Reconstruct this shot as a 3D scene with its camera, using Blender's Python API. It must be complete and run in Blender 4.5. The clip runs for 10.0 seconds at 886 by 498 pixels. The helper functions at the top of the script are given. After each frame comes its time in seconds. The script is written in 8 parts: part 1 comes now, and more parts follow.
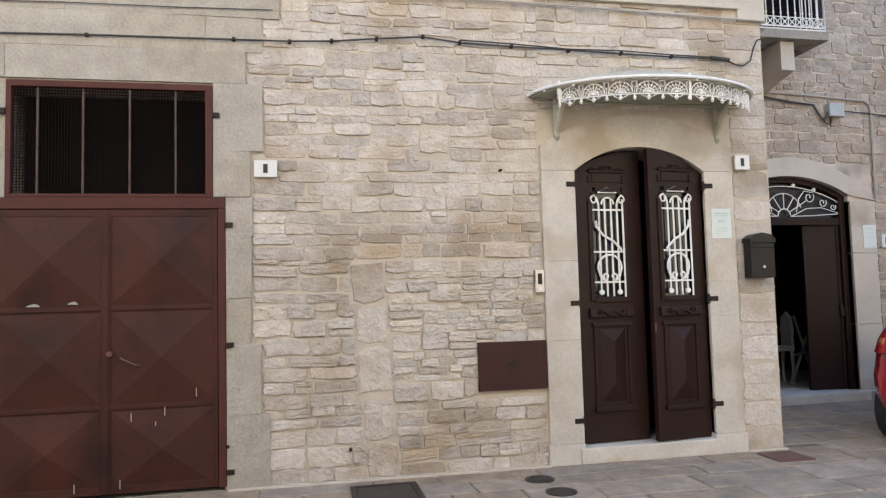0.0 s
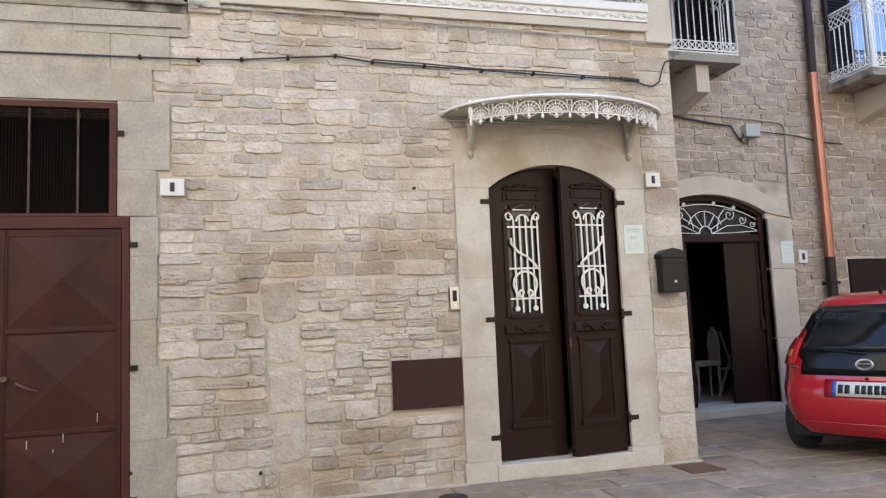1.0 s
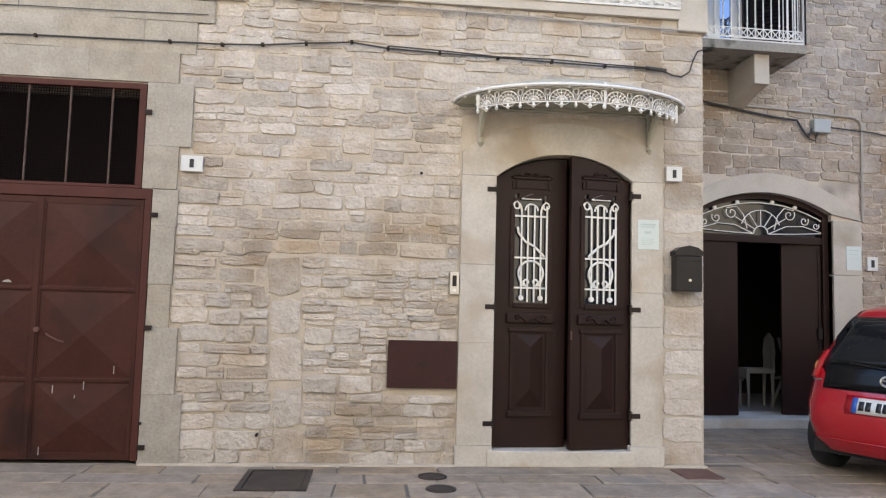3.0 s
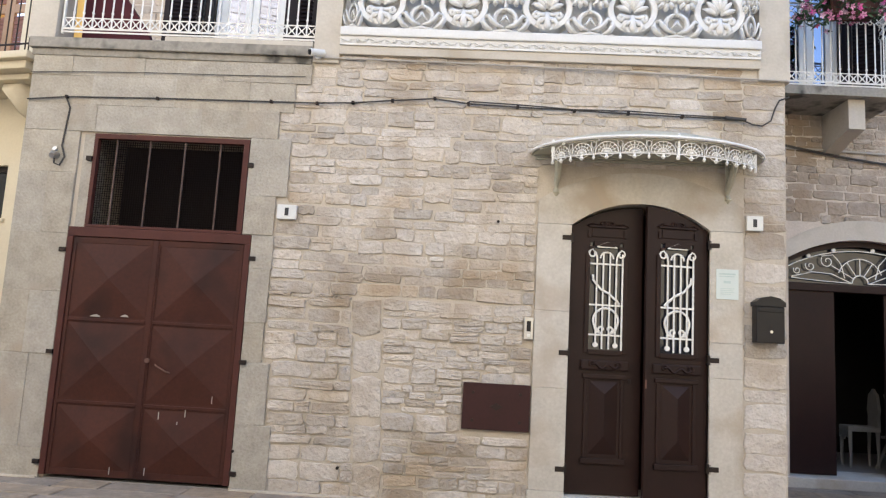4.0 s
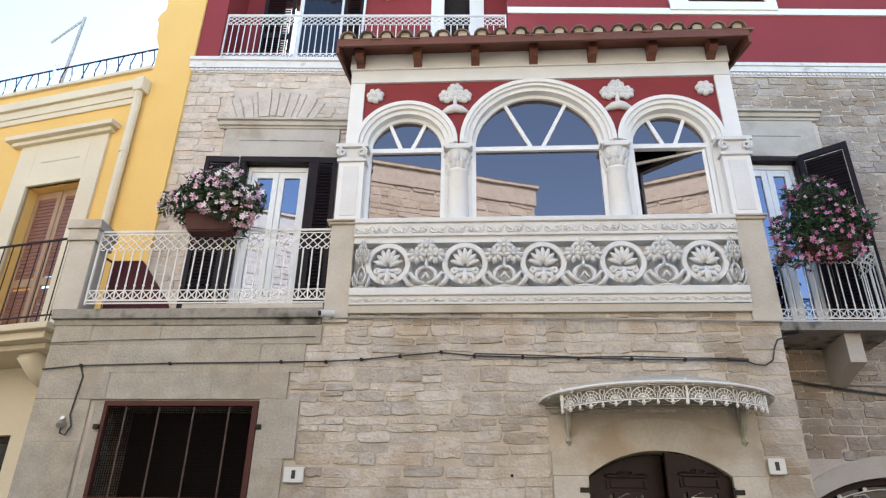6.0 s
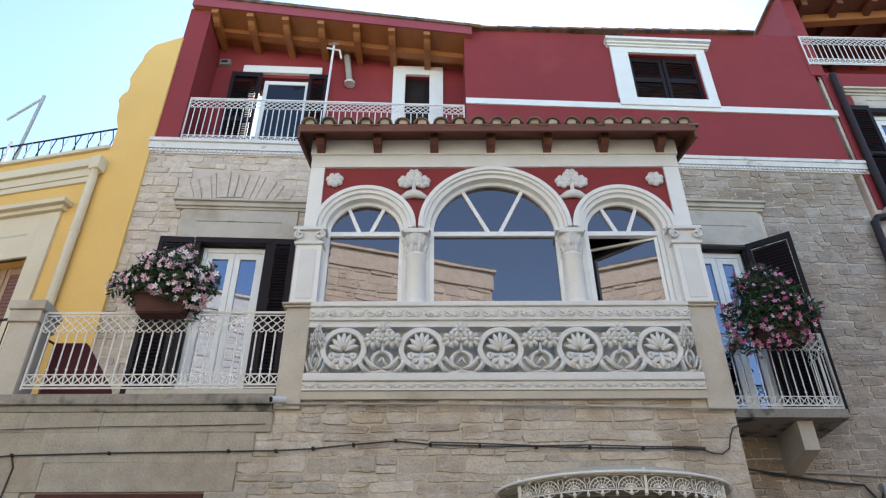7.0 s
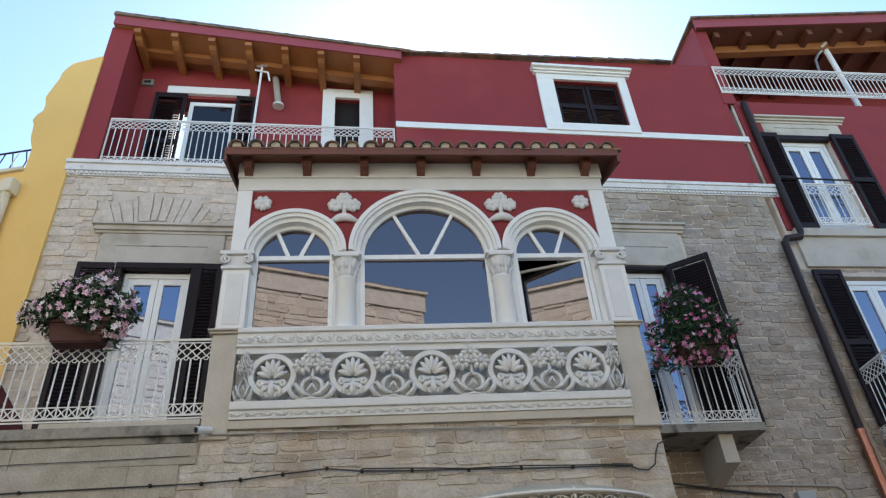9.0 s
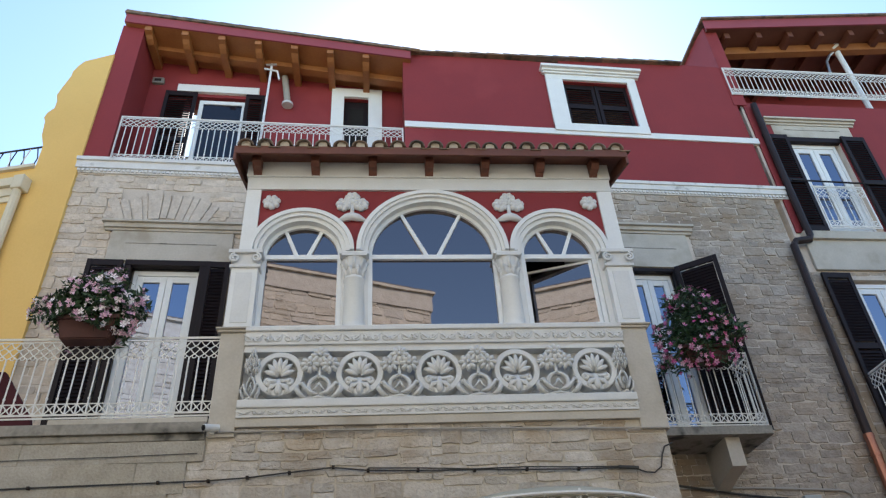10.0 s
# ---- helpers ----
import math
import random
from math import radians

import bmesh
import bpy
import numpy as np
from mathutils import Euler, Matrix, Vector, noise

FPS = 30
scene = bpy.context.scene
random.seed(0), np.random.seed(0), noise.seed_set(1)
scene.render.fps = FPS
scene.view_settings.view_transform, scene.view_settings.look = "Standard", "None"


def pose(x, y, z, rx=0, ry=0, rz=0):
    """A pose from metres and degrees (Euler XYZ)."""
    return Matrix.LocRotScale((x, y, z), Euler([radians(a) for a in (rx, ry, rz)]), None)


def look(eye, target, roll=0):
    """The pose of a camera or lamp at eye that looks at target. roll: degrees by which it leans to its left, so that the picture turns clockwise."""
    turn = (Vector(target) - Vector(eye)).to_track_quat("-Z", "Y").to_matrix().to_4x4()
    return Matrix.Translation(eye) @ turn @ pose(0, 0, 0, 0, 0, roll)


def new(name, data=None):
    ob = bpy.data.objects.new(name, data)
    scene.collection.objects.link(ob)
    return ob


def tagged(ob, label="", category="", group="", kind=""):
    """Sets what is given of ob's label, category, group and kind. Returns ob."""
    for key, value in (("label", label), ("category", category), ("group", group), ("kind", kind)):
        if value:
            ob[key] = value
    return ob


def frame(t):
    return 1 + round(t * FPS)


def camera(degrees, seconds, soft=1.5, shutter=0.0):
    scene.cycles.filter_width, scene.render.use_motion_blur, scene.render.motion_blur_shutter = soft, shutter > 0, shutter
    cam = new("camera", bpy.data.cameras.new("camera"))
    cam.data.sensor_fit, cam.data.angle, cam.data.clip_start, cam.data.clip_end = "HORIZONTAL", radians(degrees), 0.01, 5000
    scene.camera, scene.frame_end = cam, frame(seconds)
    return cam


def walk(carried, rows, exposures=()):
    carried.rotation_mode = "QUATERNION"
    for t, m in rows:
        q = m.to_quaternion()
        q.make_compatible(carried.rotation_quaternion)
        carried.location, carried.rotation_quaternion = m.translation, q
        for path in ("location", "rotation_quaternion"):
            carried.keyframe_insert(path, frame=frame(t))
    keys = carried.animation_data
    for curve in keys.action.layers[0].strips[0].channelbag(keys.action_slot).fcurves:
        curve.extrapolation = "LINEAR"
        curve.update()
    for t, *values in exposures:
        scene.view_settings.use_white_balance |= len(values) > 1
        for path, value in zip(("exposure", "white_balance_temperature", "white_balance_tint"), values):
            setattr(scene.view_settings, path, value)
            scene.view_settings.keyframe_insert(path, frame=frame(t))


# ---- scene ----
cam = camera(64.2, 10.0, soft=1.25)
PATH = [
    (0, (0.184, -5.296, 1.331), (0.571, -3.338, 1.463), -1.5),
    (0.5, (0.271, -5.301, 1.286), (0.824, -3.387, 1.462), -2.9),
    (1, (0.517, -5.366, 1.273), (1.02, -3.44, 1.468), -2.4),
    (1.5, (0.795, -5.347, 1.253), (1.304, -3.42, 1.415), -0.4),
    (2, (1.028, -5.418, 1.237), (1.453, -3.471, 1.408), -0.4),
    (2.2, (1.13, -5.489, 1.267), (1.426, -3.517, 1.422), 0.4),
    (3.3, (1.4, -5.679, 1.242), (1.507, -3.688, 1.405), 2.4),
    (3.5, (1.445, -5.761, 1.249), (1.413, -3.768, 1.418), 3.1),
    (4, (1.528, -5.842, 1.279), (1.434, -3.861, 1.539), 3.2),
    (4.5, (1.442, -5.881, 1.277), (1.413, -3.938, 1.748), 1.3),
    (5, (1.437, -5.916, 1.296), (1.34, -4.008, 1.888), 1.0),
    (5.5, (1.435, -5.932, 1.335), (1.298, -4.081, 2.078), 1.3),
    (6, (1.486, -5.945, 1.353), (1.373, -4.163, 2.255), 1.0),
    (6.2, (1.472, -5.938, 1.364), (1.399, -4.184, 2.322), 0.6),
    (7.3, (1.497, -5.941, 1.381), (1.523, -4.289, 2.508), -0.6),
    (7.5, (1.5, -5.944, 1.372), (1.545, -4.297, 2.506), -0.9),
    (8, (1.52, -5.953, 1.378), (1.623, -4.309, 2.513), -2.3),
    (8.5, (1.513, -5.961, 1.384), (1.676, -4.328, 2.528), -3.6),
    (9, (1.502, -5.954, 1.383), (1.702, -4.328, 2.531), -4.6),
    (9.5, (1.502, -5.967, 1.389), (1.687, -4.345, 2.544), -4.3),
    (10, (1.499, -5.97, 1.391), (1.678, -4.341, 2.537), -3.7),
]
EXPOSURE = [(0.0, 2.42, 6250, 11), (3.5, 2.42, 6250, 11), (4.5, 2.46, 6300, 11), (5.5, 2.28, 6400, 11), (6.2, 1.86, 6300, 10), (7.5, 1.42, 6100, 7), (10.0, 1.32, 6050, 6)]
walk(cam, [(t, look(e, g, r)) for t, e, g, r in PATH], EXPOSURE)

# ---- light ----
W = bpy.data.worlds.new("sky")
scene.world = W
W.use_nodes = True
sky = W.node_tree.nodes.new("ShaderNodeTexSky")
sky.sky_type, sky.sun_disc = "NISHITA", False
sky.sun_elevation, sky.sun_rotation = radians(42), radians(8)
sky.air_density, sky.dust_density, sky.ozone_density = 0.9, 0.3, 0.8
bg = W.node_tree.nodes["Background"]
bg.inputs[1].default_value = 0.15
W.node_tree.links.new(sky.outputs[0], bg.inputs[0])
sun = new("sun", bpy.data.lights.new("sun", "SUN"))
sun.data.energy, sun.data.angle, sun.data.color = 2.9, radians(0.5), (1, 0.95, 0.86)
sun.matrix_world = look((math.sin(radians(8)) * 40, math.cos(radians(8)) * 40, 40 * math.tan(radians(42))), (0, 0, 0))


# ---- materials ----
def mat(name, colour, colour2=None, rough=0.8, metal=0.0, scale=3.0, fine=40.0, bump=0.25, vary=0.0, island=0.0, stain=None, stain_scale=1.2, stain_at=0.58, dist=0.01, spec=0.5):
    m = bpy.data.materials.new(name)
    m.use_nodes = True
    nt = m.node_tree
    N, L = nt.nodes.new, nt.links.new
    p = nt.nodes["Principled BSDF"]
    geo = N("ShaderNodeNewGeometry")
    n1, n2 = N("ShaderNodeTexNoise"), N("ShaderNodeTexNoise")
    n1.inputs["Scale"].default_value, n1.inputs["Detail"].default_value = scale, 5
    n2.inputs["Scale"].default_value, n2.inputs["Detail"].default_value = fine, 4
    for n in (n1, n2):
        L(geo.outputs["Position"], n.inputs["Vector"])
    add = N("ShaderNodeMath")
    add.operation, add.inputs[1].default_value = "MULTIPLY_ADD", 0.6
    L(n1.outputs[0], add.inputs[0])
    h2 = N("ShaderNodeMath")
    h2.operation, h2.inputs[1].default_value = "MULTIPLY", 0.4
    L(n2.outputs[0], h2.inputs[0])
    L(h2.outputs[0], add.inputs[2])
    ramp = N("ShaderNodeMapRange")
    ramp.inputs[1].default_value, ramp.inputs[2].default_value = 0.32, 0.68
    L(add.outputs[0], ramp.inputs[0])
    mix = N("ShaderNodeMix")
    mix.data_type = "RGBA"
    c2 = colour2 or tuple(c * 0.8 for c in colour)
    mix.inputs["A"].default_value, mix.inputs["B"].default_value = (*c2, 1), (*colour, 1)
    L(ramp.outputs[0], mix.inputs["Factor"])
    out = mix.outputs["Result"]
    if stain:
        n3 = N("ShaderNodeTexNoise")
        n3.inputs["Scale"].default_value, n3.inputs["Detail"].default_value = stain_scale, 6
        L(geo.outputs["Position"], n3.inputs["Vector"])
        r3 = N("ShaderNodeMapRange")
        r3.inputs[1].default_value, r3.inputs[2].default_value = stain_at, stain_at + 0.16
        L(n3.outputs[0], r3.inputs[0])
        m3 = N("ShaderNodeMix")
        m3.data_type = "RGBA"
        L(r3.outputs[0], m3.inputs["Factor"])
        L(out, m3.inputs["A"])
        m3.inputs["B"].default_value = (*stain, 1)
        out = m3.outputs["Result"]
    if vary or island:
        hsv = N("ShaderNodeHueSaturation")
        info = N("ShaderNodeObjectInfo") if vary else geo
        rnd = info.outputs["Random"] if vary else geo.outputs["Random Per Island"]
        v = N("ShaderNodeMapRange")
        v.inputs[3].default_value, v.inputs[4].default_value = 1 - (vary or island), 1 + (vary or island)
        L(rnd, v.inputs[0])
        L(v.outputs[0], hsv.inputs["Value"])
        w = N("ShaderNodeMath")
        w.operation, w.inputs[1].default_value = "MULTIPLY", 7.31
        L(rnd, w.inputs[0])
        fr = N("ShaderNodeMath")
        fr.operation = "FRACT"
        L(w.outputs[0], fr.inputs[0])
        s = N("ShaderNodeMapRange")
        s.inputs[3].default_value, s.inputs[4].default_value = 0.85, 1.15
        L(fr.outputs[0], s.inputs[0])
        L(s.outputs[0], hsv.inputs["Saturation"])
        L(out, hsv.inputs["Color"])
        out = hsv.outputs[0]
    L(out, p.inputs["Base Color"])
    p.inputs["Roughness"].default_value, p.inputs["Metallic"].default_value = rough, metal
    p.inputs["Specular IOR Level"].default_value = spec
    if bump:
        b = N("ShaderNodeBump")
        b.inputs["Strength"].default_value, b.inputs["Distance"].default_value = bump, dist
        L(add.outputs[0], b.inputs["Height"])
        L(b.outputs[0], p.inputs["Normal"])
    return m


M_STONE = mat("rubble_stone", (0.57, 0.515, 0.450), (0.41, 0.36, 0.302), 0.92, scale=11, fine=40, bump=1.0, vary=0.17, stain=(0.36, 0.29, 0.215), stain_scale=1.5, stain_at=0.485, dist=0.03)
M_STONE_J = mat("rubble_stone_far", (0.57, 0.515, 0.450), (0.41, 0.36, 0.302), 0.92, scale=11, fine=40, bump=1.0, island=0.17, stain=(0.36, 0.29, 0.215), stain_scale=1.5, stain_at=0.485, dist=0.03)
M_STONE_W = mat("weathered_stone", (0.66, 0.565, 0.46), (0.46, 0.38, 0.30), 0.92, scale=9, fine=32, bump=1.0, island=0.10, stain=(0.38, 0.31, 0.24), stain_scale=0.9, stain_at=0.56, dist=0.03)
# browner copy of M_STONE_W, darkened: the right side's deep shade is in the colour
M_STONE_SHADED = mat("dim_weathered_stone", (0.45, 0.38, 0.31), (0.29, 0.24, 0.19), 0.92, scale=9, fine=32, bump=1.0, island=0.14, stain=(0.28, 0.215, 0.155), stain_scale=1.1, stain_at=0.5, dist=0.03)
M_RUST_BAR = mat("dusty_rusted_bar", (0.13, 0.095, 0.08), (0.075, 0.045, 0.035), 0.75, spec=0.2, scale=9, fine=50, bump=0.2)
M_MESH = mat("black_wire", (0.010, 0.005, 0.0045), (0.006, 0.0035, 0.003), 0.8, spec=0.1, bump=0.0)
M_OPP = mat("sunlit_rubble", (0.80, 0.74, 0.63), (0.64, 0.57, 0.47), 0.92, scale=6, fine=30, bump=1.0, island=0.08, dist=0.03)
M_MORTAR = mat("lime_mortar", (0.55, 0.485, 0.395), (0.43, 0.37, 0.29), 0.95, scale=8, fine=70, bump=0.6)
M_MORTAR_G = mat("grey_mortar", (0.62, 0.54, 0.455), (0.47, 0.40, 0.33), 0.95, scale=4, fine=50, bump=0.7, stain=(0.24, 0.21, 0.17))
M_ASHLAR = mat("dressed_limestone", (0.60, 0.555, 0.48), (0.44, 0.40, 0.335), 0.85, scale=3.5, fine=45, bump=0.6, vary=0.05, stain=(0.42, 0.35, 0.265), stain_scale=2.2, stain_at=0.5)
M_ASHLAR_G = mat("hammered_limestone", (0.44, 0.40, 0.335), (0.295, 0.264, 0.213), 0.9, scale=6, fine=48, bump=1.0, vary=0.05, stain=(0.36, 0.305, 0.24), stain_scale=2.4, dist=0.015)
M_PLASTER = mat("plastered_limestone", (0.545, 0.495, 0.42), (0.44, 0.395, 0.33), 0.88, scale=3.0, fine=50, bump=0.4, stain=(0.36, 0.31, 0.24), stain_scale=1.8, stain_at=0.54)
M_LEDGE = mat("sooty_ledge_stone", (0.36, 0.33, 0.28), (0.22, 0.20, 0.17), 0.92, scale=5, fine=40, bump=0.8, stain=(0.07, 0.065, 0.055), stain_scale=5.0, stain_at=0.5)
M_WHITE = mat("white_painted_stone", (0.78, 0.77, 0.74), (0.70, 0.69, 0.66), 0.6, scale=4, fine=50, bump=0.2)
M_COURSE = mat("stained_white_moulding", (0.72, 0.70, 0.67), (0.60, 0.58, 0.55), 0.8, scale=6, fine=50, bump=0.4, stain=(0.20, 0.185, 0.165), stain_scale=5.0, stain_at=0.60)
M_WHITE_G = mat("grey_white_stone", (0.70, 0.69, 0.665), (0.61, 0.60, 0.575), 0.7, scale=4, fine=50, bump=0.3)
M_FRAME = mat("white_lacquer", (0.80, 0.80, 0.78), (0.74, 0.74, 0.72), 0.35, scale=2, fine=20, bump=0.05)
M_IRON_W = mat("white_painted_iron", (0.80, 0.79, 0.76), (0.68, 0.66, 0.62), 0.45, scale=8, fine=60, bump=0.15)
M_RED = mat("red_plaster", (0.235, 0.024, 0.024), (0.20, 0.020, 0.022), 0.75, scale=1.5, fine=40, bump=0.25, stain=(0.26, 0.035, 0.035), stain_scale=0.8)
M_REDEDGE = mat("red_fascia", (0.30, 0.06, 0.07), (0.25, 0.045, 0.055), 0.6, scale=2, fine=40, bump=0.1)
M_YELLOW = mat("ochre_yellow_plaster", (0.74, 0.475, 0.145), (0.67, 0.42, 0.12), 0.85, scale=1.2, fine=40, bump=0.2)
M_CREAM = mat("cream_plaster", (0.66, 0.58, 0.42), (0.58, 0.50, 0.36), 0.85, scale=1.5, fine=40, bump=0.2)
M_WOOD = mat("honey_wood", (0.36, 0.15, 0.045), (0.27, 0.10, 0.03), 0.5, scale=3, fine=30, bump=0.2)
M_WOOD_D = mat("stained_eave_wood", (0.16, 0.055, 0.028), (0.11, 0.036, 0.02), 0.6, scale=4, fine=40, bump=0.25)
M_TILE = mat("old_clay_tile", (0.25, 0.16, 0.10), (0.12, 0.085, 0.06), 0.9, scale=7, fine=60, bump=0.6, vary=0.25, stain=(0.07, 0.065, 0.05), stain_scale=5, stain_at=0.5)
M_RUST = mat("rust_brown_sheet_steel", (0.068, 0.0215, 0.0135), (0.040, 0.0135, 0.0098), 0.6, spec=0.22, scale=1.8, fine=35, bump=0.12, stain=(0.027, 0.0105, 0.0085), stain_scale=2.2, stain_at=0.52)
M_RUST_FR = mat("rust_brown_frame", (0.085, 0.027, 0.020), (0.058, 0.020, 0.0155), 0.6, spec=0.22, scale=5, fine=60, bump=0.2)
M_DOOR = mat("dark_brown_painted_wood", (0.024, 0.0095, 0.007), (0.016, 0.007, 0.0055), 0.5, spec=0.22, scale=3, fine=50, bump=0.12)
M_SHUT = mat("dark_shutter_paint", (0.017, 0.009, 0.009), (0.012, 0.007, 0.007), 0.55, spec=0.22, scale=4, fine=40, bump=0.1)
M_SHUT_B = mat("brown_roller_slats", (0.20, 0.085, 0.055), (0.15, 0.06, 0.04), 0.6, scale=4, fine=40, bump=0.1)
M_IRON = mat("dark_wrought_iron", (0.022, 0.018, 0.017), (0.035, 0.024, 0.018), 0.55, 0.3, spec=0.22, scale=9, fine=60, bump=0.3)
M_BLACK = mat("black_enamel", (0.012, 0.011, 0.012), (0.018, 0.016, 0.016), 0.35, spec=0.22, scale=6, fine=50, bump=0.05)
# near-black base colour: the darkness of the rooms is put into it
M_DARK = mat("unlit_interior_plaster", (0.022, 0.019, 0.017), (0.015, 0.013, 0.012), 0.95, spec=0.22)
M_COPPER = mat("copper_pipe", (0.42, 0.19, 0.13), (0.33, 0.14, 0.095), 0.38, 0.8, scale=5, fine=30, bump=0.05)
M_PIPE = mat("brown_painted_pipe", (0.034, 0.022, 0.020), (0.026, 0.017, 0.016), 0.45, spec=0.22)
M_STEEL = mat("brushed_steel", (0.55, 0.54, 0.52), (0.45, 0.44, 0.42), 0.35, 0.9, scale=8, fine=80, bump=0.05)
M_GREY = mat("grey_plastic", (0.42, 0.44, 0.43), (0.36, 0.38, 0.37), 0.5, bump=0.05)
M_CABLE = mat("weathered_cable", (0.035, 0.032, 0.03), (0.06, 0.055, 0.05), 0.8)
M_CONDUIT = mat("pale_conduit", (0.40, 0.37, 0.32), (0.33, 0.30, 0.26), 0.7)
M_ENAMEL = mat("white_enamel_tile", (0.68, 0.68, 0.66), (0.60, 0.60, 0.58), 0.3, bump=0.03)
M_INK = mat("black_ink", (0.015, 0.015, 0.02), None, 0.5, bump=0.0)
M_PAPER = mat("pale_blue_paper", (0.62, 0.67, 0.63), (0.57, 0.63, 0.60), 0.6, bump=0.03)
M_PAPERINK = mat("faded_teal_ink", (0.50, 0.60, 0.57), None, 0.6, bump=0.0)
M_POT = mat("terracotta_pot", (0.085, 0.03, 0.022), (0.055, 0.02, 0.015), 0.85, scale=8, fine=60)
M_LEAF = mat("dark_green_leaf", (0.040, 0.075, 0.025), (0.022, 0.045, 0.015), 0.6, scale=20, fine=90, bump=0.1, island=0.35)
M_PINK = mat("pale_pink_petal", (0.72, 0.48, 0.57), (0.60, 0.33, 0.45), 0.6, scale=9, fine=60, bump=0.05, island=0.2)
M_WPETAL = mat("white_petal", (0.80, 0.74, 0.73), (0.74, 0.64, 0.66), 0.6, scale=9, fine=60, bump=0.05, island=0.1)
M_MAGENTA = mat("magenta_petal", (0.52, 0.10, 0.26), (0.40, 0.06, 0.19), 0.6, scale=9, fine=60, bump=0.05, island=0.3)
M_ROSE = mat("rose_petal", (0.68, 0.28, 0.42), (0.55, 0.18, 0.32), 0.6, scale=9, fine=60, bump=0.05, island=0.2)
M_CARRED = mat("red_car_paint", (0.40, 0.003, 0.012), (0.38, 0.003, 0.011), 0.24, scale=1, fine=8, bump=0.0)
M_CARRED.node_tree.nodes["Principled BSDF"].inputs["Coat Weight"].default_value = 0.8
M_CARBLK = mat("gloss_black_panel", (0.008, 0.008, 0.009), None, 0.12, spec=0.22, bump=0.0)
M_RUBBER = mat("tyre_rubber", (0.018, 0.018, 0.018), None, 0.85, scale=20, bump=0.2)
M_LAMPRED = mat("red_lamp_lens", (0.50, 0.015, 0.02), (0.42, 0.012, 0.015), 0.12, scale=9, fine=90, bump=0.1)
M_LAMPAMB = mat("amber_lamp_lens", (0.65, 0.22, 0.08), None, 0.12, bump=0.0)
M_BLUE = mat("blue_plate_band", (0.03, 0.10, 0.42), None, 0.4, bump=0.0)
M_UMB = mat("maroon_canvas", (0.085, 0.012, 0.018), (0.065, 0.010, 0.015), 0.85)
M_PAVE = mat("worn_limestone_paving", (0.39, 0.305, 0.22), (0.215, 0.166, 0.119), 0.85, scale=7, fine=26, bump=1.0, vary=0.10, stain=(0.22, 0.18, 0.135), stain_scale=2.6, stain_at=0.52)
M_PAVE_J = mat("worn_limestone_paving_far", (0.39, 0.305, 0.22), (0.215, 0.166, 0.119), 0.85, scale=7, fine=26, bump=1.0, island=0.10, stain=(0.22, 0.18, 0.135), stain_scale=2.6, stain_at=0.52)
M_GROUND = mat("gritty_joint_bed", (0.19, 0.165, 0.135), (0.13, 0.113, 0.092), 0.95, scale=6, fine=70, bump=0.6)
M_CAST = mat("cast_iron_cover", (0.075, 0.058, 0.048), (0.045, 0.036, 0.031), 0.6, 0.4, scale=8, fine=60, bump=0.4)
M_CASTR = mat("rusty_cover", (0.17, 0.09, 0.065), (0.12, 0.062, 0.046), 0.75, 0.2, scale=8, fine=60, bump=0.4)
# cream paint lowered to grey; the shade inside the doorway is in this colour
M_CHAIR = mat("cream_painted_wood", (0.24, 0.225, 0.20), (0.18, 0.17, 0.15), 0.55)
M_GREEN = mat("greenish_canopy_sheet", (0.47, 0.45, 0.355), (0.38, 0.36, 0.28), 0.4, scale=4, fine=40, bump=0.1)
M_FLOOR_IN = mat("indoor_stone_floor", (0.32, 0.30, 0.27), (0.25, 0.23, 0.21), 0.5)


def mirror_glass(name, tint, rough=0.02, metal=1.0):
    m = bpy.data.materials.new(name)
    m.use_nodes = True
    p = m.node_tree.nodes["Principled BSDF"]
    p.inputs["Base Color"].default_value = (*tint, 1)
    p.inputs["Metallic"].default_value, p.inputs["Roughness"].default_value = metal, rough
    nz = m.node_tree.nodes.new("ShaderNodeTexNoise")
    nz.inputs["Scale"].default_value = 2.5
    b = m.node_tree.nodes.new("ShaderNodeBump")
    b.inputs["Strength"].default_value, b.inputs["Distance"].default_value = 0.02, 0.01
    m.node_tree.links.new(nz.outputs[0], b.inputs["Height"])
    m.node_tree.links.new(b.outputs[0], p.inputs["Normal"])
    return m


M_GLASS = mirror_glass("reflective_window_film", (0.205, 0.176, 0.170))
M_GLASS_B = mirror_glass("reflective_blue_film", (0.24, 0.25, 0.30))
M_GLASS_CAR = mat("dark_car_glass", (0.012, 0.013, 0.014), None, 0.06, spec=0.32, bump=0.0)
M_GLASS_DK = mirror_glass("dark_pane", (0.012, 0.013, 0.02), 0.05, 0.0)


# ---- building blocks ----
WALL_Y, WALL_K = 1.40, 0.032      # the main house wall runs at a slight angle to the front block
ORIGIN = {}
SITE = {"set_back": False}
RISE = ((0.0, 0.0), (0.15, 0.10), (1.0, 0.97), (2.0, 2.02), (3.5, 3.59), (6.2, 6.53), (6.77, 7.09), (7.5, 7.92), (8.55, 9.12), (9.53, 10.30), (10.05, 10.76), (10.5, 11.21), (14.0, 15.0))


def site(x, y, z):
    """Plan coordinates of the houses behind the front block, carried to their true distance and storey heights."""
    if not SITE["set_back"]:
        return Vector((x, y, z))
    h = z
    for (a, p), (b, q) in zip(RISE, RISE[1:]):
        if a <= z <= b:
            h = p + (q - p) * (z - a) / (b - a)
    return Vector((1.045 * x - 0.03, y + 0.25 + 0.02 * x, h))


def set_back(on):
    SITE["set_back"] = on


def warp_main(x, y, z):
    return (x, y + WALL_K * x, z)


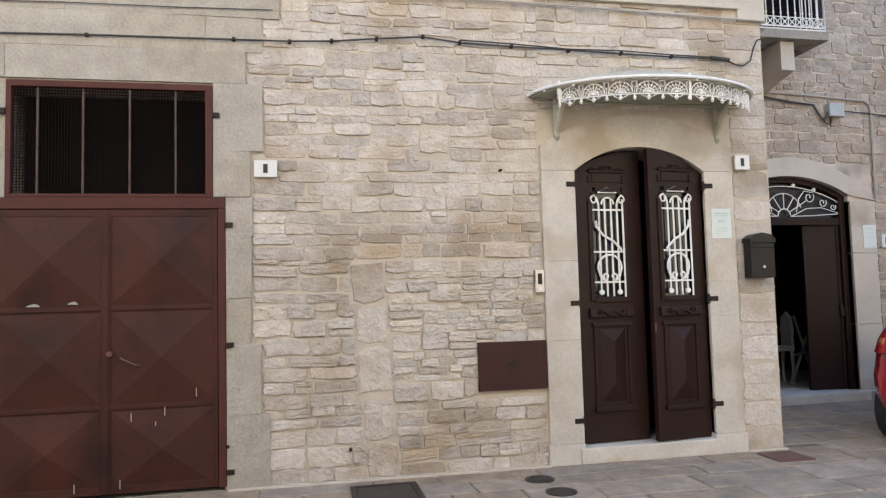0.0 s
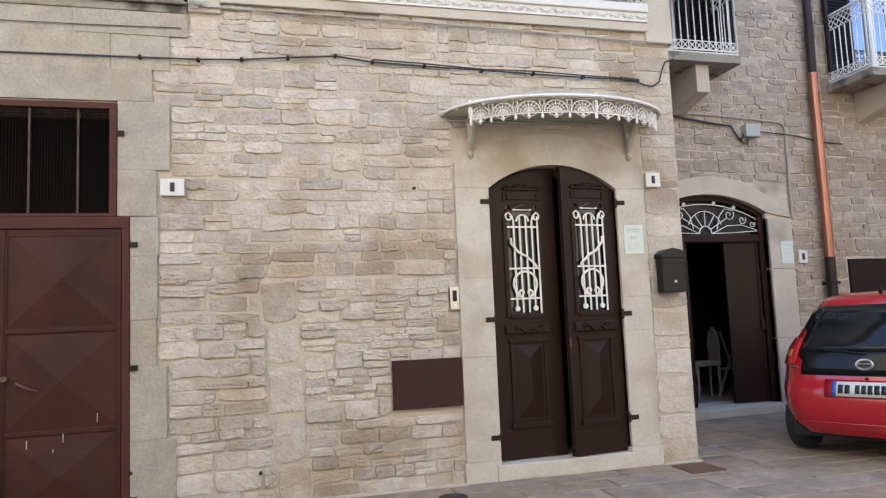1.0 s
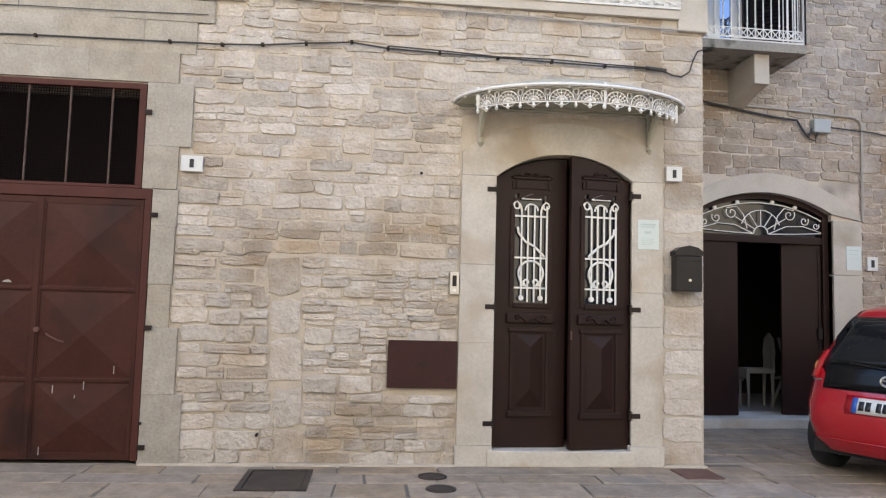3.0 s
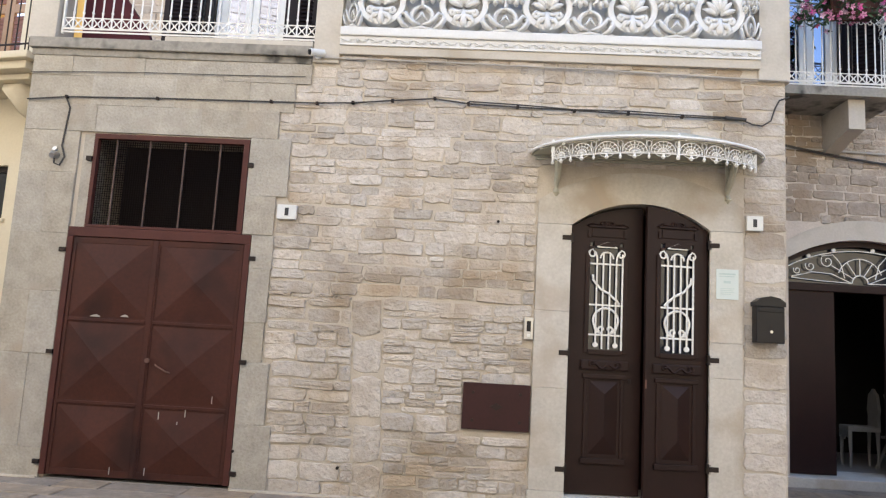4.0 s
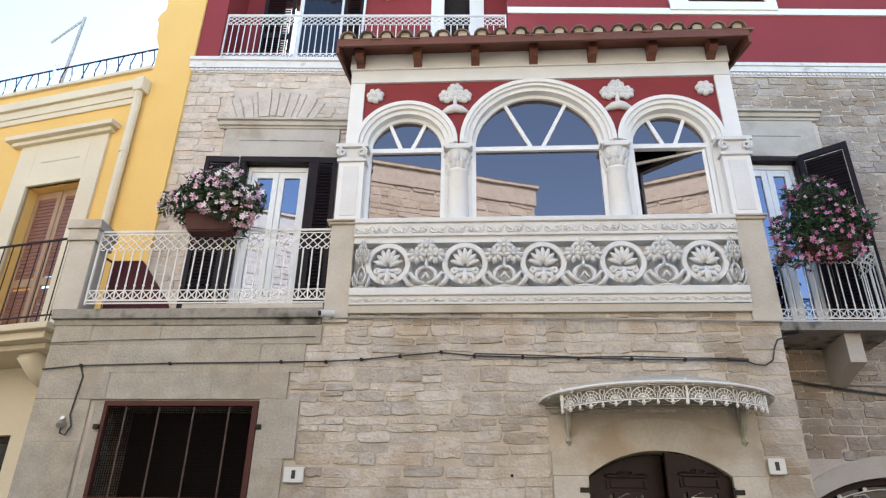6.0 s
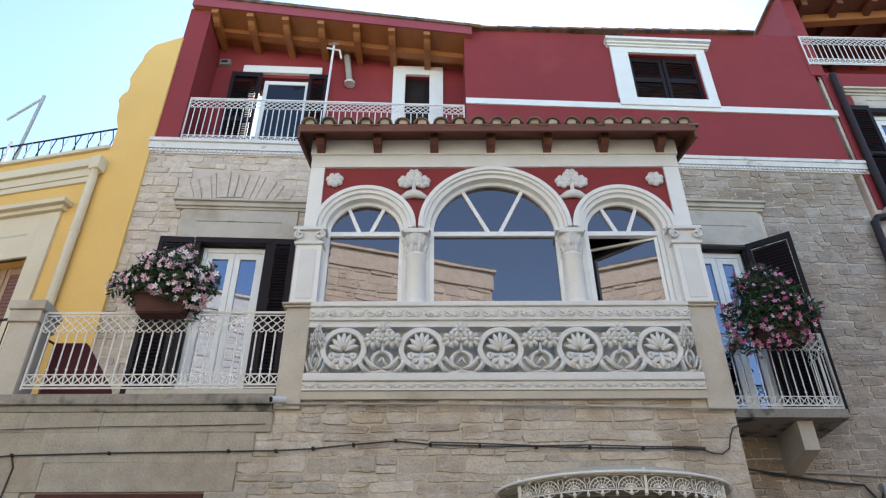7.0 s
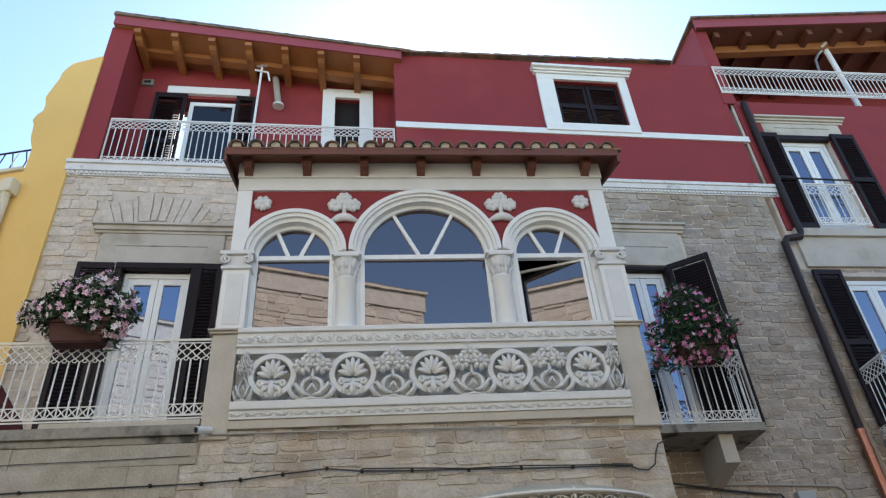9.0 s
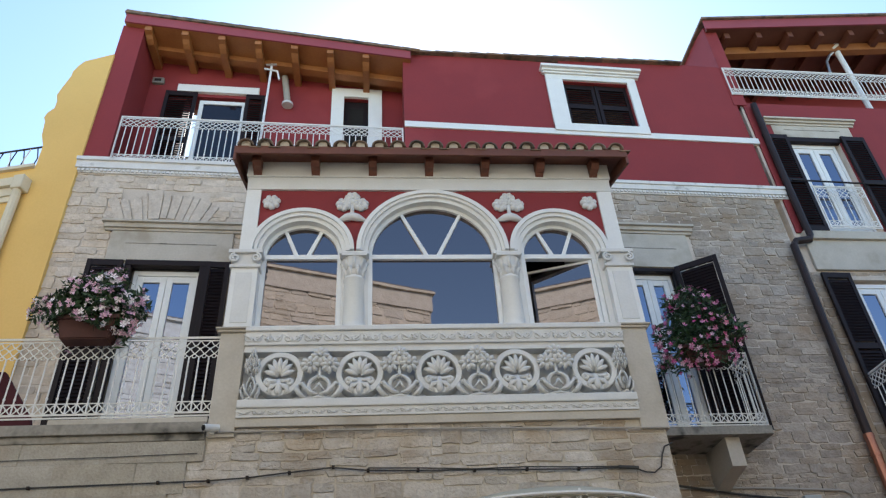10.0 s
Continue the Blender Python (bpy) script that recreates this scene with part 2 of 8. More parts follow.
def thing(name, label, category, at=(0, 0, 0), group="", kind=""):
    ob = new(name)
    at = site(*at)
    ob.location = at
    ORIGIN[ob.name] = at
    return tagged(ob, label, category, group, kind)


def part(name, bm, material, parent=None, label="", warp=None, smooth=False):
    if warp:
        for v in bm.verts:
            v.co = warp(*v.co)
    if SITE["set_back"]:
        for v in bm.verts:
            v.co = site(*v.co)
    o = ORIGIN.get(parent.name, Vector()) if parent else Vector()
    if o.length:
        bmesh.ops.translate(bm, verts=bm.verts, vec=-o)
    me = bpy.data.meshes.new(name)
    bmesh.ops.recalc_face_normals(bm, faces=bm.faces)
    bm.to_mesh(me)
    bm.free()
    me.materials.append(material)
    if smooth:
        for f in me.polygons:
            f.use_smooth = True
    ob = new(name, me)
    if parent:
        ob.parent = parent
        ORIGIN[ob.name] = o
    if label:
        tagged(ob, label)
    return ob


def structure(name, bm, material, label, category, warp=None):
    return tagged(part(name, bm, material, warp=warp), label, category, kind="structure")


def box(x0, x1, y0, y1, z0, z1, bev=0.0, bm=None):
    bm = bm or bmesh.new()
    vs = [bm.verts.new((x, y, z)) for z in (z0, z1) for y in (y0, y1) for x in (x0, x1)]
    fs = [bm.faces.new([vs[i] for i in q]) for q in ((0, 2, 3, 1), (4, 5, 7, 6), (0, 1, 5, 4), (1, 3, 7, 5), (3, 2, 6, 7), (2, 0, 4, 6))]
    if bev:
        es = list({e for f in fs for e in f.edges})
        bmesh.ops.bevel(bm, geom=es, offset=bev, segments=2, affect="EDGES", profile=0.6)
    return bm


def boxes(*rows, bev=0.0):
    bm = bmesh.new()
    for r in rows:
        box(*r, bev=bev, bm=bm)
    return bm


def prism(poly, y0, y1, bm=None, axis="y"):
    """A solid from an outline in x and z, between y0 and y1."""
    bm = bm or bmesh.new()
    place = (lambda a, b, c: (a, c, b)) if axis == "y" else (lambda a, b, c: (c, a, b)) if axis == "x" else (lambda a, b, c: (a, b, c))
    f = [bm.verts.new(place(a, b, y0)) for a, b in poly]
    g = [bm.verts.new(place(a, b, y1)) for a, b in poly]
    n = len(poly)
    bm.faces.new(f)
    bm.faces.new(g[::-1])
    for i in range(n):
        bm.faces.new((f[i], g[i], g[(i + 1) % n], f[(i + 1) % n]))
    return bm


def band(lower, upper, y0, y1, bm=None):
    """A solid between two lines of (x, z) points of equal count."""
    bm = bm or bmesh.new()
    rings = []
    for (a, b), (c, d) in zip(lower, upper):
        rings.append([bm.verts.new(p) for p in ((a, y0, b), (c, y0, d), (c, y1, d), (a, y1, b))])
    for r, s in zip(rings, rings[1:]):
        for i in range(4):
            bm.faces.new((r[i], r[(i + 1) % 4], s[(i + 1) % 4], s[i]))
    bm.faces.new(rings[0])
    bm.faces.new(rings[-1][::-1])
    return bm


def tube(pts, r, n=5, bm=None, closed=False, taper=None):
    bm = bm or bmesh.new()
    pts = [Vector(p) for p in pts]
    k = len(pts)
    rings = []
    up = Vector((0.123, 0.941, 0.31))
    for i, p in enumerate(pts):
        a, b = (pts[i - 1], pts[(i + 1) % k]) if closed else (pts[max(i - 1, 0)], pts[min(i + 1, k - 1)])
        d = (b - a).normalized()
        u = d.cross(up)
        if u.length < 0.05:
            u = d.cross(Vector((1, 0, 0)))
        u.normalize()
        v = d.cross(u)
        rr = r * (taper[i] if taper else 1)
        rings.append([bm.verts.new(p + rr * (math.cos(t) * u + math.sin(t) * v)) for t in (2 * math.pi * (j + 0.5) / n for j in range(n))])
    for i in range(k if closed else k - 1):
        A, B = rings[i], rings[(i + 1) % k]
        for j in range(n):
            bm.faces.new((A[j], A[(j + 1) % n], B[(j + 1) % n], B[j]))
    if not closed:
        bm.faces.new(rings[0][::-1])
        bm.faces.new(rings[-1])
    return bm


def arc(cx, cz, r, a0, a1, n, y=0.0, rz=None):
    rz = rz or r
    return [(cx + r * math.cos(radians(a0 + (a1 - a0) * i / n)), y, cz + rz * math.sin(radians(a0 + (a1 - a0) * i / n))) for i in range(n + 1)]


def spiral(cx, cz, r0, r1, a0, a1, n, y=0.0):
    out = []
    for i in range(n + 1):
        t = i / n
        r, a = r0 + (r1 - r0) * t, radians(a0 + (a1 - a0) * t)
        out.append((cx + r * math.cos(a), y, cz + r * math.sin(a)))
    return out


def lathe(profile, n=16, bm=None, at=(0, 0, 0)):
    bm = bm or bmesh.new()
    rings = [[bm.verts.new((at[0] + r * math.cos(2 * math.pi * j / n), at[1] + r * math.sin(2 * math.pi * j / n), at[2] + z)) for j in range(n)] for r, z in profile]
    for A, B in zip(rings, rings[1:]):
        for j in range(n):
            bm.faces.new((A[j], A[(j + 1) % n], B[(j + 1) % n], B[j]))
    bm.faces.new(rings[0][::-1])
    bm.faces.new(rings[-1])
    return bm


def disc_y(cx, y0, y1, cz, r, n=16, bm=None):
    return prism([(cx + r * math.cos(2 * math.pi * i / n), cz + r * math.sin(2 * math.pi * i / n)) for i in range(n)], y0, y1, bm)


def mesh_of(bm, name, material, smooth=False):
    me = bpy.data.meshes.new(name)
    bmesh.ops.recalc_face_normals(bm, faces=bm.faces)
    bm.to_mesh(me)
    bm.free()
    me.materials.append(material)
    if smooth:
        for f in me.polygons:
            f.use_smooth = True
    return me


def piece(name, me, parent, loc, scale=(1, 1, 1), rz=0.0, ry=0.0, rx=0.0):
    """One more object on a shared mesh, at a place in the world, under a thing."""
    ob = new(name, me)
    o = ORIGIN.get(parent.name, Vector())
    ob.parent = parent
    ob.location, ob.scale, ob.rotation_euler = site(*loc) - o, scale, (rx, ry, rz)
    return ob


def cornice(x0, x1, y, steps, ends=0.0):
    """A moulding along x that comes out of a wall at y: steps of (z0, z1, depth)."""
    bm = bmesh.new()
    for z0, z1, d in steps:
        box(x0 - d * ends, x1 + d * ends, y - d, y + 0.04, z0, z1, 0.004, bm)
    return bm


def text_bars(rows, y, parent, name, material):
    return part(name, boxes(*[(a, b, y - 0.003, y, c, d) for a, b, c, d in rows]), material, parent)


# lattice railings -------------------------------------------------------------
def railing(name, p0, p1, z0, z1, label, group="", bars=None, material=None, top=0.2, low=0.13, returns=()):
    """A white iron railing from p0 to p1 in plan: rails, bars with finials, a fish-scale band on top and a net below."""
    material = material or M_IRON_W
    behind = SITE["set_back"]
    low_, high_ = site(*p0, z0).z, site(*p0, z1).z
    p0, p1, returns = site(*p0, z0).xy, site(*p1, z0).xy, [(site(*a, z0).xy, site(*b, z0).xy) for a, b in returns]
    z0, z1 = low_, high_
    set_back(False)
    p0, p1 = Vector((*p0, 0)), Vector((*p1, 0))
    th = thing(name, label, "railing", (p0.x, p0.y, z0), group)
    legs = [(p0, p1)] + [(Vector((*a, 0)), Vector((*b, 0))) for a, b in returns]
    for a, b in legs:
        d = (b - a)
        length = d.length
        d.normalize()
        P = lambda s, z: a + d * s + Vector((0, 0, z))
        for nm, z, r in (("top_rail", z1, 0.014), ("upper_rail", z1 - top * 0.16, 0.007), ("lower_rail", z0 + low, 0.007), ("bottom_rail", z0 + 0.03, 0.012), ("foot_rail", z0 + 0.0, 0.010)):
            part(nm, tube([P(0, z), P(length, z)], r, 4), material, th)
        for s in (0.0, length):
            part("post", tube([P(s, z0 - 0.02), P(s, z1 + 0.01)], 0.013, 4), material, th)
        n = bars or max(2, round(length / 0.088))
        step = length / n
        bm = tube([(0, 0, 0), (0, 0, z1 - top - z0 - 0.03)], 0.0075, 5)
        tube([(0, 0, z1 - top - z0 - 0.09), (0, 0, z1 - top - z0 - 0.075), (0, 0, z1 - top - z0 - 0.06)], 0.011, 5, bm, taper=[0.3, 1, 0.3])
        tube([(0, 0, low + 0.0), (0, 0, low + 0.02), (0, 0, low + 0.04)], 0.013, 5, bm, taper=[0.5, 1, 0.3])
        me = mesh_of(bm, "bar", material)
        for i in range(1, n):
            piece("bar", me, th, P(step * i, z0 + 0.03))
        bm = bmesh.new()
        zt, zb = z1 - top * 0.16, z1 - top
        zm = (zt + zb) / 2
        for i in range(n):
            s = step * i
            for q, w in ((0, 1), (1, 0)):
                tube([P(s + step * q, zt), P(s + step * (0.5 + (q - 0.5) * 0.35), (zt + zm) / 2), P(s + step * w, zm)], 0.0055, 4, bm)
                tube([P(s + step * q, zm), P(s + step * (0.5 + (q - 0.5) * 0.2), (zb + zm) / 2), P(s + step * w, zb)], 0.0055, 4, bm)
            c = P(s + step * 0.5, zb + 0.012)
            tube([c + d * (0.02 * math.cos(t)) + Vector((0, 0, 0.02 * math.sin(t))) for t in (math.pi * j / 3 for j in range(6))], 0.005, 4, bm, closed=True)
            c = P(s, zm)
            tube([c - d * 0.014, c, c + d * 0.014], 0.012, 5, bm, taper=[0.4, 1, 0.4])
        tagged(part("scroll_band", bm, material, th), kind="stuff")
        bm = bmesh.new()
        zt, zb = z0 + low, z0 + 0.03
        for i in range(n):
            s = step * i
            for q, w in ((0, 1), (1, 0)):
                tube([P(s + step * q, zb), P(s + step * 0.5, (zt + zb) / 2), P(s + step * w, zt)], 0.0055, 4, bm)
            c = P(s + step * 0.5, (zt + zb) / 2)
            tube([c - d * 0.014, c, c + d * 0.014], 0.011, 5, bm, taper=[0.4, 1, 0.4])
        tagged(part("net_band", bm, material, th), kind="stuff")
    set_back(behind)
    return th


def shutter(name, label, x0, x1, y0, z0, z1, warp=None, material=None, hinge=None, angle=0.0, mids=(0.5,), group="louvred shutters"):
    """A louvred leaf in the plane y0, turned about its hinge side."""
    material = material or M_SHUT
    th = thing(name, label, "shutter", (hinge if hinge is not None else x0, y0, z0), group)
    o = ORIGIN[th.name]
    fw = 0.055
    zs = [z0] + [z0 + (z1 - z0) * m for m in mids] + [z1]
    rows = [(x0, x0 + fw, y0 - 0.02, y0 + 0.02, z0, z1), (x1 - fw, x1, y0 - 0.02, y0 + 0.02, z0, z1)]
    part("stile", box(*rows[0], 0.003), material, th)
    part("stile", box(*rows[1], 0.003), material, th)
    for z in zs:
        c = min(max(z, z0 + 0.04), z1 - 0.04)
        part("cross_rail", box(x0 + fw, x1 - fw, y0 - 0.018, y0 + 0.018, c - 0.04, c + 0.04, 0.003), material, th)
    bm = bmesh.new()
    w = (x1 - x0) / 2 - fw
    box(-w, w, -0.004, 0.004, -0.034, 0.034, 0, bm)
    for v in bm.verts:
        v.co = Matrix.Rotation(radians(-30), 3, "X") @ v.co
    me = mesh_of(bm, "slat", material)
    n = int((z1 - z0 - 0.1) / 0.042)
    for i in range(n):
        z = z0 + 0.06 + i * 0.042
        if all(abs(z - min(max(q, z0 + 0.04), z1 - 0.04)) > 0.05 for q in zs):
            piece("slat", me, th, ((x0 + x1) / 2, y0, z))
    if warp:
        th.location = site(*warp(hinge if hinge is not None else x0, y0, z0))
        th.rotation_euler.z = math.atan(0.05)
    th.rotation_euler.z += radians(angle)
    return th


# ---- the large structure ----
structure("ground", box(-70, 70, -70, 70, -0.30, -0.012), M_GROUND, "gritty bed of the stone-paved street", "ground")


def seg_arch(x0, x1, zs, zc, n=14):
    """Points along a flat arch from (x0, zs) over its crown at zc to (x1, zs)."""
    w, h = (x1 - x0) / 2, zc - zs
    r = (w * w + h * h) / (2 * h)
    a = math.asin(w / r)
    return [((x0 + x1) / 2 + r * math.sin(a * (2 * i / n - 1)), zc - r + r * math.cos(a * (2 * i / n - 1))) for i in range(n + 1)]


FX0, FX1 = -2.46, 4.06
GX0, GX1, GZ = -1.92, -0.38, 2.90
DX0, DX1, DS, DC = 2.31, 3.44, 2.30, 2.50
bm = boxes((FX0, GX0, 0, 0.4, -0.2, 3.70), (GX0, GX1, 0, 0.4, GZ, 3.70), (GX1, DX0, 0, 0.4, -0.2, 3.70), (DX1, FX1, 0, 0.4, -0.2, 3.70))
top = seg_arch(DX0, DX1, DS, DC)
band(top, [(x, 3.70) for x, z in top], 0, 0.4, bm)
box(FX1 - 0.4, FX1, 0.4, 1.86, -0.2, 3.70, 0, bm)
box(FX0, FX0 + 0.4, 0.4, 1.52, -0.2, 3.70, 0, bm)
wall_front = structure("wall_front", bm, M_MORTAR, "old rubble and ashlar limestone house front", "wall")
structure("terrace_floor", box(FX0, FX1, 0.0, 1.52, 3.705, 3.76), M_PLASTER, "terrace slab on top of the front block", "floor")
# inner walls carry the ground-floor darkness as near-black colour
structure("wall_inner", boxes((GX0 - 0.2, GX1 + 0.2, 1.0, 1.1, -0.2, 3.4), (DX0 - 0.3, DX1 + 0.3, 1.1, 1.2, -0.2, 3.4), (0.6, 0.8, 0.4, 1.1, -0.2, 3.4)), M_DARK, "inner ground-floor walls coloured near-black for the rooms' darkness", "wall")
structure("floor_inner", box(FX0 + 0.4, FX1 - 0.4, 0.0, 1.3, -0.1, 0.005), M_FLOOR_IN, "worn stone floor inside the doorways", "floor")

# main house wall, set back behind the front block
set_back(True)
MX0, MX1 = -2.41, 7.20
AX0, AX1, AS, AC = 4.72, 6.30, 2.36, 2.57          # wing doorway
LX0, LX1, LZ0, LZ1 = -1.48, -0.655, 3.76, 6.20      # terrace window
RX0, RX1, RZ0, RZ1 = 4.62, 5.33, 3.97, 6.26        # balcony window
y0, y1 = WALL_Y, WALL_Y + 0.4
bm = boxes((MX0, LX0, y0, y1, 0, 7.6), (LX0, LX1, y0, y1, LZ1, 7.6), (LX0, LX1, y0, y1, 0, LZ0), (LX1, RX0, y0, y1, 3.7, 7.6), (LX1, AX0, y0, y1, 0, 3.7),
           (RX0, RX1, y0, y1, RZ1, 7.6), (AX0, RX1, y0, y1, 2.95, RZ0), (RX1, MX1, y0, y1, 2.95, 7.6), (AX1, MX1, y0, y1, 0, 2.95), (RX0, AX0, y0, y1, 3.7, RZ0))
top = seg_arch(AX0, AX1, AS, AC)
band(top, [(x, 2.95) for x, z in top], y0, y1, bm)
wall_main = structure("wall_main", bm, M_MORTAR_G, "weathered grey rubble stone house wall", "wall", warp_main)
# wing beyond the downpipe, turned away a little
WK, WB = 0.011, 1.56


def warp_wing(x, y, z):
    return (x + 0.10, y - WALL_Y + WB + WK * x, z)


bm = boxes((7.20, 7.72, y0, y1, 0, 9.3), (7.72, 8.62, y0, y1, 8.62, 9.3), (7.72, 8.62, y0, y1, 6.16, 6.95), (8.62, 14, y0, y1, 0, 9.3), (7.72, 8.62, y0, y1, 1.8, 3.95), (7.72, 8.62, y0, y1, 0, 0.9))
wall_wing = structure("wall_wing", bm, M_MORTAR_G, "weathered rubble stone wall of the next house", "wall", warp_wing)
structure("plaster_wing", boxes((7.24, 7.72, y0 - 0.03, y0 - 0.002, 6.95, 9.3), (8.62, 14, y0 - 0.03, y0 - 0.002, 6.95, 9.3), (7.72, 8.62, y0 - 0.03, y0 - 0.002, 8.62, 9.3)), M_RED, "dark red plastered upper wall of the next house", "wall", warp_wing)
# red storey
structure("wall_red", boxes((1.83, 4.365, y0 - 0.02, y1, 7.66, 10.05), (4.365, 5.43, y0 - 0.02, y1, 9.53, 10.16), (4.365, 5.43, y0 - 0.02, y1, 7.66, 8.70), (5.43, 7.23, y0 - 0.02, y1, 7.66, 10.2),
                             (1.83, 2.2, y1, 3.0, 7.66, 10.05)), M_RED, "dark red plastered top storey wall", "wall", warp_main)
structure("wall_red_end", boxes((-2.41, -2.09, y0 - 0.02, 3.2, 7.68, 10.30)), M_RED, "dark red plastered end wall of the roof terrace", "wall", warp_main)
structure("wall_red_back", boxes((-2.09, -1.51, 2.05, 2.35, 7.5, 10.5), (-0.57, 0.906, 2.05, 2.35, 7.5, 10.5), (1.29, 1.83, 2.05, 2.35, 7.5, 10.5), (-1.51, -0.57, 2.05, 2.35, 9.44, 10.5), (0.906, 1.29, 2.05, 2.35, 7.5, 8.44), (0.906, 1.29, 2.05, 2.35, 9.56, 10.5)),
          M_RED, "dark red plastered back wall of the roof terrace", "wall", warp_main)
structure("terrace_roof_floor", box(-2.41, 1.83, y0 + 0.02, 2.9, 7.45, 7.68), M_PLASTER, "roof terrace floor slab", "floor", warp_main)
# room shells: their near-black colour paints the dark behind the openings
structure("room_shell", boxes((-2.3, 7.1, 3.6, 3.7, 0, 7.4), (0.3, 0.4, y1, 3.6, 3.7, 7.4), (-2.41, 7.2, y1, 3.6, 3.55, 3.68), (4.2, 4.3, y1, 3.6, 0, 7.4), (7.1, 7.2, y1, 3.6, 0, 7.4), (-2.41, -2.3, y1, 3.6, 0, 7.4)), M_DARK, "near-black walls standing in for the dark rooms behind the windows", "wall", warp_main)
structure("room_shell_red", boxes((4.0, 7.0, 3.4, 3.5, 7.68, 9.9), (-2.0, 1.8, 4.0, 4.1, 7.68, 9.9)), M_DARK, "near-black walls standing in for the dark top-storey rooms", "wall", warp_main)
structure("floor_wing", box(4.3, 7.1, y1 - 0.5, 3.6, -0.1, 0.15), M_FLOOR_IN, "stone floor inside the arched doorway", "floor", warp_main)
# mouldings
structure("trim_string_course", cornice(-2.43, 0.02, y0, [(7.50, 7.56, 0.03), (7.56, 7.66, 0.06), (7.66, 7.71, 0.09)]), M_COURSE, "white stone string course under the roof terrace", "moulding", warp_main)
bm = cornice(4.0, 7.45, y0, [(7.50, 7.56, 0.03), (7.56, 7.64, 0.06), (7.64, 7.69, 0.08)])
structure("trim_string_course_2", bm, M_COURSE, "white stone string course under the red wall", "moulding", warp_main)
for x0, x1, host in ((-2.40, 0.0, "trim_string_course"), (4.04, 7.42, "trim_string_course_2")):
    n = int((x1 - x0) / 0.055)
    beads = boxes(*[(x0 + 0.055 * k, x0 + 0.055 * k + 0.034, y0 - 0.052, y0 - 0.028, 7.515, 7.548) for k in range(n)])
    tagged(part("dentils", beads, M_COURSE, bpy.data.objects[host], warp=warp_main), kind="stuff")
structure("trim_band", cornice(1.83, 7.34, y0 - 0.02, [(8.50, 8.60, 0.025)]), M_WHITE, "flat white painted band on the red wall", "moulding", warp_main)

# yellow house, its front running back to the other side
YA = radians(14)


def warp_yellow(x, y, z):
    s = -2.41 - x
    return (-2.41 - s * math.cos(YA) + y * math.sin(YA), 1.28 + s * math.sin(YA) + y * math.cos(YA), z)


def ybox(*rows, bev=0.0):
    return boxes(*rows, bev=bev)


wall_yellow = structure("wall_yellow", ybox((-3.68, -2.40, 0, 0.5, 3.7, 7.66), (-4.54, -3.68, 0, 0.5, 6.04, 7.66), (-14, -4.54, 0, 0.5, 3.7, 7.66)), M_YELLOW, "bright ochre yellow plastered house front", "wall", warp_yellow)
prof = [(-3.02, 7.66), (-2.40, 7.66), (-2.40, 9.52)]
prof += [(-2.84, 9.47), (-2.92, 9.40), (-2.98, 9.30), (-2.98, 9.22), (-3.06, 9.02), (-3.10, 8.90), (-3.06, 8.78), (-3.06, 8.66), (-3.14, 8.60), (-3.17, 8.52), (-3.13, 8.44), (-3.10, 8.20), (-3.02, 8.0)]
structure("wall_yellow_gable", prism(prof, 0.0, 0.45), M_YELLOW, "yellow plastered gable end with a stepped, tiled edge", "wall", warp_yellow)
structure("wall_cream", ybox((-14, -4.3, 0, 0.5, -0.2, 3.7), (-4.3, -3.65, 0, 0.5, 2.92, 3.7), (-4.3, -3.65, 0, 0.5, -0.2, 2.34), (-3.65, -2.40, 0, 0.5, -0.2, 3.7)), M_CREAM, "cream plastered ground floor of the yellow house", "wall", warp_yellow)
structure("trim_yellow_cornice", boxes((-14, -3.14, -0.05, 0.0, 7.22, 7.34), (-14, -3.10, -0.10, 0.0, 7.34, 7.46), (-14, -3.16, -0.03, 0, 7.14, 7.22), (-14, -3.02, -0.05, 0.3, 7.64, 7.69), bev=0.006), M_CREAM, "cream moulded cornice of the yellow house", "moulding", warp_yellow)

# houses across the street, behind the walker
set_back(False)
OPA = math.atan2(-1.2, 3.64)


def warp_opp(x, y, z):
    return (2.68 + x * math.cos(OPA) - y * math.sin(OPA), -8.0 + x * math.sin(OPA) + y * math.cos(OPA), z)


bm = boxes((-14, 0, -6, 0, -0.2, 9.68))
structure("wall_opposite", bm, M_OPP, "warm rubble stone house wall across the street", "wall", warp_opp)
structure("trim_opposite_cornice", boxes((-14, 0.04, -0.2, 0.05, 9.64, 10.08), (-14, 0.10, -0.3, 0.11, 10.08, 10.14)), M_OPP, "cream plastered eaves band across the street", "moulding", warp_opp)
structure("roof_opposite", boxes((-14, 0.05, -6, 0.05, 10.14, 10.2)), M_TILE, "old clay tile roof across the street", "roof", warp_opp)
structure("wall_opposite_far", boxes((2.9, 16, -16, -10.2, -0.2, 8.0), (-14, -13, -12, 8, -0.2, 6.5)), M_CREAM, "cream plastered house walls further along the street", "wall")
structure("wall_street_end", boxes((15, 16, -10, 12, -0.2, 7.0)), M_CREAM, "cream plastered house closing the street", "wall")


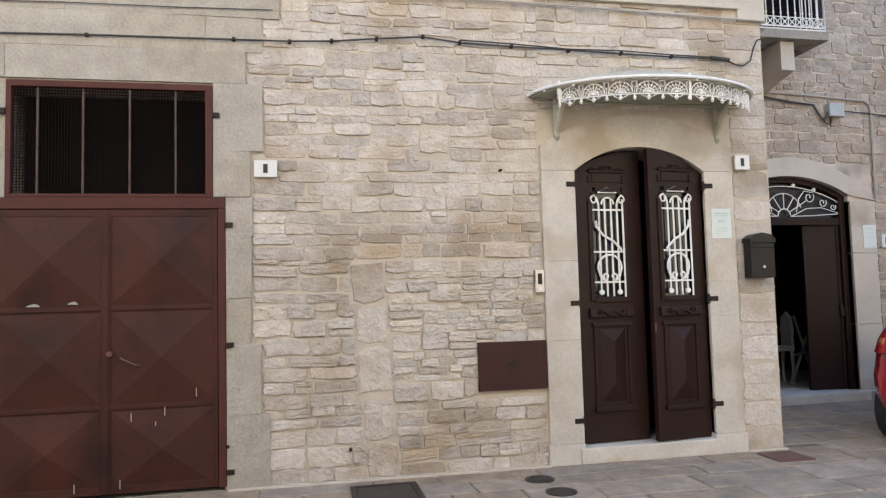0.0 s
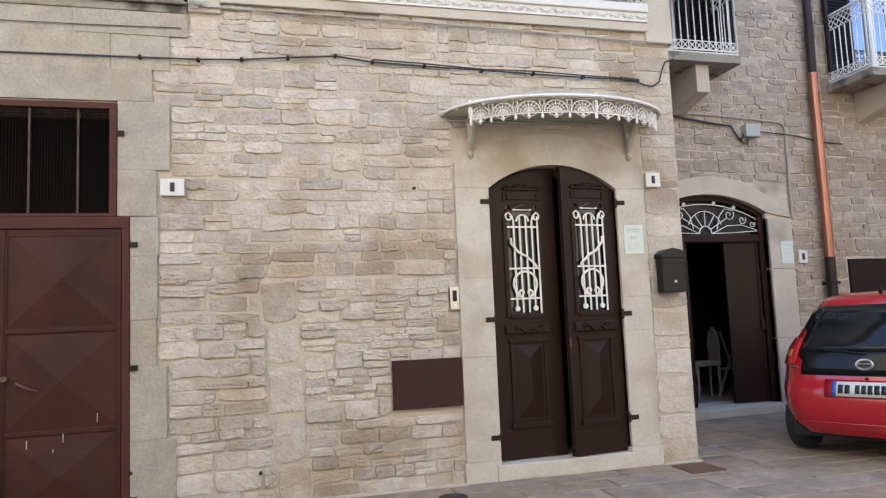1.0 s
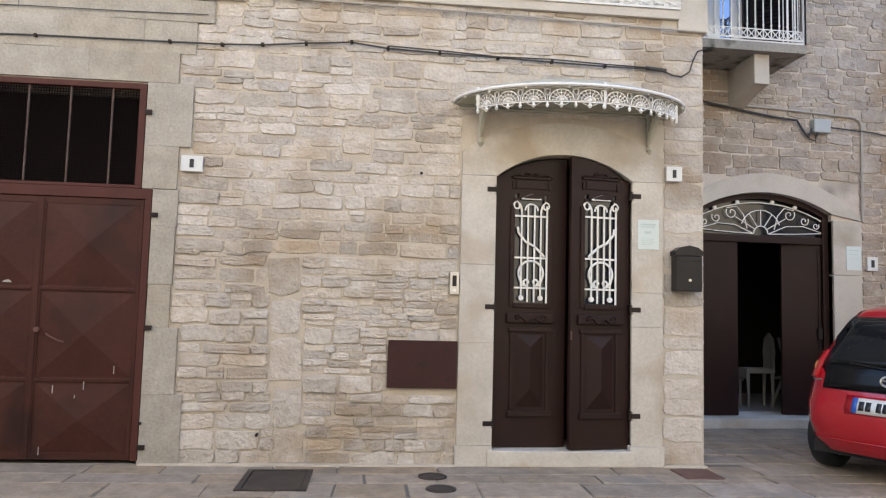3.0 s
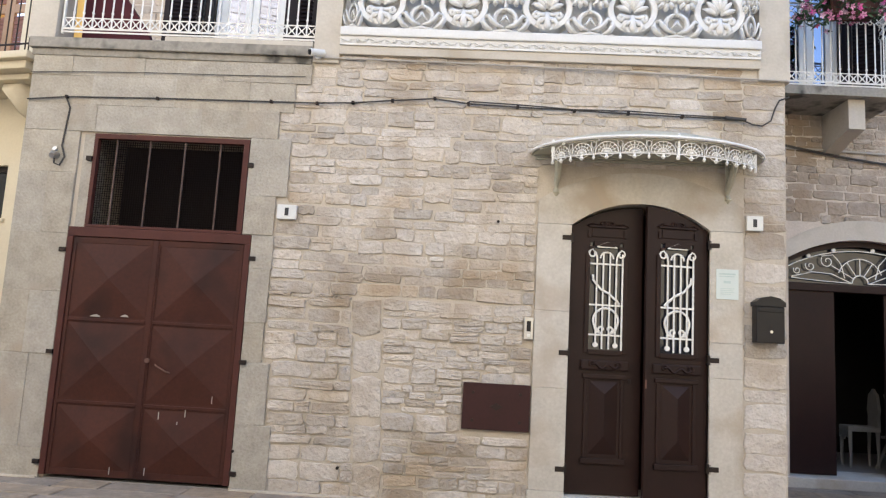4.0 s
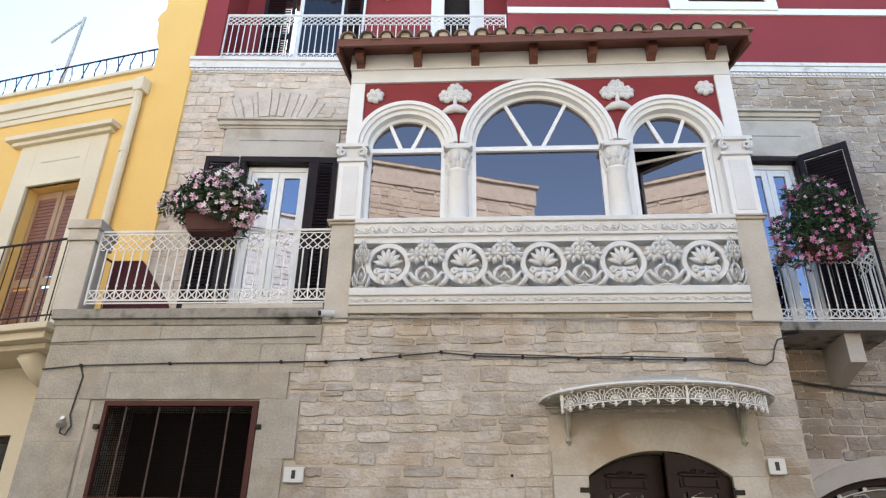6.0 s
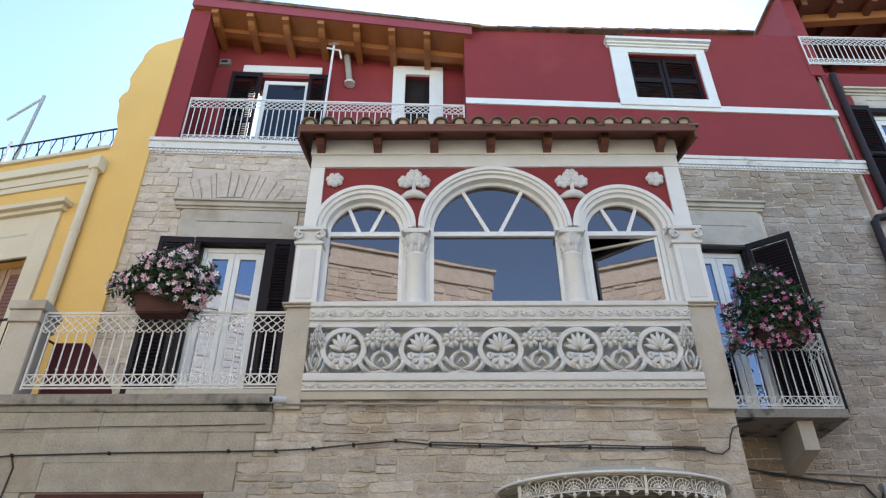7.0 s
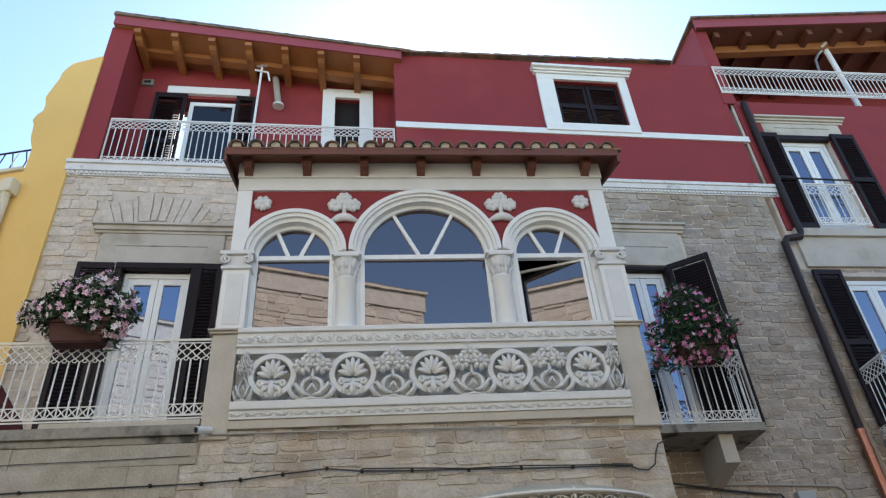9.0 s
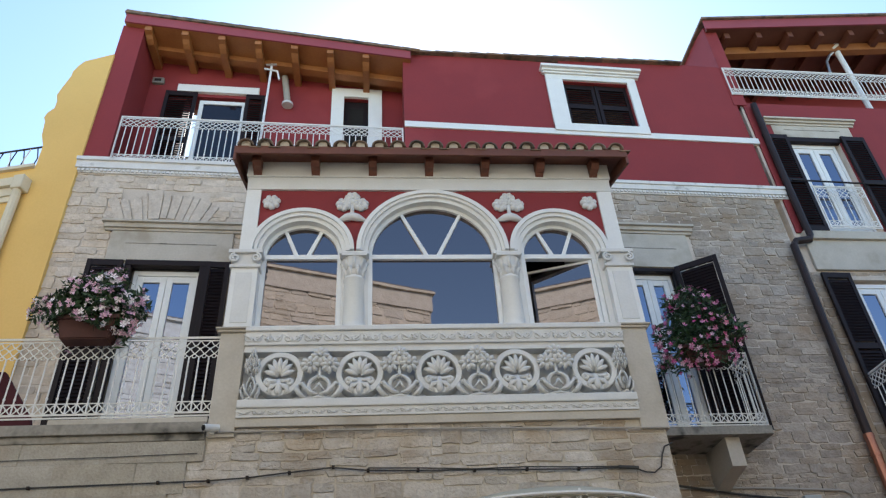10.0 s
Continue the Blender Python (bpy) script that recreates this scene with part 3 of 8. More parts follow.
# ---- garage door ----
def garage_door():
    th = thing("garage_door", "rust-brown sheet steel double garage door with faceted panels", "garage door", (GX0, 0, 0))
    gx0, gx1, h, mid = -1.95, -0.37, 2.05, -1.17
    part("door_frame", boxes((gx0, gx1, -0.03, 0.03, h - 0.05, h + 0.03), (gx0, gx0 + 0.05, -0.03, 0.03, 0.03, h - 0.05), (gx1 - 0.05, gx1, -0.03, 0.03, 0.03, h - 0.05), bev=0.004), M_RUST_FR, th)
    for a, b in ((gx0 + 0.055, mid - 0.004), (mid + 0.004, gx1 - 0.055)):
        leaf = part("leaf", boxes((a, b, -0.012, 0.012, 0.035, h - 0.055), bev=0.002), M_RUST, th)
        part("stile", boxes((a, a + 0.028, -0.020, -0.012, 0.035, h - 0.055), (b - 0.028, b, -0.020, -0.012, 0.035, h - 0.055), bev=0.003), M_RUST, leaf)
        zs = [0.035, 0.62, 1.30, h - 0.055]
        for z in zs[1:-1]:
            part("cross_rail", box(a + 0.028, b - 0.028, -0.024, -0.012, z - 0.013, z + 0.013, 0.003), M_RUST, leaf)
        part("cross_rail", box(a + 0.028, b - 0.028, -0.020, -0.012, 0.035, 0.09, 0.003), M_RUST, leaf)
        part("cross_rail", box(a + 0.028, b - 0.028, -0.020, -0.012, h - 0.105, h - 0.055, 0.003), M_RUST, leaf)
        for z0, z1 in zip(zs, zs[1:]):
            x0, x1, u, v = a + 0.034, b - 0.034, z0 + 0.028, z1 - 0.028
            bm = bmesh.new()
            q = [bm.verts.new(p) for p in ((x0, -0.0125, u), (x1, -0.0125, u), (x1, -0.0125, v), (x0, -0.0125, v))]
            c = bm.verts.new(((x0 + x1) / 2, -0.062, (u + v) / 2))
            for i in range(4):
                bm.faces.new((q[i], q[(i + 1) % 4], c))
            part("faceted_panel", bm, M_RUST, leaf, "pressed pyramid panel")
    part("cover_strip", box(mid - 0.018, mid + 0.018, -0.027, -0.0205, 0.04, h - 0.06, 0.002), M_RUST, th)
    part("lock_plate", disc_y(mid + 0.03, -0.05, -0.03, 0.99, 0.020, 10), M_CASTR, th, "worn rusty lock cylinder")
    part("pull_handle", tube([(mid + 0.10, -0.035, 0.96), (mid + 0.12, -0.06, 0.95), (mid + 0.20, -0.06, 0.91), (mid + 0.23, -0.035, 0.90)], 0.007, 6), M_CASTR, th, "bent rusty pull handle")
    for x, z, w in ((-1.38, 1.345, 0.07), (-1.63, 1.335, 0.09)):
        part("paint_scar", prism([(x - w / 2, z - 0.008), (x + w / 2, z - 0.010), (x + w * 0.35, z + 0.004), (x + w * 0.1, z + 0.012), (x - w * 0.3, z + 0.003)], -0.0265, -0.0225), M_CONDUIT, th, "pale chipped paint scar")
    for x, z in ((-1.0, 0.52), (-0.78, 0.55), (-0.57, 0.67), (-1.72, 0.86), (-0.84, 0.45), (-1.36, 0.06), (-1.07, 0.07)):
        part("paint_scar", box(x - 0.003, x + 0.003, -0.0325, -0.0285, z, z + 0.06), M_CONDUIT, th, "pale scratch in the paint")
    for x, s in ((gx0, -1), (gx1, 1)):
        for z in (0.13, 1.02, 1.88):
            part("hinge_pin", box(min(x, x + s * 0.055), max(x, x + s * 0.055), -0.045, -0.005, z - 0.018, z + 0.018, 0.004), M_IRON, th, "dark iron hinge pin")
    return th


def garage_grille():
    th = thing("garage_window", "rust-brown steel window grille with mesh over the garage door", "window", (GX0, 0, 2.08), kind="structure")
    x0, x1, z0, z1 = -1.82, -0.455, 2.082, 2.905
    part("window_frame", boxes((x0, x1, -0.025, 0.03, z1 - 0.045, z1), (x0, x1, -0.025, 0.03, z0, z0 + 0.025), (x0, x0 + 0.035, -0.025, 0.03, z0 + 0.025, z1 - 0.045), (x1 - 0.05, x1, -0.025, 0.03, z0 + 0.025, z1 - 0.045), bev=0.004), M_RUST_FR, th)
    for x in (-1.622, -1.328, -1.02, -0.71):
        part("bar", tube([(x, -0.005, z0 + 0.02), (x, -0.005, z1 - 0.05)], 0.008, 6), M_RUST_BAR, th)
    bm = bmesh.new()
    n = 64
    for i in range(n):
        x = x0 + 0.037 + (x1 - x0 - 0.089) * i / (n - 1)
        box(x - 0.0022, x + 0.0022, 0.022, 0.025, z0 + 0.02, z1 - 0.05, 0, bm)
    for i in range(36):
        z = z0 + 0.03 + (z1 - z0 - 0.09) * i / 35
        box(x0 + 0.03, x1 - 0.045, 0.0255, 0.0285, z - 0.0022, z + 0.0022, 0, bm)
    part("wire_mesh", bm, M_MESH, th, "fine dark wire mesh")
    for x, s in ((x0, -1), (x1, 1)):
        part("hinge_pin", box(min(x, x + s * 0.05), max(x, x + s * 0.05), -0.04, -0.005, 2.66, 2.70, 0.004), M_IRON, th, "dark iron hinge pin")
    structure("garage_lintel_gap", boxes((GX0, x0, 0.001, 0.2, 2.08, 2.9), (x1, GX1, 0.001, 0.2, 2.08, 2.9)), M_ASHLAR_G, "dressed stone beside the garage window", "wall")


garage_door()
garage_grille()


# ---- entrance door ----
def entrance_door():
    th = thing("entrance_door", "dark brown arched double wooden door standing slightly ajar", "door", (DX0, 0.06, 0.13))
    mid = 2.875
    z0 = 0.135

    def leaf(a, b, sgn, y, turn, hinge):
        top = [(x, z - 0.012) for x, z in seg_arch(DX0 + 0.005, DX1 - 0.005, DS, DC - 0.005, 24) if a <= x <= b]
        lf = thing("leaf", "", "", (hinge, y, z0))
        lf.parent = th
        lf.location = Vector((hinge, y, z0)) - ORIGIN[th.name]
        del_keys = [k for k in ("label", "category") if k in lf.keys()]
        for k in del_keys:
            del lf[k]
        c = (a + b) / 2
        xs = [p[0] for p in top]
        if xs[0] > a + 1e-4:
            top = [(a, top[0][1] - 0.01 if sgn < 0 else top[0][1])] + top
        if top[-1][0] < b - 1e-4:
            top = top + [(b, top[-1][1])]
        gx0, gx1, gz0, gz1 = c - 0.115, c + 0.115, 1.285, 2.03
        zmap = lambda z: z if z < 1.285 else 1.285 + (z - 1.285) * 1.2 if z < 2.03 else 2.179 + (z - 2.03) * 0.72
        fit_x = lambda x, y_, z: (c + (x - c) * 1.22, y_, zmap(z))
        fit_z = lambda x, y_, z: (x, y_, zmap(z))
        # board with the glazed opening
        hx0, hx1, hz1 = c - 0.14, c + 0.14, zmap(gz1)
        low = [(x, hz1) for x, z in top]
        bm = band(low, top, y - 0.02, y + 0.02)
        box(a, hx0, y - 0.02, y + 0.02, z0, hz1, 0, bm)
        box(hx1, b, y - 0.02, y + 0.02, z0, hz1, 0, bm)
        box(hx0, hx1, y - 0.02, y + 0.02, z0, gz0, 0, bm)
        part("board", bm, M_DOOR, lf)
        part("pane", box(hx0, hx1, y - 0.004, y + 0.004, gz0, hz1), M_GLASS_DK, lf, "dark glass pane")
        # stepped moulding round the pane
        part("pane_moulding", boxes((gx0 - 0.03, gx0, y - 0.035, y - 0.02, gz0 - 0.03, gz1 - 0.08), (gx1, gx1 + 0.03, y - 0.035, y - 0.02, gz0 - 0.03, gz1 - 0.08),
                                    (gx0, gx1, y - 0.038, y - 0.02, gz0 - 0.04, gz0), (gx0 - 0.005, gx0 + 0.03, y - 0.034, y - 0.02, gz1 - 0.08, gz1 - 0.03), (gx1 - 0.03, gx1 + 0.005, y - 0.034, y - 0.02, gz1 - 0.08, gz1 - 0.03),
                                    (gx0 + 0.025, gx1 - 0.025, y - 0.034, y - 0.02, gz1 - 0.03, gz1 + 0.01), bev=0.004), M_DOOR, lf, warp=fit_x)
        # crest over the pane
        part("crest_rail", boxes((c - 0.16, c + 0.16, y - 0.04, y - 0.02, 2.20, 2.225), (c - 0.13, c + 0.13, y - 0.03, y - 0.02, 2.09, 2.19), bev=0.004), M_DOOR, lf, warp=fit_z)
        bm = tube(spiral(c - 0.035, 2.245, 0.035, 0.008, -90, 400, 16, y - 0.03), 0.012, 5)
        tube(spiral(c + 0.035, 2.245, 0.035, 0.008, 270, -220, 16, y - 0.03), 0.012, 5, bm)
        tube([(c - 0.17, y - 0.03, 2.215), (c - 0.13, y - 0.03, 2.25), (c - 0.06, y - 0.03, 2.225)], 0.012, 5, bm)
        tube([(c + 0.17, y - 0.03, 2.215), (c + 0.13, y - 0.03, 2.25), (c + 0.06, y - 0.03, 2.225)], 0.012, 5, bm)
        part("carved_crest", bm, M_DOOR, lf, smooth=True, warp=fit_z)
        part("side_pendant", boxes((c - 0.165, c - 0.14, y - 0.035, y - 0.02, 2.08, 2.17), (c + 0.14, c + 0.165, y - 0.035, y - 0.02, 2.08, 2.17), bev=0.006), M_DOOR, lf, warp=fit_z)
        # drawer-like carved rail
        part("carved_rail", box(c - 0.20, c + 0.20, y - 0.05, y - 0.02, 1.12, 1.20, 0.012), M_DOOR, lf)
        bm = tube([(c - 0.11 + 0.22 * i / 14, y - 0.056, 1.16 + 0.018 * math.sin(i * 0.9) - 0.012 * math.sin(i / 14 * math.pi)) for i in range(15)], 0.010, 5)
        tube(spiral(c - 0.11, 1.165, 0.03, 0.006, 0, 420, 12, y - 0.054), 0.007, 5, bm)
        tube(spiral(c + 0.11, 1.165, 0.03, 0.006, 180, -240, 12, y - 0.054), 0.007, 5, bm)
        part("carved_festoon", bm, M_DOOR, lf, smooth=True)
        # raised lower panel
        part("panel_moulding", boxes((c - 0.18, c + 0.18, y - 0.045, y - 0.02, 1.05, 1.085), (c - 0.165, c - 0.135, y - 0.034, y - 0.02, 0.42, 1.05), (c + 0.135, c + 0.165, y - 0.034, y - 0.02, 0.42, 1.05),
                                     (c - 0.18, c + 0.18, y - 0.05, y - 0.02, 0.375, 0.42), bev=0.006), M_DOOR, lf)
        bm = bmesh.new()
        q = [bm.verts.new(p) for p in ((c - 0.115, y - 0.0205, 0.45), (c + 0.115, y - 0.0205, 0.45), (c + 0.115, y - 0.0205, 1.03), (c - 0.115, y - 0.0205, 1.03))]
        r0, r1 = bm.verts.new((c, y - 0.06, 0.60)), bm.verts.new((c, y - 0.06, 0.93))
        for f in ((q[0], q[1], r0), (q[1], q[2], r1, r0), (q[2], q[3], r1), (q[3], q[0], r0, r1)):
            bm.faces.new(f)
        part("raised_panel", bm, M_DOOR, lf, "diamond-cut raised panel")
        # iron grille
        gr = part("grille", boxes((gx0, gx1, y - 0.034, y - 0.026, 1.38, 1.392), (gx0, gx1, y - 0.034, y - 0.026, 1.585, 1.597), (gx0, gx1, y - 0.034, y - 0.026, 1.87, 1.882)), M_IRON_W, lf, "white painted wrought-iron grille with lyre scrolls", warp=fit_x)
        yy = y - 0.03
        for k in (-0.067, -0.023, 0.023, 0.067):
            outer = abs(k) > 0.05
            zt = 1.90 if outer else 1.955
            part("bar", tube([(c + k, yy, 1.29 if not outer else 1.32), (c + k, yy, zt)], 0.0065, 6), M_IRON_W, gr, warp=fit_x)
            if outer:
                part("ball", disc_y(c + k, yy - 0.008, yy + 0.008, 1.318, 0.018, 10), M_IRON_W, gr, warp=fit_x)
                s = math.copysign(1, k)
                bm = tube([(c + k, yy, 1.90)] + [(c + k + s * (0.0 + 0.035 * (1 - math.cos(t))) - s * 0.0, yy, 1.90 + 0.07 * math.sin(t)) for t in (0.4, 0.9, 1.4)] + spiral(c + k + s * 0.03, 1.945, 0.032, 0.01, 90, 90 - s * 320, 10, yy), 0.0075, 5)
                part("scroll", bm, M_IRON_W, gr, warp=fit_x)
        part("lyre_ring", tube(arc(c, 1.485, 0.085, -62, 242, 22, yy), 0.008, 5), M_IRON_W, gr, warp=fit_x)
        for s in (-1, 1):
            part("scroll", tube([(c + s * 0.075, yy, 1.44), (c + s * 0.06, yy, 1.405)] + spiral(c + s * 0.028, 1.425, 0.026, 0.008, -90 if s > 0 else -90, -90 + s * 330, 12, yy), 0.008, 5), M_IRON_W, gr, warp=fit_x)
        part("arch_bar", tube(arc(c, 1.915, 0.045, 0, 180, 8, yy, 0.045), 0.0065, 5), M_IRON_W, gr, warp=fit_x)
        part("ribbon", tube([(c - sgn * -0.095, yy - 0.006, 1.80), (c - sgn * -0.09, yy - 0.006, 1.76), (c - sgn * -0.04, yy - 0.006, 1.70), (c + sgn * -0.02, yy - 0.006, 1.67), (c + sgn * -0.075, yy - 0.006, 1.62), (c + sgn * -0.09, yy - 0.006, 1.60)], 0.009, 5), M_IRON_W, gr, warp=fit_x)
        part("pediment", tube([(c - 0.07, yy, 1.995), (c, yy, 2.03), (c + 0.07, yy, 1.995), (c - 0.07, yy, 1.995)], 0.005, 4), M_IRON_W, gr, warp=fit_x)
        part("side_frame", boxes((gx1 - 0.012, gx1, y - 0.032, y - 0.027, gz0, gz1 - 0.05)), M_IRON_W, gr, warp=fit_x)
        lf.rotation_euler.z = radians(turn)
        return lf

    l1 = leaf(DX0 + 0.008, mid + 0.048, -1, 0.075, 4.0, DX0 + 0.008)
    l2 = leaf(mid + 0.04, DX1 - 0.008, 1, 0.045, 8.0, DX1 - 0.008)
    part("lock_escutcheon", box(mid - 0.055, mid - 0.03, 0.085, 0.10, 1.02, 1.06, 0.004), M_IRON, th, "small dark lock plate")
    part("edge_strip", box(mid + 0.032, mid + 0.05, 0.0, 0.045, 0.16, 2.475, 0.003), M_DOOR, l2)
    part("latch_plate", box(mid + 0.034, mid + 0.048, -0.004, -0.0005, 1.0, 1.07), M_CASTR, l2, "worn rusty latch plate")
    for x, s, zs in ((DX0, -1, (0.33, 1.245, 2.19)), (DX1, 1, (0.40, 1.25, 2.18))):
        for z in zs:
            part("strap_hinge", boxes((min(x, x + s * 0.075), max(x, x + s * 0.075), -0.035, 0.012, z - 0.02, z + 0.02), (x - 0.016, x + 0.016, -0.03, 0.05, z - 0.04, z + 0.04), bev=0.004), M_IRON, th, "black iron strap hinge")
    return th


entrance_door()

# stone frame of the door
door_frame = thing("door_surround", "pale dressed limestone door surround with a flat arch", "door surround", (2.03, 0, 0))
for x0, x1 in ((2.03, DX0), (DX1, 3.70)):
    z = 0.0
    for i, h in enumerate((0.16, 0.80, 0.62, 0.72) if x0 < 3 else (0.16, 0.95, 0.28, 0.91)):
        e = 0.012 if i == 0 else 0
        part("block", box(x0 - e, x1 + (e if x0 > 3 else 0), -0.03 - e, 0.12, z + 0.0008, z + h - 0.0008, 0.003), M_ASHLAR, door_frame)
        z += h
inner = seg_arch(DX0, DX1, DS, DC, 16)
outer_ = seg_arch(DX0 - 0.28, DX1 + 0.27, 2.50, 2.76, 16)
part("block", prism([(2.03, 2.302), (DX0, 2.302), *inner[:5], outer_[4], *outer_[3::-1], (2.03, 2.48)], -0.03, 0.12), M_ASHLAR, door_frame)
part("block", prism([*inner[4:9], *outer_[8:3:-1]], -0.031, 0.12), M_ASHLAR, door_frame)
part("block", prism([*inner[8:13], *outer_[12:7:-1]], -0.032, 0.12), M_ASHLAR, door_frame)
part("block", prism([*inner[12:], (DX1, 2.302), (3.70, 2.302), (3.70, 2.48), *outer_[:11:-1]], -0.03, 0.12), M_ASHLAR, door_frame)
part("threshold", box(DX0 - 0.04, DX1 + 0.03, -0.06, 0.35, 0.0, 0.125, 0.012), M_ASHLAR, door_frame, "worn stone threshold")


# ---- canopy over the door ----
def door_canopy():
    th = thing("door_canopy", "white wrought-iron door canopy with a pierced lace valance", "canopy", (2.9, 0, 2.9))
    cx, ax, by = 2.90, 0.95, 0.62

    def P(ang, rho):
        return (cx + ax * rho * math.cos(ang), -by * rho * math.sin(ang) - 0.005, 2.90 + 0.17 * (1 - rho ** 2) ** 0.8)
    bm = bmesh.new()
    na, nr = 24, 6
    grid = [[[bm.verts.new(Vector(P(math.pi * i / na, j / nr)) + Vector((0, 0, dz))) for j in range(nr + 1)] for i in range(na + 1)] for dz in (0.0, -0.012)]
    for g in grid:
        for i in range(na):
            for j in range(nr):
                bm.faces.new((g[i][j], g[i + 1][j], g[i + 1][j + 1], g[i][j + 1]))
    for i in range(na):
        bm.faces.new((grid[0][i][nr], grid[0][i + 1][nr], grid[1][i + 1][nr], grid[1][i][nr]))
    part("roof_sheet", bm, M_GREEN, th, "thin greenish roof sheet", smooth=True)
    part("soffit", prism([(cx + ax * 0.985 * math.cos(math.pi * i / 32), -by * 0.985 * math.sin(math.pi * i / 32) - 0.004) for i in range(33)], 2.878, 2.884, axis="z"), M_GREEN, th, "greenish flat soffit board")
    for dz in (0.0, 0.022):
        part("wall_batten", box(cx - ax + 0.04, cx + ax - 0.04, -0.034, -0.004, 2.842 + dz, 2.856 + dz, 0.003), M_GREEN, th)
    part("rim", tube([P(math.pi * i / 36, 1.0) for i in range(37)], 0.014, 6), M_IRON_W, th)
    part("wall_rail", tube([(cx + ax * (i / 10 - 1), -0.012, 2.905 + 0.17 * max(0, 1 - (i / 10 - 1) ** 2) ** 0.8) for i in range(21)], 0.012, 6), M_IRON_W, th)
    for k in range(1, 9):
        a = math.pi * k / 9
        part("rib", tube([Vector(P(a, r)) + Vector((0, 0, -0.02)) for r in (0.05, 0.35, 0.7, 1.0)], 0.008, 5), M_IRON_W, th)
    # valance, hung from the rim
    a0, a1, n = radians(30), radians(150), 24
    V = lambda u, z: Vector((cx + (ax - 0.03) * math.cos(a1 + (a0 - a1) * u), -(by - 0.02) * math.sin(a1 + (a0 - a1) * u), z))
    zt, zb = 2.885, 2.775
    part("upper_bar", tube([V(i / 40, zt) for i in range(41)], 0.008, 5), M_IRON_W, th)
    part("lower_bar", tube([V(i / 40, zb) for i in range(41)], 0.006, 5), M_IRON_W, th)
    for u in (0.0, 0.56, 1.0):
        part("valance_post", tube([V(u, zb - 0.04), V(u, zt + 0.05)], 0.010, 5), M_IRON_W, th)
    m = 9
    for k in range(m):
        u0, w = k / m, 1 / m
        bm = bmesh.new()
        c = u0 + w / 2
        for q in range(9):
            t = math.pi * q / 8
            tube([V(c, zb + 0.012), V(c + 0.42 * w * math.cos(t), zb + 0.012 + 0.078 * math.sin(t))], 0.0032, 4, bm)
        tube([V(c + 0.44 * w * math.cos(math.pi * q / 10), zb + 0.01 + 0.085 * math.sin(math.pi * q / 10)) for q in range(11)], 0.0045, 4, bm)
        tube([V(c + 0.2 * w * math.cos(math.pi * q / 6), zb + 0.008 + 0.035 * math.sin(math.pi * q / 6)) for q in range(7)], 0.0055, 4, bm)
        tube([V(c + 0.32 * w * math.cos(math.pi * q / 8), zb + 0.008 + 0.060 * math.sin(math.pi * q / 8)) for q in range(9)], 0.003, 4, bm)
        tube([V(c + 0.26 * w * math.cos(math.pi * q / 8), zb - 0.024 * math.sin(math.pi * q / 8)) for q in range(9)], 0.0035, 4, bm)
        for e in (-0.12, 0.12, 0.88, 1.12):
            tube([V(u0 + w * e, zb + 0.105), V(u0 + w * (e * 0.4 + (0.6 if e > 0.5 else 0)), zb + 0.06), V(u0 + w * e, zb + 0.02)], 0.003, 4, bm)
        for e in (0.0, 1.0):
            tube([V(u0 + w * e + 0.10 * w * math.cos(2 * math.pi * q / 8), zb + 0.075 + 0.024 * math.sin(2 * math.pi * q / 8)) for q in range(8)], 0.006, 4, bm, closed=True)
            tube([V(u0 + w * e, zb), V(u0 + w * e, zb + 0.05)], 0.005, 4, bm)
        part("lace_panel", bm, M_IRON_W, th)
        for e, r in ((0.5, 0.018), (0.0, 0.014)):
            p = V(u0 + w * e, zb)
            part("drop", tube([p + Vector((0, 0, 0.0)), p + Vector((0, 0, -0.014)), p + Vector((0, 0, -0.028)), p + Vector((0, 0, -0.044))], r, 6, taper=[0.5, 0.55, 1.0, 0.4]), M_IRON_W, th)
    for x in (2.17, 3.58):
        br = part("bracket", tube([(x, -0.022, 2.57), (x, -0.03, 2.66), (x, -0.024, 2.76), (x, -0.03, 2.87)], 0.022, 7, taper=[0.5, 1.0, 0.8, 1.3]), M_GREEN, th, "cream painted cast bracket")
        part("brace", tube([(x, -0.03, 2.62), (x, -0.075, 2.68), (x, -0.12, 2.75), (x, -0.20, 2.82), (x, -0.34, 2.865)], 0.026, 7, taper=[0.5, 1.0, 1.1, 0.9, 0.5]), M_GREEN, br)
        part("arm", tube([(x, -0.02, 2.868), (x, -0.42, 2.87)], 0.012, 6), M_GREEN, br)
        for cy, cz, r in ((-0.075, 2.80, 0.045), (-0.16, 2.845, 0.03), (-0.045, 2.715, 0.028), (-0.25, 2.855, 0.02)):
            part("scroll", tube([(x, cy + r * (1 - i / 15) * math.cos(i * 0.62), cz + r * (1 - i / 15) * math.sin(i * 0.62)) for i in range(14)], r * 0.3, 5), M_GREEN, br)
        for s_ in (-1, 1):
            for y_, z_ in ((-0.06, 2.70), (-0.11, 2.77), (-0.17, 2.82)):
                part("acanthus_lobe", tube([(x, y_, z_), (x + s_ * 0.022, y_ - 0.012, z_ + 0.018), (x + s_ * 0.030, y_ - 0.03, z_ + 0.012)], 0.012, 5, taper=[0.7, 1, 0.3]), M_GREEN, br)
        part("foot", tube([(x, -0.02, 2.60), (x, -0.03, 2.565), (x, -0.02, 2.53)], 0.03, 7, taper=[0.6, 1, 0.25]), M_GREEN, br)
    return th


door_canopy()


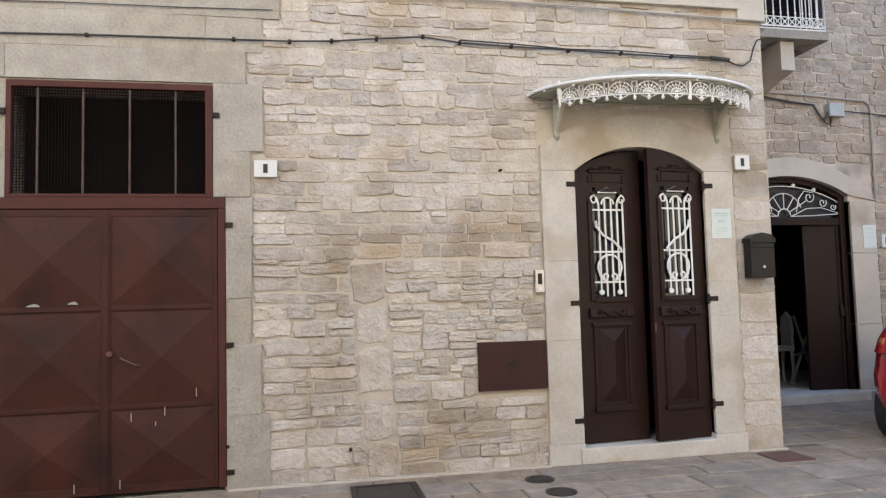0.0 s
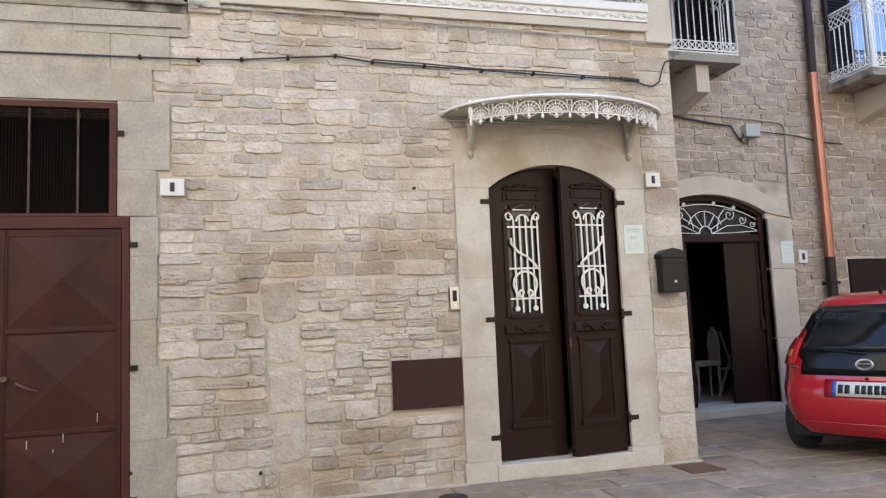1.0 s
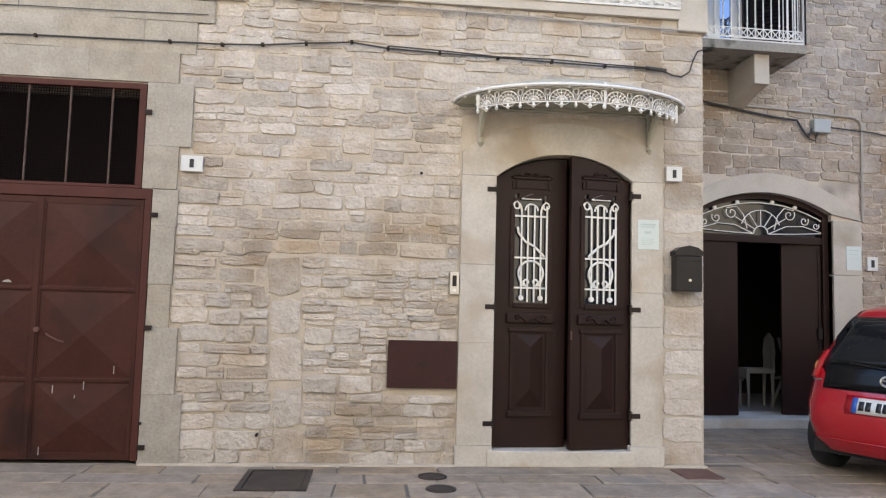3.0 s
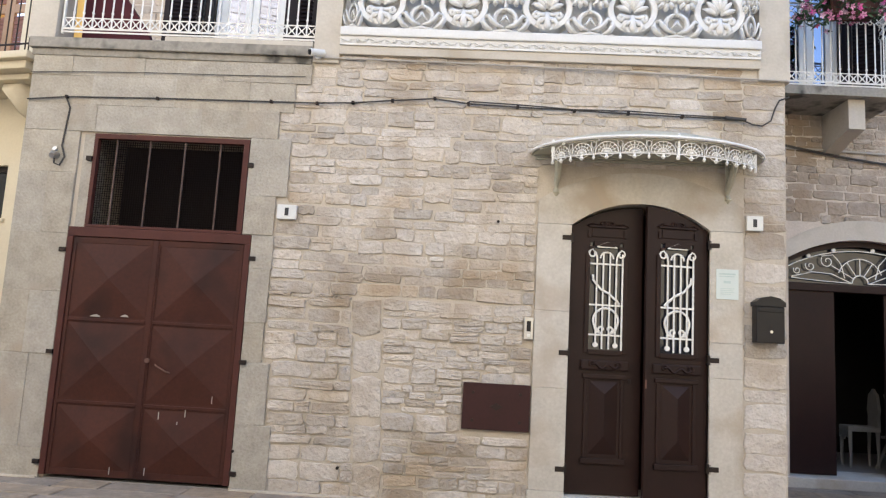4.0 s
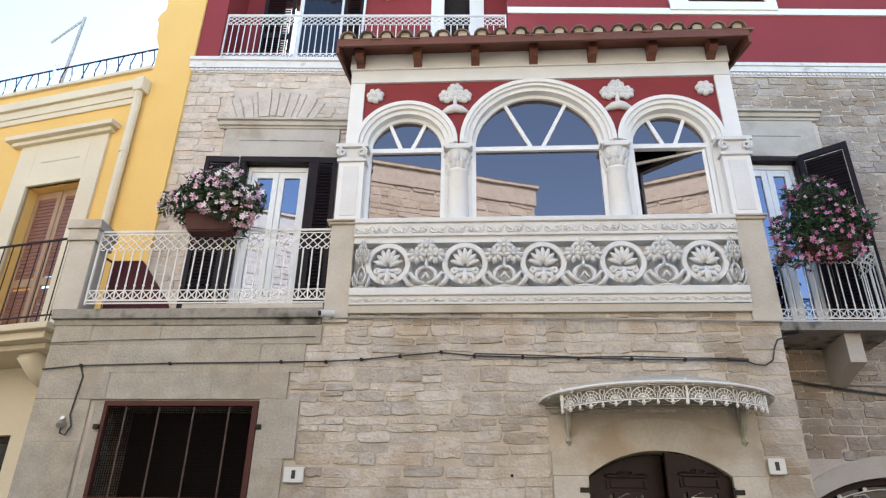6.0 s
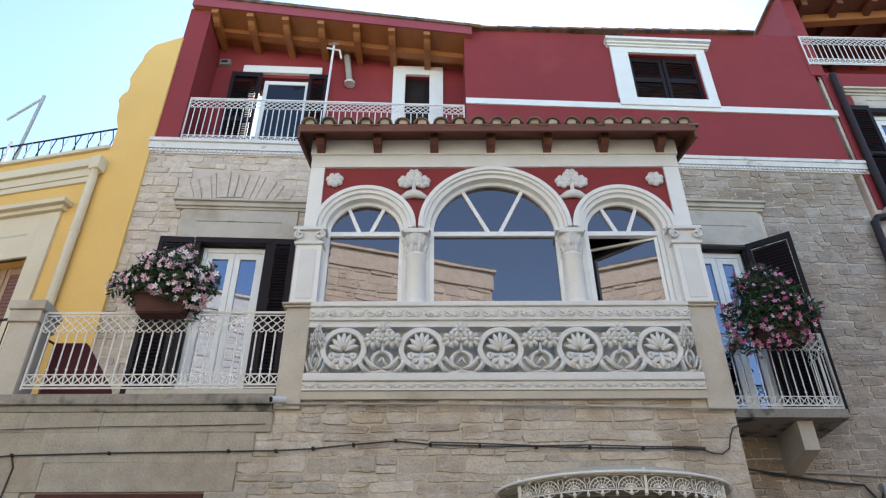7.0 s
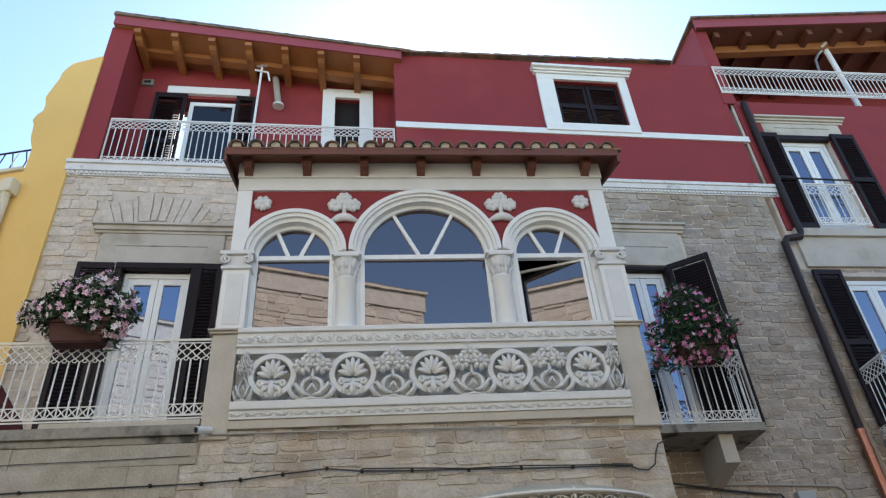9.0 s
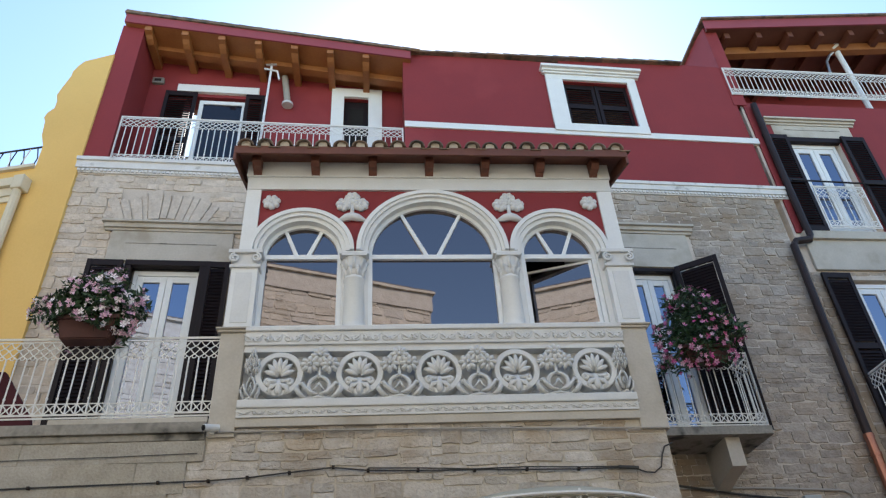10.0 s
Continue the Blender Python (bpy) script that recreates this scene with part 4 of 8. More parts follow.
# ---- small things on the front ----
def number_tile(ch, x0, x1, z0, z1, y=-0.03, warp=None):
    th = thing("house_number_tile", "white enamel house number tile with a dark mark", "number tile", (x0, y, z0), "number tiles")
    part("tile", box(x0, x1, y - 0.012, y + 0.02, z0, z1, 0.004), M_ENAMEL, th)
    c, h = (x0 + x1) / 2, z1 - z0
    part("numeral_bar", box(c - h * 0.13, c + h * 0.13, y - 0.0145, y - 0.0122, z0 + h * 0.24, z1 - h * 0.22), M_INK, th, "black bar")
    if warp:
        th.location = warp(*th.location)
    return th


number_tile("", -0.165, 0.0, 2.229, 2.352)
number_tile("", 3.728, 3.862, 2.318, 2.44)

intercom = thing("intercom", "brushed steel doorbell panel set into the wall", "doorbell", (1.95, -0.03, 1.33))
part("panel", box(1.947, 2.022, -0.045, 0.0, 1.335, 1.512, 0.005), M_STEEL, intercom)
part("display", box(1.968, 2.002, -0.048, -0.0455, 1.40, 1.485), M_BLACK, intercom, "dark name window")
part("button", box(1.972, 1.998, -0.05, -0.0455, 1.355, 1.38, 0.003), M_ENAMEL, intercom)

meter = thing("meter_door", "dark brown painted steel utility hatch in the wall", "hatch", (1.48, -0.03, 0.6))
part("plate", box(1.478, 2.02, -0.04, 0.0, 0.598, 0.967, 0.005), mat("brown_hatch_paint", (0.050, 0.018, 0.016), (0.036, 0.014, 0.012), 0.6, spec=0.22, bump=0.1), meter)
for x in (1.56, 1.94):
    for z in (0.67, 0.89):
        part("screw", disc_y(x, -0.045, -0.0395, z, 0.013, 10), M_IRON, meter)
part("emblem", prism([(1.70, 0.785), (1.75, 0.755), (1.80, 0.785), (1.75, 0.815)], -0.044, -0.0395), M_IRON, meter, "small raised lozenge")

notice = thing("notice_sheet", "faded pale blue notice sheet on the door jamb", "notice", (3.49, -0.03, 1.74))
part("sheet", box(3.487, 3.665, -0.036, -0.031, 1.745, 1.99), M_PAPER, notice)
text_bars([(3.51, 3.64, 1.945, 1.957), (3.51, 3.63, 1.928, 1.934), (3.545, 3.60, 1.875, 1.895), (3.52, 3.63, 1.83, 1.834), (3.52, 3.62, 1.815, 1.819), (3.52, 3.63, 1.80, 1.804), (3.52, 3.60, 1.785, 1.789)], -0.0365, notice, "faded_line", M_PAPERINK)

mail = thing("mailbox", "black enamelled mailbox with an arched lid on the wall", "mailbox", (3.765, -0.02, 1.41))
part("body", box(3.775, 3.995, -0.12, -0.02, 1.41, 1.70, 0.008), M_BLACK, mail)
part("lid", prism([(3.768, 1.70), (4.002, 1.70), (4.002, 1.735), (3.955, 1.768), (3.885, 1.782), (3.815, 1.768), (3.768, 1.735)], -0.128, -0.015), M_BLACK, mail)
part("slot_flap", box(3.79, 3.985, -0.126, -0.119, 1.655, 1.69, 0.003), M_BLACK, mail)
part("lock", disc_y(3.89, -0.126, -0.119, 1.50, 0.012, 10), M_STEEL, mail, "small steel lock")
part("keyhole_bar", box(3.885, 3.895, -0.1225, -0.1195, 1.53, 1.56), M_IRON, mail)

cable = thing("wall_cable", "dark weathered cable clipped along the house front", "cable", (-2.4, -0.03, 3.2))
run = [(-2.46, 3.185), (-2.11, 3.22), (-1.3, 3.235), (-0.3, 3.25), (0.1, 3.25), (0.41, 3.27), (0.75, 3.30), (1.11, 3.335), (1.4, 3.30), (1.82, 3.29), (2.3, 3.275), (2.75, 3.27), (3.2, 3.262), (3.68, 3.255), (3.78, 3.215), (3.86, 3.21), (3.93, 3.26), (3.96, 3.36), (4.0, 3.44), (4.08, 3.47)]
part("cable_run", tube([(x, -0.035, z + 0.004 * math.sin(x * 9)) for x, z in run], 0.007, 5), M_CABLE, cable)
part("cable_run", tube([(x, -0.042, z + 0.014 + 0.006 * math.sin(x * 5)) for x, z in run[8:14]], 0.006, 5), M_CABLE, cable)
part("cable_drop", tube([(-2.11, -0.035, 3.21), (-2.07, -0.03, 3.12), (-2.09, -0.03, 2.9), (-2.10, -0.03, 2.78), (-2.06, -0.04, 2.68), (-2.09, -0.05, 2.60), (-2.14, -0.05, 2.62), (-2.14, -0.05, 2.68)], 0.008, 5), M_CABLE, cable)
for x, z in run[1:13]:
    part("clip", box(x - 0.012, x + 0.012, -0.05, -0.01, z - 0.012, z + 0.012, 0.003), M_IRON, cable)
part("connector", tube([(3.55, -0.045, 3.262), (3.72, -0.045, 3.25)], 0.018, 6), M_CABLE, cable)
part("thin_wire", tube([(-2.46, -0.03, 3.435), (-1.9, -0.032, 3.455), (-1.35, -0.03, 3.468), (-0.7, -0.031, 3.472), (-0.02, -0.03, 3.486)], 0.004, 4), M_CABLE, cable)
lampstub = thing("wall_lamp_stub", "grey metal wall lamp stub with a looped cable", "wall lamp", (-2.15, -0.02, 2.68))
part("socket", tube([(-2.14, -0.0, 2.70), (-2.14, -0.07, 2.69), (-2.13, -0.11, 2.67)], 0.033, 10, taper=[1, 1, 0.7]), M_STEEL, lampstub)
part("cap", tube([(-2.15, -0.02, 2.74), (-2.15, -0.05, 2.75)], 0.02, 8), M_STEEL, lampstub)
conduit = thing("parapet_conduit", "thin pale conduit along the foot of the parapet", "conduit", (0.1, -0.05, 3.66))
part("pipe", tube([(0.12, -0.04, 3.66), (1.2, -0.042, 3.655), (2.4, -0.042, 3.64), (3.5, -0.04, 3.615), (4.07, -0.04, 3.605)], 0.009, 6), M_CONDUIT, conduit)
cctv = thing("security_camera", "small white bullet security camera on the wall", "security camera", (0.05, -0.05, 3.66))
part("mount", tube([(0.08, -0.01, 3.67), (0.08, -0.05, 3.67)], 0.03, 10), M_ENAMEL, cctv)
part("body", tube([(0.13, -0.06, 3.69), (0.03, -0.14, 3.665)], 0.032, 12), M_ENAMEL, cctv)
part("lens", tube([(0.031, -0.139, 3.666), (0.022, -0.146, 3.663)], 0.024, 12), M_BLACK, cctv, "dark lens")
for x, z in ((-0.36, 0.31), (0.5, 0.23), (1.70, 2.30), (2.15, 0.05)):
    hole = thing("weep_pipe", "small dark drain pipe end in the wall", "drain pipe", (x, -0.03, z), "wall fittings")
    part("spout", tube([(x, 0.0, z), (x, -0.035, z - 0.004)], 0.012, 8), M_IRON, hole)


# ---- terrace ledge, piers and parapet ----
structure("trim_terrace_ledge", boxes((-2.50, 0.02, -0.06, 0.3, 3.66, 3.755), (-2.48, 0.02, -0.03, 0.0, 3.60, 3.66), bev=0.008), M_LEDGE, "soot-stained stone ledge of the terrace", "ledge")
structure("trim_terrace_step", box(-1.3, 0.02, -0.03, 0.25, 3.755, 3.81, 0.01), M_PLASTER, "pale stone kerb under the terrace railing", "ledge")


def stone_pier(x0, x1, z0, z1, label, cap):
    th = thing("stone_pier", label, "pier", (x0, 0, z0), "terrace piers")
    part("shaft", box(x0, x1, -0.03, 0.24, z0, z1 - cap, 0.008), M_PLASTER, th)
    part("cap", boxes((x0 - 0.025, x1 + 0.025, -0.055, 0.26, z1 - cap, z1 - cap * 0.45), (x0 - 0.045, x1 + 0.045, -0.075, 0.28, z1 - cap * 0.45, z1), bev=0.01), M_PLASTER, th)


stone_pier(-2.54, -2.29, 3.755, 4.70, "weathered stone end pier of the terrace with a stepped cap", 0.22)
stone_pier(0.03, 0.26, 3.62, 4.665, "smooth pale stone pier beside the white parapet", 0.045)
stone_pier(3.835, 4.095, 3.60, 4.665, "smooth pale stone corner pier beside the white parapet", 0.045)
railing("terrace_railing", (-2.26, 0.02), (0.03, 0.02), 3.84, 4.60, "white wrought-iron terrace railing with a lattice band")


def parapet():
    th = thing("carved_parapet", "white carved stone parapet with rings, palmettes and flowers", "parapet", (0.26, 0, 3.70))
    x0, x1 = 0.26, 3.842
    part("frieze_course", box(x0, x1, -0.06, 0.2, 3.778, 3.859, 0.004), M_WHITE_G, th)
    part("torus_course", box(x0, x1, -0.085, 0.2, 3.859, 3.936, 0.012), M_WHITE_G, th)
    part("plinth", box(x0 - 0.005, x1 + 0.0, -0.045, 0.2, 3.70, 3.777, 0.006), M_PLASTER, th, "bare limestone plinth")
    part("back_slab", box(x0, x1, 0.08, 0.2, 3.93, 4.42), M_WHITE_G, th)
    part("upper_fillet", box(x0, x1, -0.035, 0.2, 4.412, 4.446, 0.005), M_WHITE_G, th)
    part("upper_hollow", box(x0, x1, -0.02, 0.2, 4.446, 4.482), M_WHITE_G, th)
    part("upper_band", box(x0, x1, -0.05, 0.2, 4.482, 4.617, 0.006), M_WHITE_G, th)
    part("coping", box(x0 - 0.0, x1, -0.075, 0.24, 4.617, 4.665, 0.01), M_WHITE_G, th)
    for nm, zc, hh, yy, n in (("leaf_frieze", 4.55, 0.047, -0.052, 40), ("wave_frieze", 3.82, 0.024, -0.062, 56)):
        bm = bmesh.new()
        for i in range(n):
            x = x0 + 0.03 + (x1 - x0 - 0.06) * i / (n - 1)
            s = 1 if i % 2 else -1
            tube(spiral(x, zc, hh * 0.95, hh * 0.25, 180 if s > 0 else 0, (180 if s > 0 else 0) + s * 330, 7, yy), hh * 0.21, 4, bm)
            tube([(x - 0.04, yy, zc - s * hh * 0.8), (x, yy - 0.004, zc - s * hh * 0.2), (x + 0.045, yy, zc + s * hh * 0.8)], hh * 0.25, 4, bm, taper=[0.3, 1, 0.3])
            if i % 5 == 2:
                for k in range(5):
                    a = 2 * math.pi * k / 5
                    tube([(x, yy - 0.004, zc), (x + hh * 0.7 * math.cos(a), yy - 0.008, zc + hh * 0.7 * math.sin(a))], hh * 0.3, 4, bm, taper=[0.6, 1])
        part(nm, bm, M_WHITE_G, th, "running carved foliage", smooth=True)
    # shared ornaments, built round the origin
    bm = bmesh.new()
    n = 36
    sec = ((0.161, 0.101), (0.161, -0.046), (0.167, -0.056), (0.209, -0.056), (0.215, -0.046), (0.218, 0.101))
    rings = [[bm.verts.new((r * math.cos(2 * math.pi * i / n), y, r * math.sin(2 * math.pi * i / n))) for r, y in sec] for i in range(n)]
    for i in range(n):
        A, B = rings[i], rings[(i + 1) % n]
        for j in range(len(sec) - 1):
            bm.faces.new((A[j], A[j + 1], B[j + 1], B[j]))
    ring = mesh_of(bm, "ring", M_WHITE_G)
    palm = []
    for k, a in enumerate((18, 42, 66, 90, 114, 138, 162)):
        L = 0.158 if k in (2, 3, 4) else 0.150
        c, s = math.cos(radians(a)), math.sin(radians(a))
        o = (0.0, -0.055)
        pts = [(o[0] + c * t * L, -0.012 - 0.035 * math.sin(t * 2.6), o[1] + s * t * (L + 0.045) + 0.03) for t in (0.12, 0.35, 0.6, 0.82, 1.0)]
        palm.append(mesh_of(tube(pts, 0.027, 5, taper=[0.4, 0.85, 1.0, 0.62, 0.04]), "palm_leaf", M_WHITE_G, True))
    for s in (-1, 1):
        palm.append(mesh_of(tube([(s * 0.01, -0.03, -0.06), (s * 0.05, -0.05, -0.075), (s * 0.095, -0.05, -0.06)] + spiral(s * 0.095, -0.085, 0.028, 0.008, 90, 90 - s * 330, 10, -0.05), 0.020, 5), "volute", M_WHITE_G, True))
        palm.append(mesh_of(tube([(s * 0.02, -0.04, -0.10), (s * 0.06, -0.055, -0.125), (s * 0.085, -0.05, -0.165), (s * 0.05, -0.05, -0.20)], 0.028, 5, taper=[0.6, 1, 0.9, 0.4]), "calyx", M_WHITE_G, True))
    palm.append(mesh_of(tube([(0, -0.03, -0.05), (0, -0.05, -0.12), (0, -0.055, -0.18), (0, -0.04, -0.21)], 0.036, 7, taper=[0.5, 0.8, 1, 0.5]), "calyx", M_WHITE_G, True))
    palm.append(mesh_of(tube(arc(0, -0.17, 0.06, 20, 160, 8, -0.06), 0.016, 5), "collar", M_WHITE_G, True))
    bm = bmesh.new()
    for fx, fz, R in ((0.0, 0.165, 0.062), (-0.075, 0.085, 0.062), (0.075, 0.085, 0.062)):
        for k in range(8):
            a = 2 * math.pi * k / 8
            tube([(fx + 0.012 * math.cos(a), -0.03, fz + 0.012 * math.sin(a)), (fx + R * 0.6 * math.cos(a), -0.046, fz + R * 0.6 * math.sin(a)), (fx + R * math.cos(a), -0.038, fz + R * math.sin(a)), (fx + R * 1.12 * math.cos(a), -0.025, fz + R * 1.12 * math.sin(a))], 0.021, 6, bm, taper=[0.45, 0.9, 1.0, 0.5])
        tube([(fx, -0.02, fz), (fx, -0.065, fz)], 0.016, 7, bm)
    tube([(0, -0.02, 0.14), (0, -0.03, 0.0), (0, -0.03, -0.02)], 0.016, 5, bm, taper=[0.6, 1, 1.6])
    flower = mesh_of(bm, "flower_sprig", M_WHITE_G, True)
    bm = bmesh.new()
    for s in (-1, 1):
        tube([(s * 0.02, -0.03, -0.01)] + arc(s * 0.0, -0.085, 0.085, 90, 90 - s * 120, 8, -0.03) + [(s * 0.04, -0.03, -0.155)], 0.021, 5, bm)
        tube([(s * 0.01, -0.04, -0.165), (s * 0.07, -0.045, -0.15), (s * 0.115, -0.045, -0.10), (s * 0.135, -0.045, -0.065), (s * 0.165, -0.04, -0.075)], 0.021, 5, bm, taper=[0.6, 1, 1, 0.9, 0.6])
        tube([(s * 0.09, -0.03, -0.20), (s * 0.15, -0.04, -0.165), (s * 0.18, -0.04, -0.115), (s * 0.165, -0.03, -0.075)], 0.024, 5, bm, taper=[0.5, 1, 1, 0.6])
        tube([(s * 0.0, -0.04, -0.06), (s * 0.022, -0.045, -0.10), (s * 0.045, -0.04, -0.125)], 0.013, 5, bm, taper=[1, 0.8, 0.4])
    tube([(-0.12, -0.03, -0.205), (0, -0.035, -0.185), (0.12, -0.03, -0.205)], 0.016, 5, bm)
    scroll = mesh_of(bm, "scroll", M_WHITE_G, True)
    cs = [0.60, 1.318, 2.04, 2.765, 3.50]
    for c in cs:
        piece("ring", ring, th, (c, 0, 4.188))
        for me in palm:
            piece(me.name.split(".")[0], me, th, (c, 0, 4.188))
    for c in [0.36] + [(a + b) / 2 for a, b in zip(cs, cs[1:])] + [3.75]:
        w = 0.4 if c in (0.36, 3.75) else 1.0
        piece("flower_sprig", flower, th, (c, -0.005, 4.168), (w * 1.18, 1.5, 1.12))
        piece("scroll", scroll, th, (c, -0.005, 4.143), (w * 1.08, 1.6, 1.03))


parapet()


# ---- glazed loggia ----
def loggia():
    th = thing("glazed_loggia", "white glazed loggia with three arched windows and red spandrels", "loggia", (2.05, 0.03, 4.665))
    ARCH = ((0.705, 0.405, 0.535), (2.055, 0.675, 0.795), (3.395, 0.405, 0.535))
    ZS, ZB = 5.583, 6.385
    yf = 0.05
    for cx, ri, ro in ARCH:
        a = thing("arch", "", "", (cx, yf, ZS))
        a.parent = th
        a.location = a.location - ORIGIN[th.name]
        for k in ("label", "category"):
            if k in a.keys():
                del a[k]
        n = 28
        for r0, r1, y0, nm in ((ri, ri + 0.045, yf - 0.01, "inner_moulding"), (ri + 0.045, ro - 0.045, yf - 0.045, "archivolt"), (ro - 0.045, ro, yf - 0.07, "outer_moulding")):
            part(nm, band([(x, z) for x, y, z in arc(cx, ZS, r0, 180, 0, n)], [(x, z) for x, y, z in arc(cx, ZS, r1, 180, 0, n)], y0, yf + 0.12), M_WHITE, a)
    # red spandrels between the arches and the beam
    xs = [0.22 + (3.97 - 0.22) * i / 160 for i in range(161)]

    def low(x):
        z = ZS
        for cx, ri, ro in ARCH:
            d = abs(x - cx)
            if d < ro - 0.01:
                z = max(z, ZS + math.sqrt((ro - 0.01) ** 2 - d * d))
        return min(z, ZB - 0.004)
    part("spandrel", band([(x, low(x)) for x in xs], [(x, ZB) for x in xs], yf - 0.02, yf + 0.1), M_RED, th, "dark red painted spandrel field")
    part("spandrel_backing", boxes((0.25, 3.95, yf + 0.13, yf + 0.16, 6.336, 6.433)), M_WHITE, th)
    # beam and corner posts
    part("beam", boxes((0.08, 4.10, yf - 0.05, yf + 0.2, ZB, 6.551), (0.065, 4.115, yf - 0.07, yf + 0.2, 6.551, 6.785), bev=0.006), M_WHITE_G, th)
    for x0, x1, s in ((0.035, 0.295, -1), (3.85, 4.125, 1)):
        pil = part("pilaster", box(x0, x1, yf - 0.05, yf + 0.22, 4.665, 5.363, 0.006), M_WHITE, th)
        part("upper_pilaster", boxes((x0 + 0.08 if s > 0 else x0 + 0.045, x1 - 0.03 if s > 0 else x1 - 0.06, yf - 0.045, yf + 0.2, 5.569, ZB), bev=0.006), M_WHITE, pil)
        part("sunk_panel", boxes((x0 + 0.05, x1 - 0.05, yf - 0.056, yf - 0.049, 4.743, 5.310), bev=0.003), M_WHITE_G, pil)
        cap = part("capital", boxes((x0 - 0.02, x1 + 0.02, yf - 0.075, yf + 0.23, 5.363, 5.398), (x0 + 0.01, x1 - 0.01, yf - 0.06, yf + 0.22, 5.398, 5.525), (x0 - 0.04, x1 + 0.035, yf - 0.095, yf + 0.24, 5.525, 5.569), bev=0.008), M_WHITE_G, pil, "Ionic capital")
        for q in (x0 + 0.025, x1 - 0.025):
            part("volute", tube(spiral(q, 5.466, 0.052, 0.012, 90, 90 + 560 * (1 if q < (x0 + x1) / 2 else -1), 22, yf - 0.085), 0.014, 5), M_WHITE_G, cap, smooth=True)
    # side walls
    for x0, x1 in ((0.07, 0.20), (3.965, 4.095)):
        part("side_wall", box(x0, x1, yf + 0.22, 1.62 + 0.05 * x0, 4.665, 6.746), M_WHITE, th)
    # round columns
    for cx in (1.242, 2.832):
        col = part("column", lathe([(0.115, 0), (0.115, 0.05), (0.10, 0.075), (0.108, 0.10), (0.098, 0.58), (0.108, 0.59), (0.112, 0.61), (0.10, 0.625), (0.095, 0.63)], 24, at=(cx, yf + 0.06, 4.665)), M_WHITE, th, smooth=True)
        cap = part("capital", lathe([(0.092, 0), (0.10, 0.09), (0.115, 0.17), (0.132, 0.23)], 16, at=(cx, yf + 0.06, 5.279)), M_WHITE_G, col, "carved leaf capital", smooth=True)
        part("abacus", box(cx - 0.128, cx + 0.128, yf - 0.075, yf + 0.2, 5.500, 5.544, 0.006), M_WHITE_G, cap)
        bm = bmesh.new()
        for k in range(8):
            a = 2 * math.pi * k / 8 + 0.39
            for z0, z1, r in ((5.285, 5.388, 0.100), (5.368, 5.491, 0.110)):
                aa = a + (0.39 if z0 > 5.359 else 0)
                tube([(cx + 0.095 * math.cos(aa), yf + 0.06 + 0.095 * math.sin(aa), z0), (cx + (r - 0.01) * math.cos(aa), yf + 0.06 + (r - 0.01) * math.sin(aa), (z0 + z1) / 2), (cx + (r + 0.02) * math.cos(aa), yf + 0.06 + (r + 0.02) * math.sin(aa), z1), (cx + (r + 0.028) * math.cos(aa), yf + 0.06 + (r + 0.028) * math.sin(aa), z1 - 0.02)], 0.024, 5, bm, taper=[0.7, 1, 0.8, 0.5])
        part("acanthus", bm, M_WHITE_G, cap, smooth=True)
        part("impost", boxes((cx - 0.15, cx + 0.15, yf - 0.04, yf + 0.12, 5.544, 5.578)), M_WHITE, th)
    for x0, x1 in ((1.11, 1.38), (2.73, 2.99)):
        part("mullion", box(x0, x1, yf + 0.075, yf + 0.16, 4.665, ZS), M_WHITE, th)
    for x0, x1 in ((0.25, 0.30), (3.80, 3.86)):
        part("jamb", box(x0, x1, yf + 0.03, yf + 0.16, 4.665, ZS), M_WHITE, th)
    # rosettes and trefoils
    for cx, cz, kind in ((0.355, 6.209, 0), (3.81, 6.214, 0), (1.21, 6.165, 1), (2.905, 6.165, 1)):
        bm = bmesh.new()
        spots = [(cx, cz, 0.085)] if not kind else [(cx, cz + 0.10, 0.075), (cx - 0.092, cz + 0.015, 0.075), (cx + 0.092, cz + 0.015, 0.075)]
        for fx, fz, R in spots:
            for k in range(7):
                a = 2 * math.pi * k / 7 + 0.3
                tube([(fx, yf - 0.025, fz), (fx + R * 0.55 * math.cos(a), yf - 0.04, fz + R * 0.55 * math.sin(a)), (fx + R * 0.9 * math.cos(a), yf - 0.034, fz + R * 0.9 * math.sin(a)), (fx + R * 1.05 * math.cos(a), yf - 0.025, fz + R * 1.05 * math.sin(a))], 0.037, 6, bm, taper=[0.5, 0.95, 0.95, 0.5])
            tube([(fx, yf - 0.02, fz), (fx, yf - 0.065, fz)], 0.02, 8, bm)
        if kind:
            tube([(cx, yf - 0.035, cz + 0.04), (cx, yf - 0.035, cz - 0.13)], 0.024, 6, bm)
            tube([(cx - 0.15, yf - 0.03, cz - 0.195), (cx - 0.06, yf - 0.045, cz - 0.165), (cx, yf - 0.05, cz - 0.15), (cx + 0.06, yf - 0.045, cz - 0.165), (cx + 0.15, yf - 0.03, cz - 0.195)], 0.05, 6, bm, taper=[0.3, 0.9, 1, 0.9, 0.3])
        part("trefoil" if kind else "rosette", bm, M_WHITE_G, th, "white plaster flower", smooth=True)
    # windows
    yw = yf + 0.10
    for i, (cx, ri, ro) in enumerate(ARCH):
        x0, x1 = cx - ri, cx + ri
        win = part("window_frame", boxes((x0, x0 + 0.045, yw - 0.03, yw + 0.03, 4.694, ZS), (x1 - 0.045, x1, yw - 0.03, yw + 0.03, 4.694, ZS), (x0, x1, yw - 0.035, yw + 0.035, 4.665, 4.772), (x0, x1, yw - 0.032, yw + 0.032, ZS - 0.035, ZS + 0.02), bev=0.004), M_FRAME, th, "white lacquered window frame")
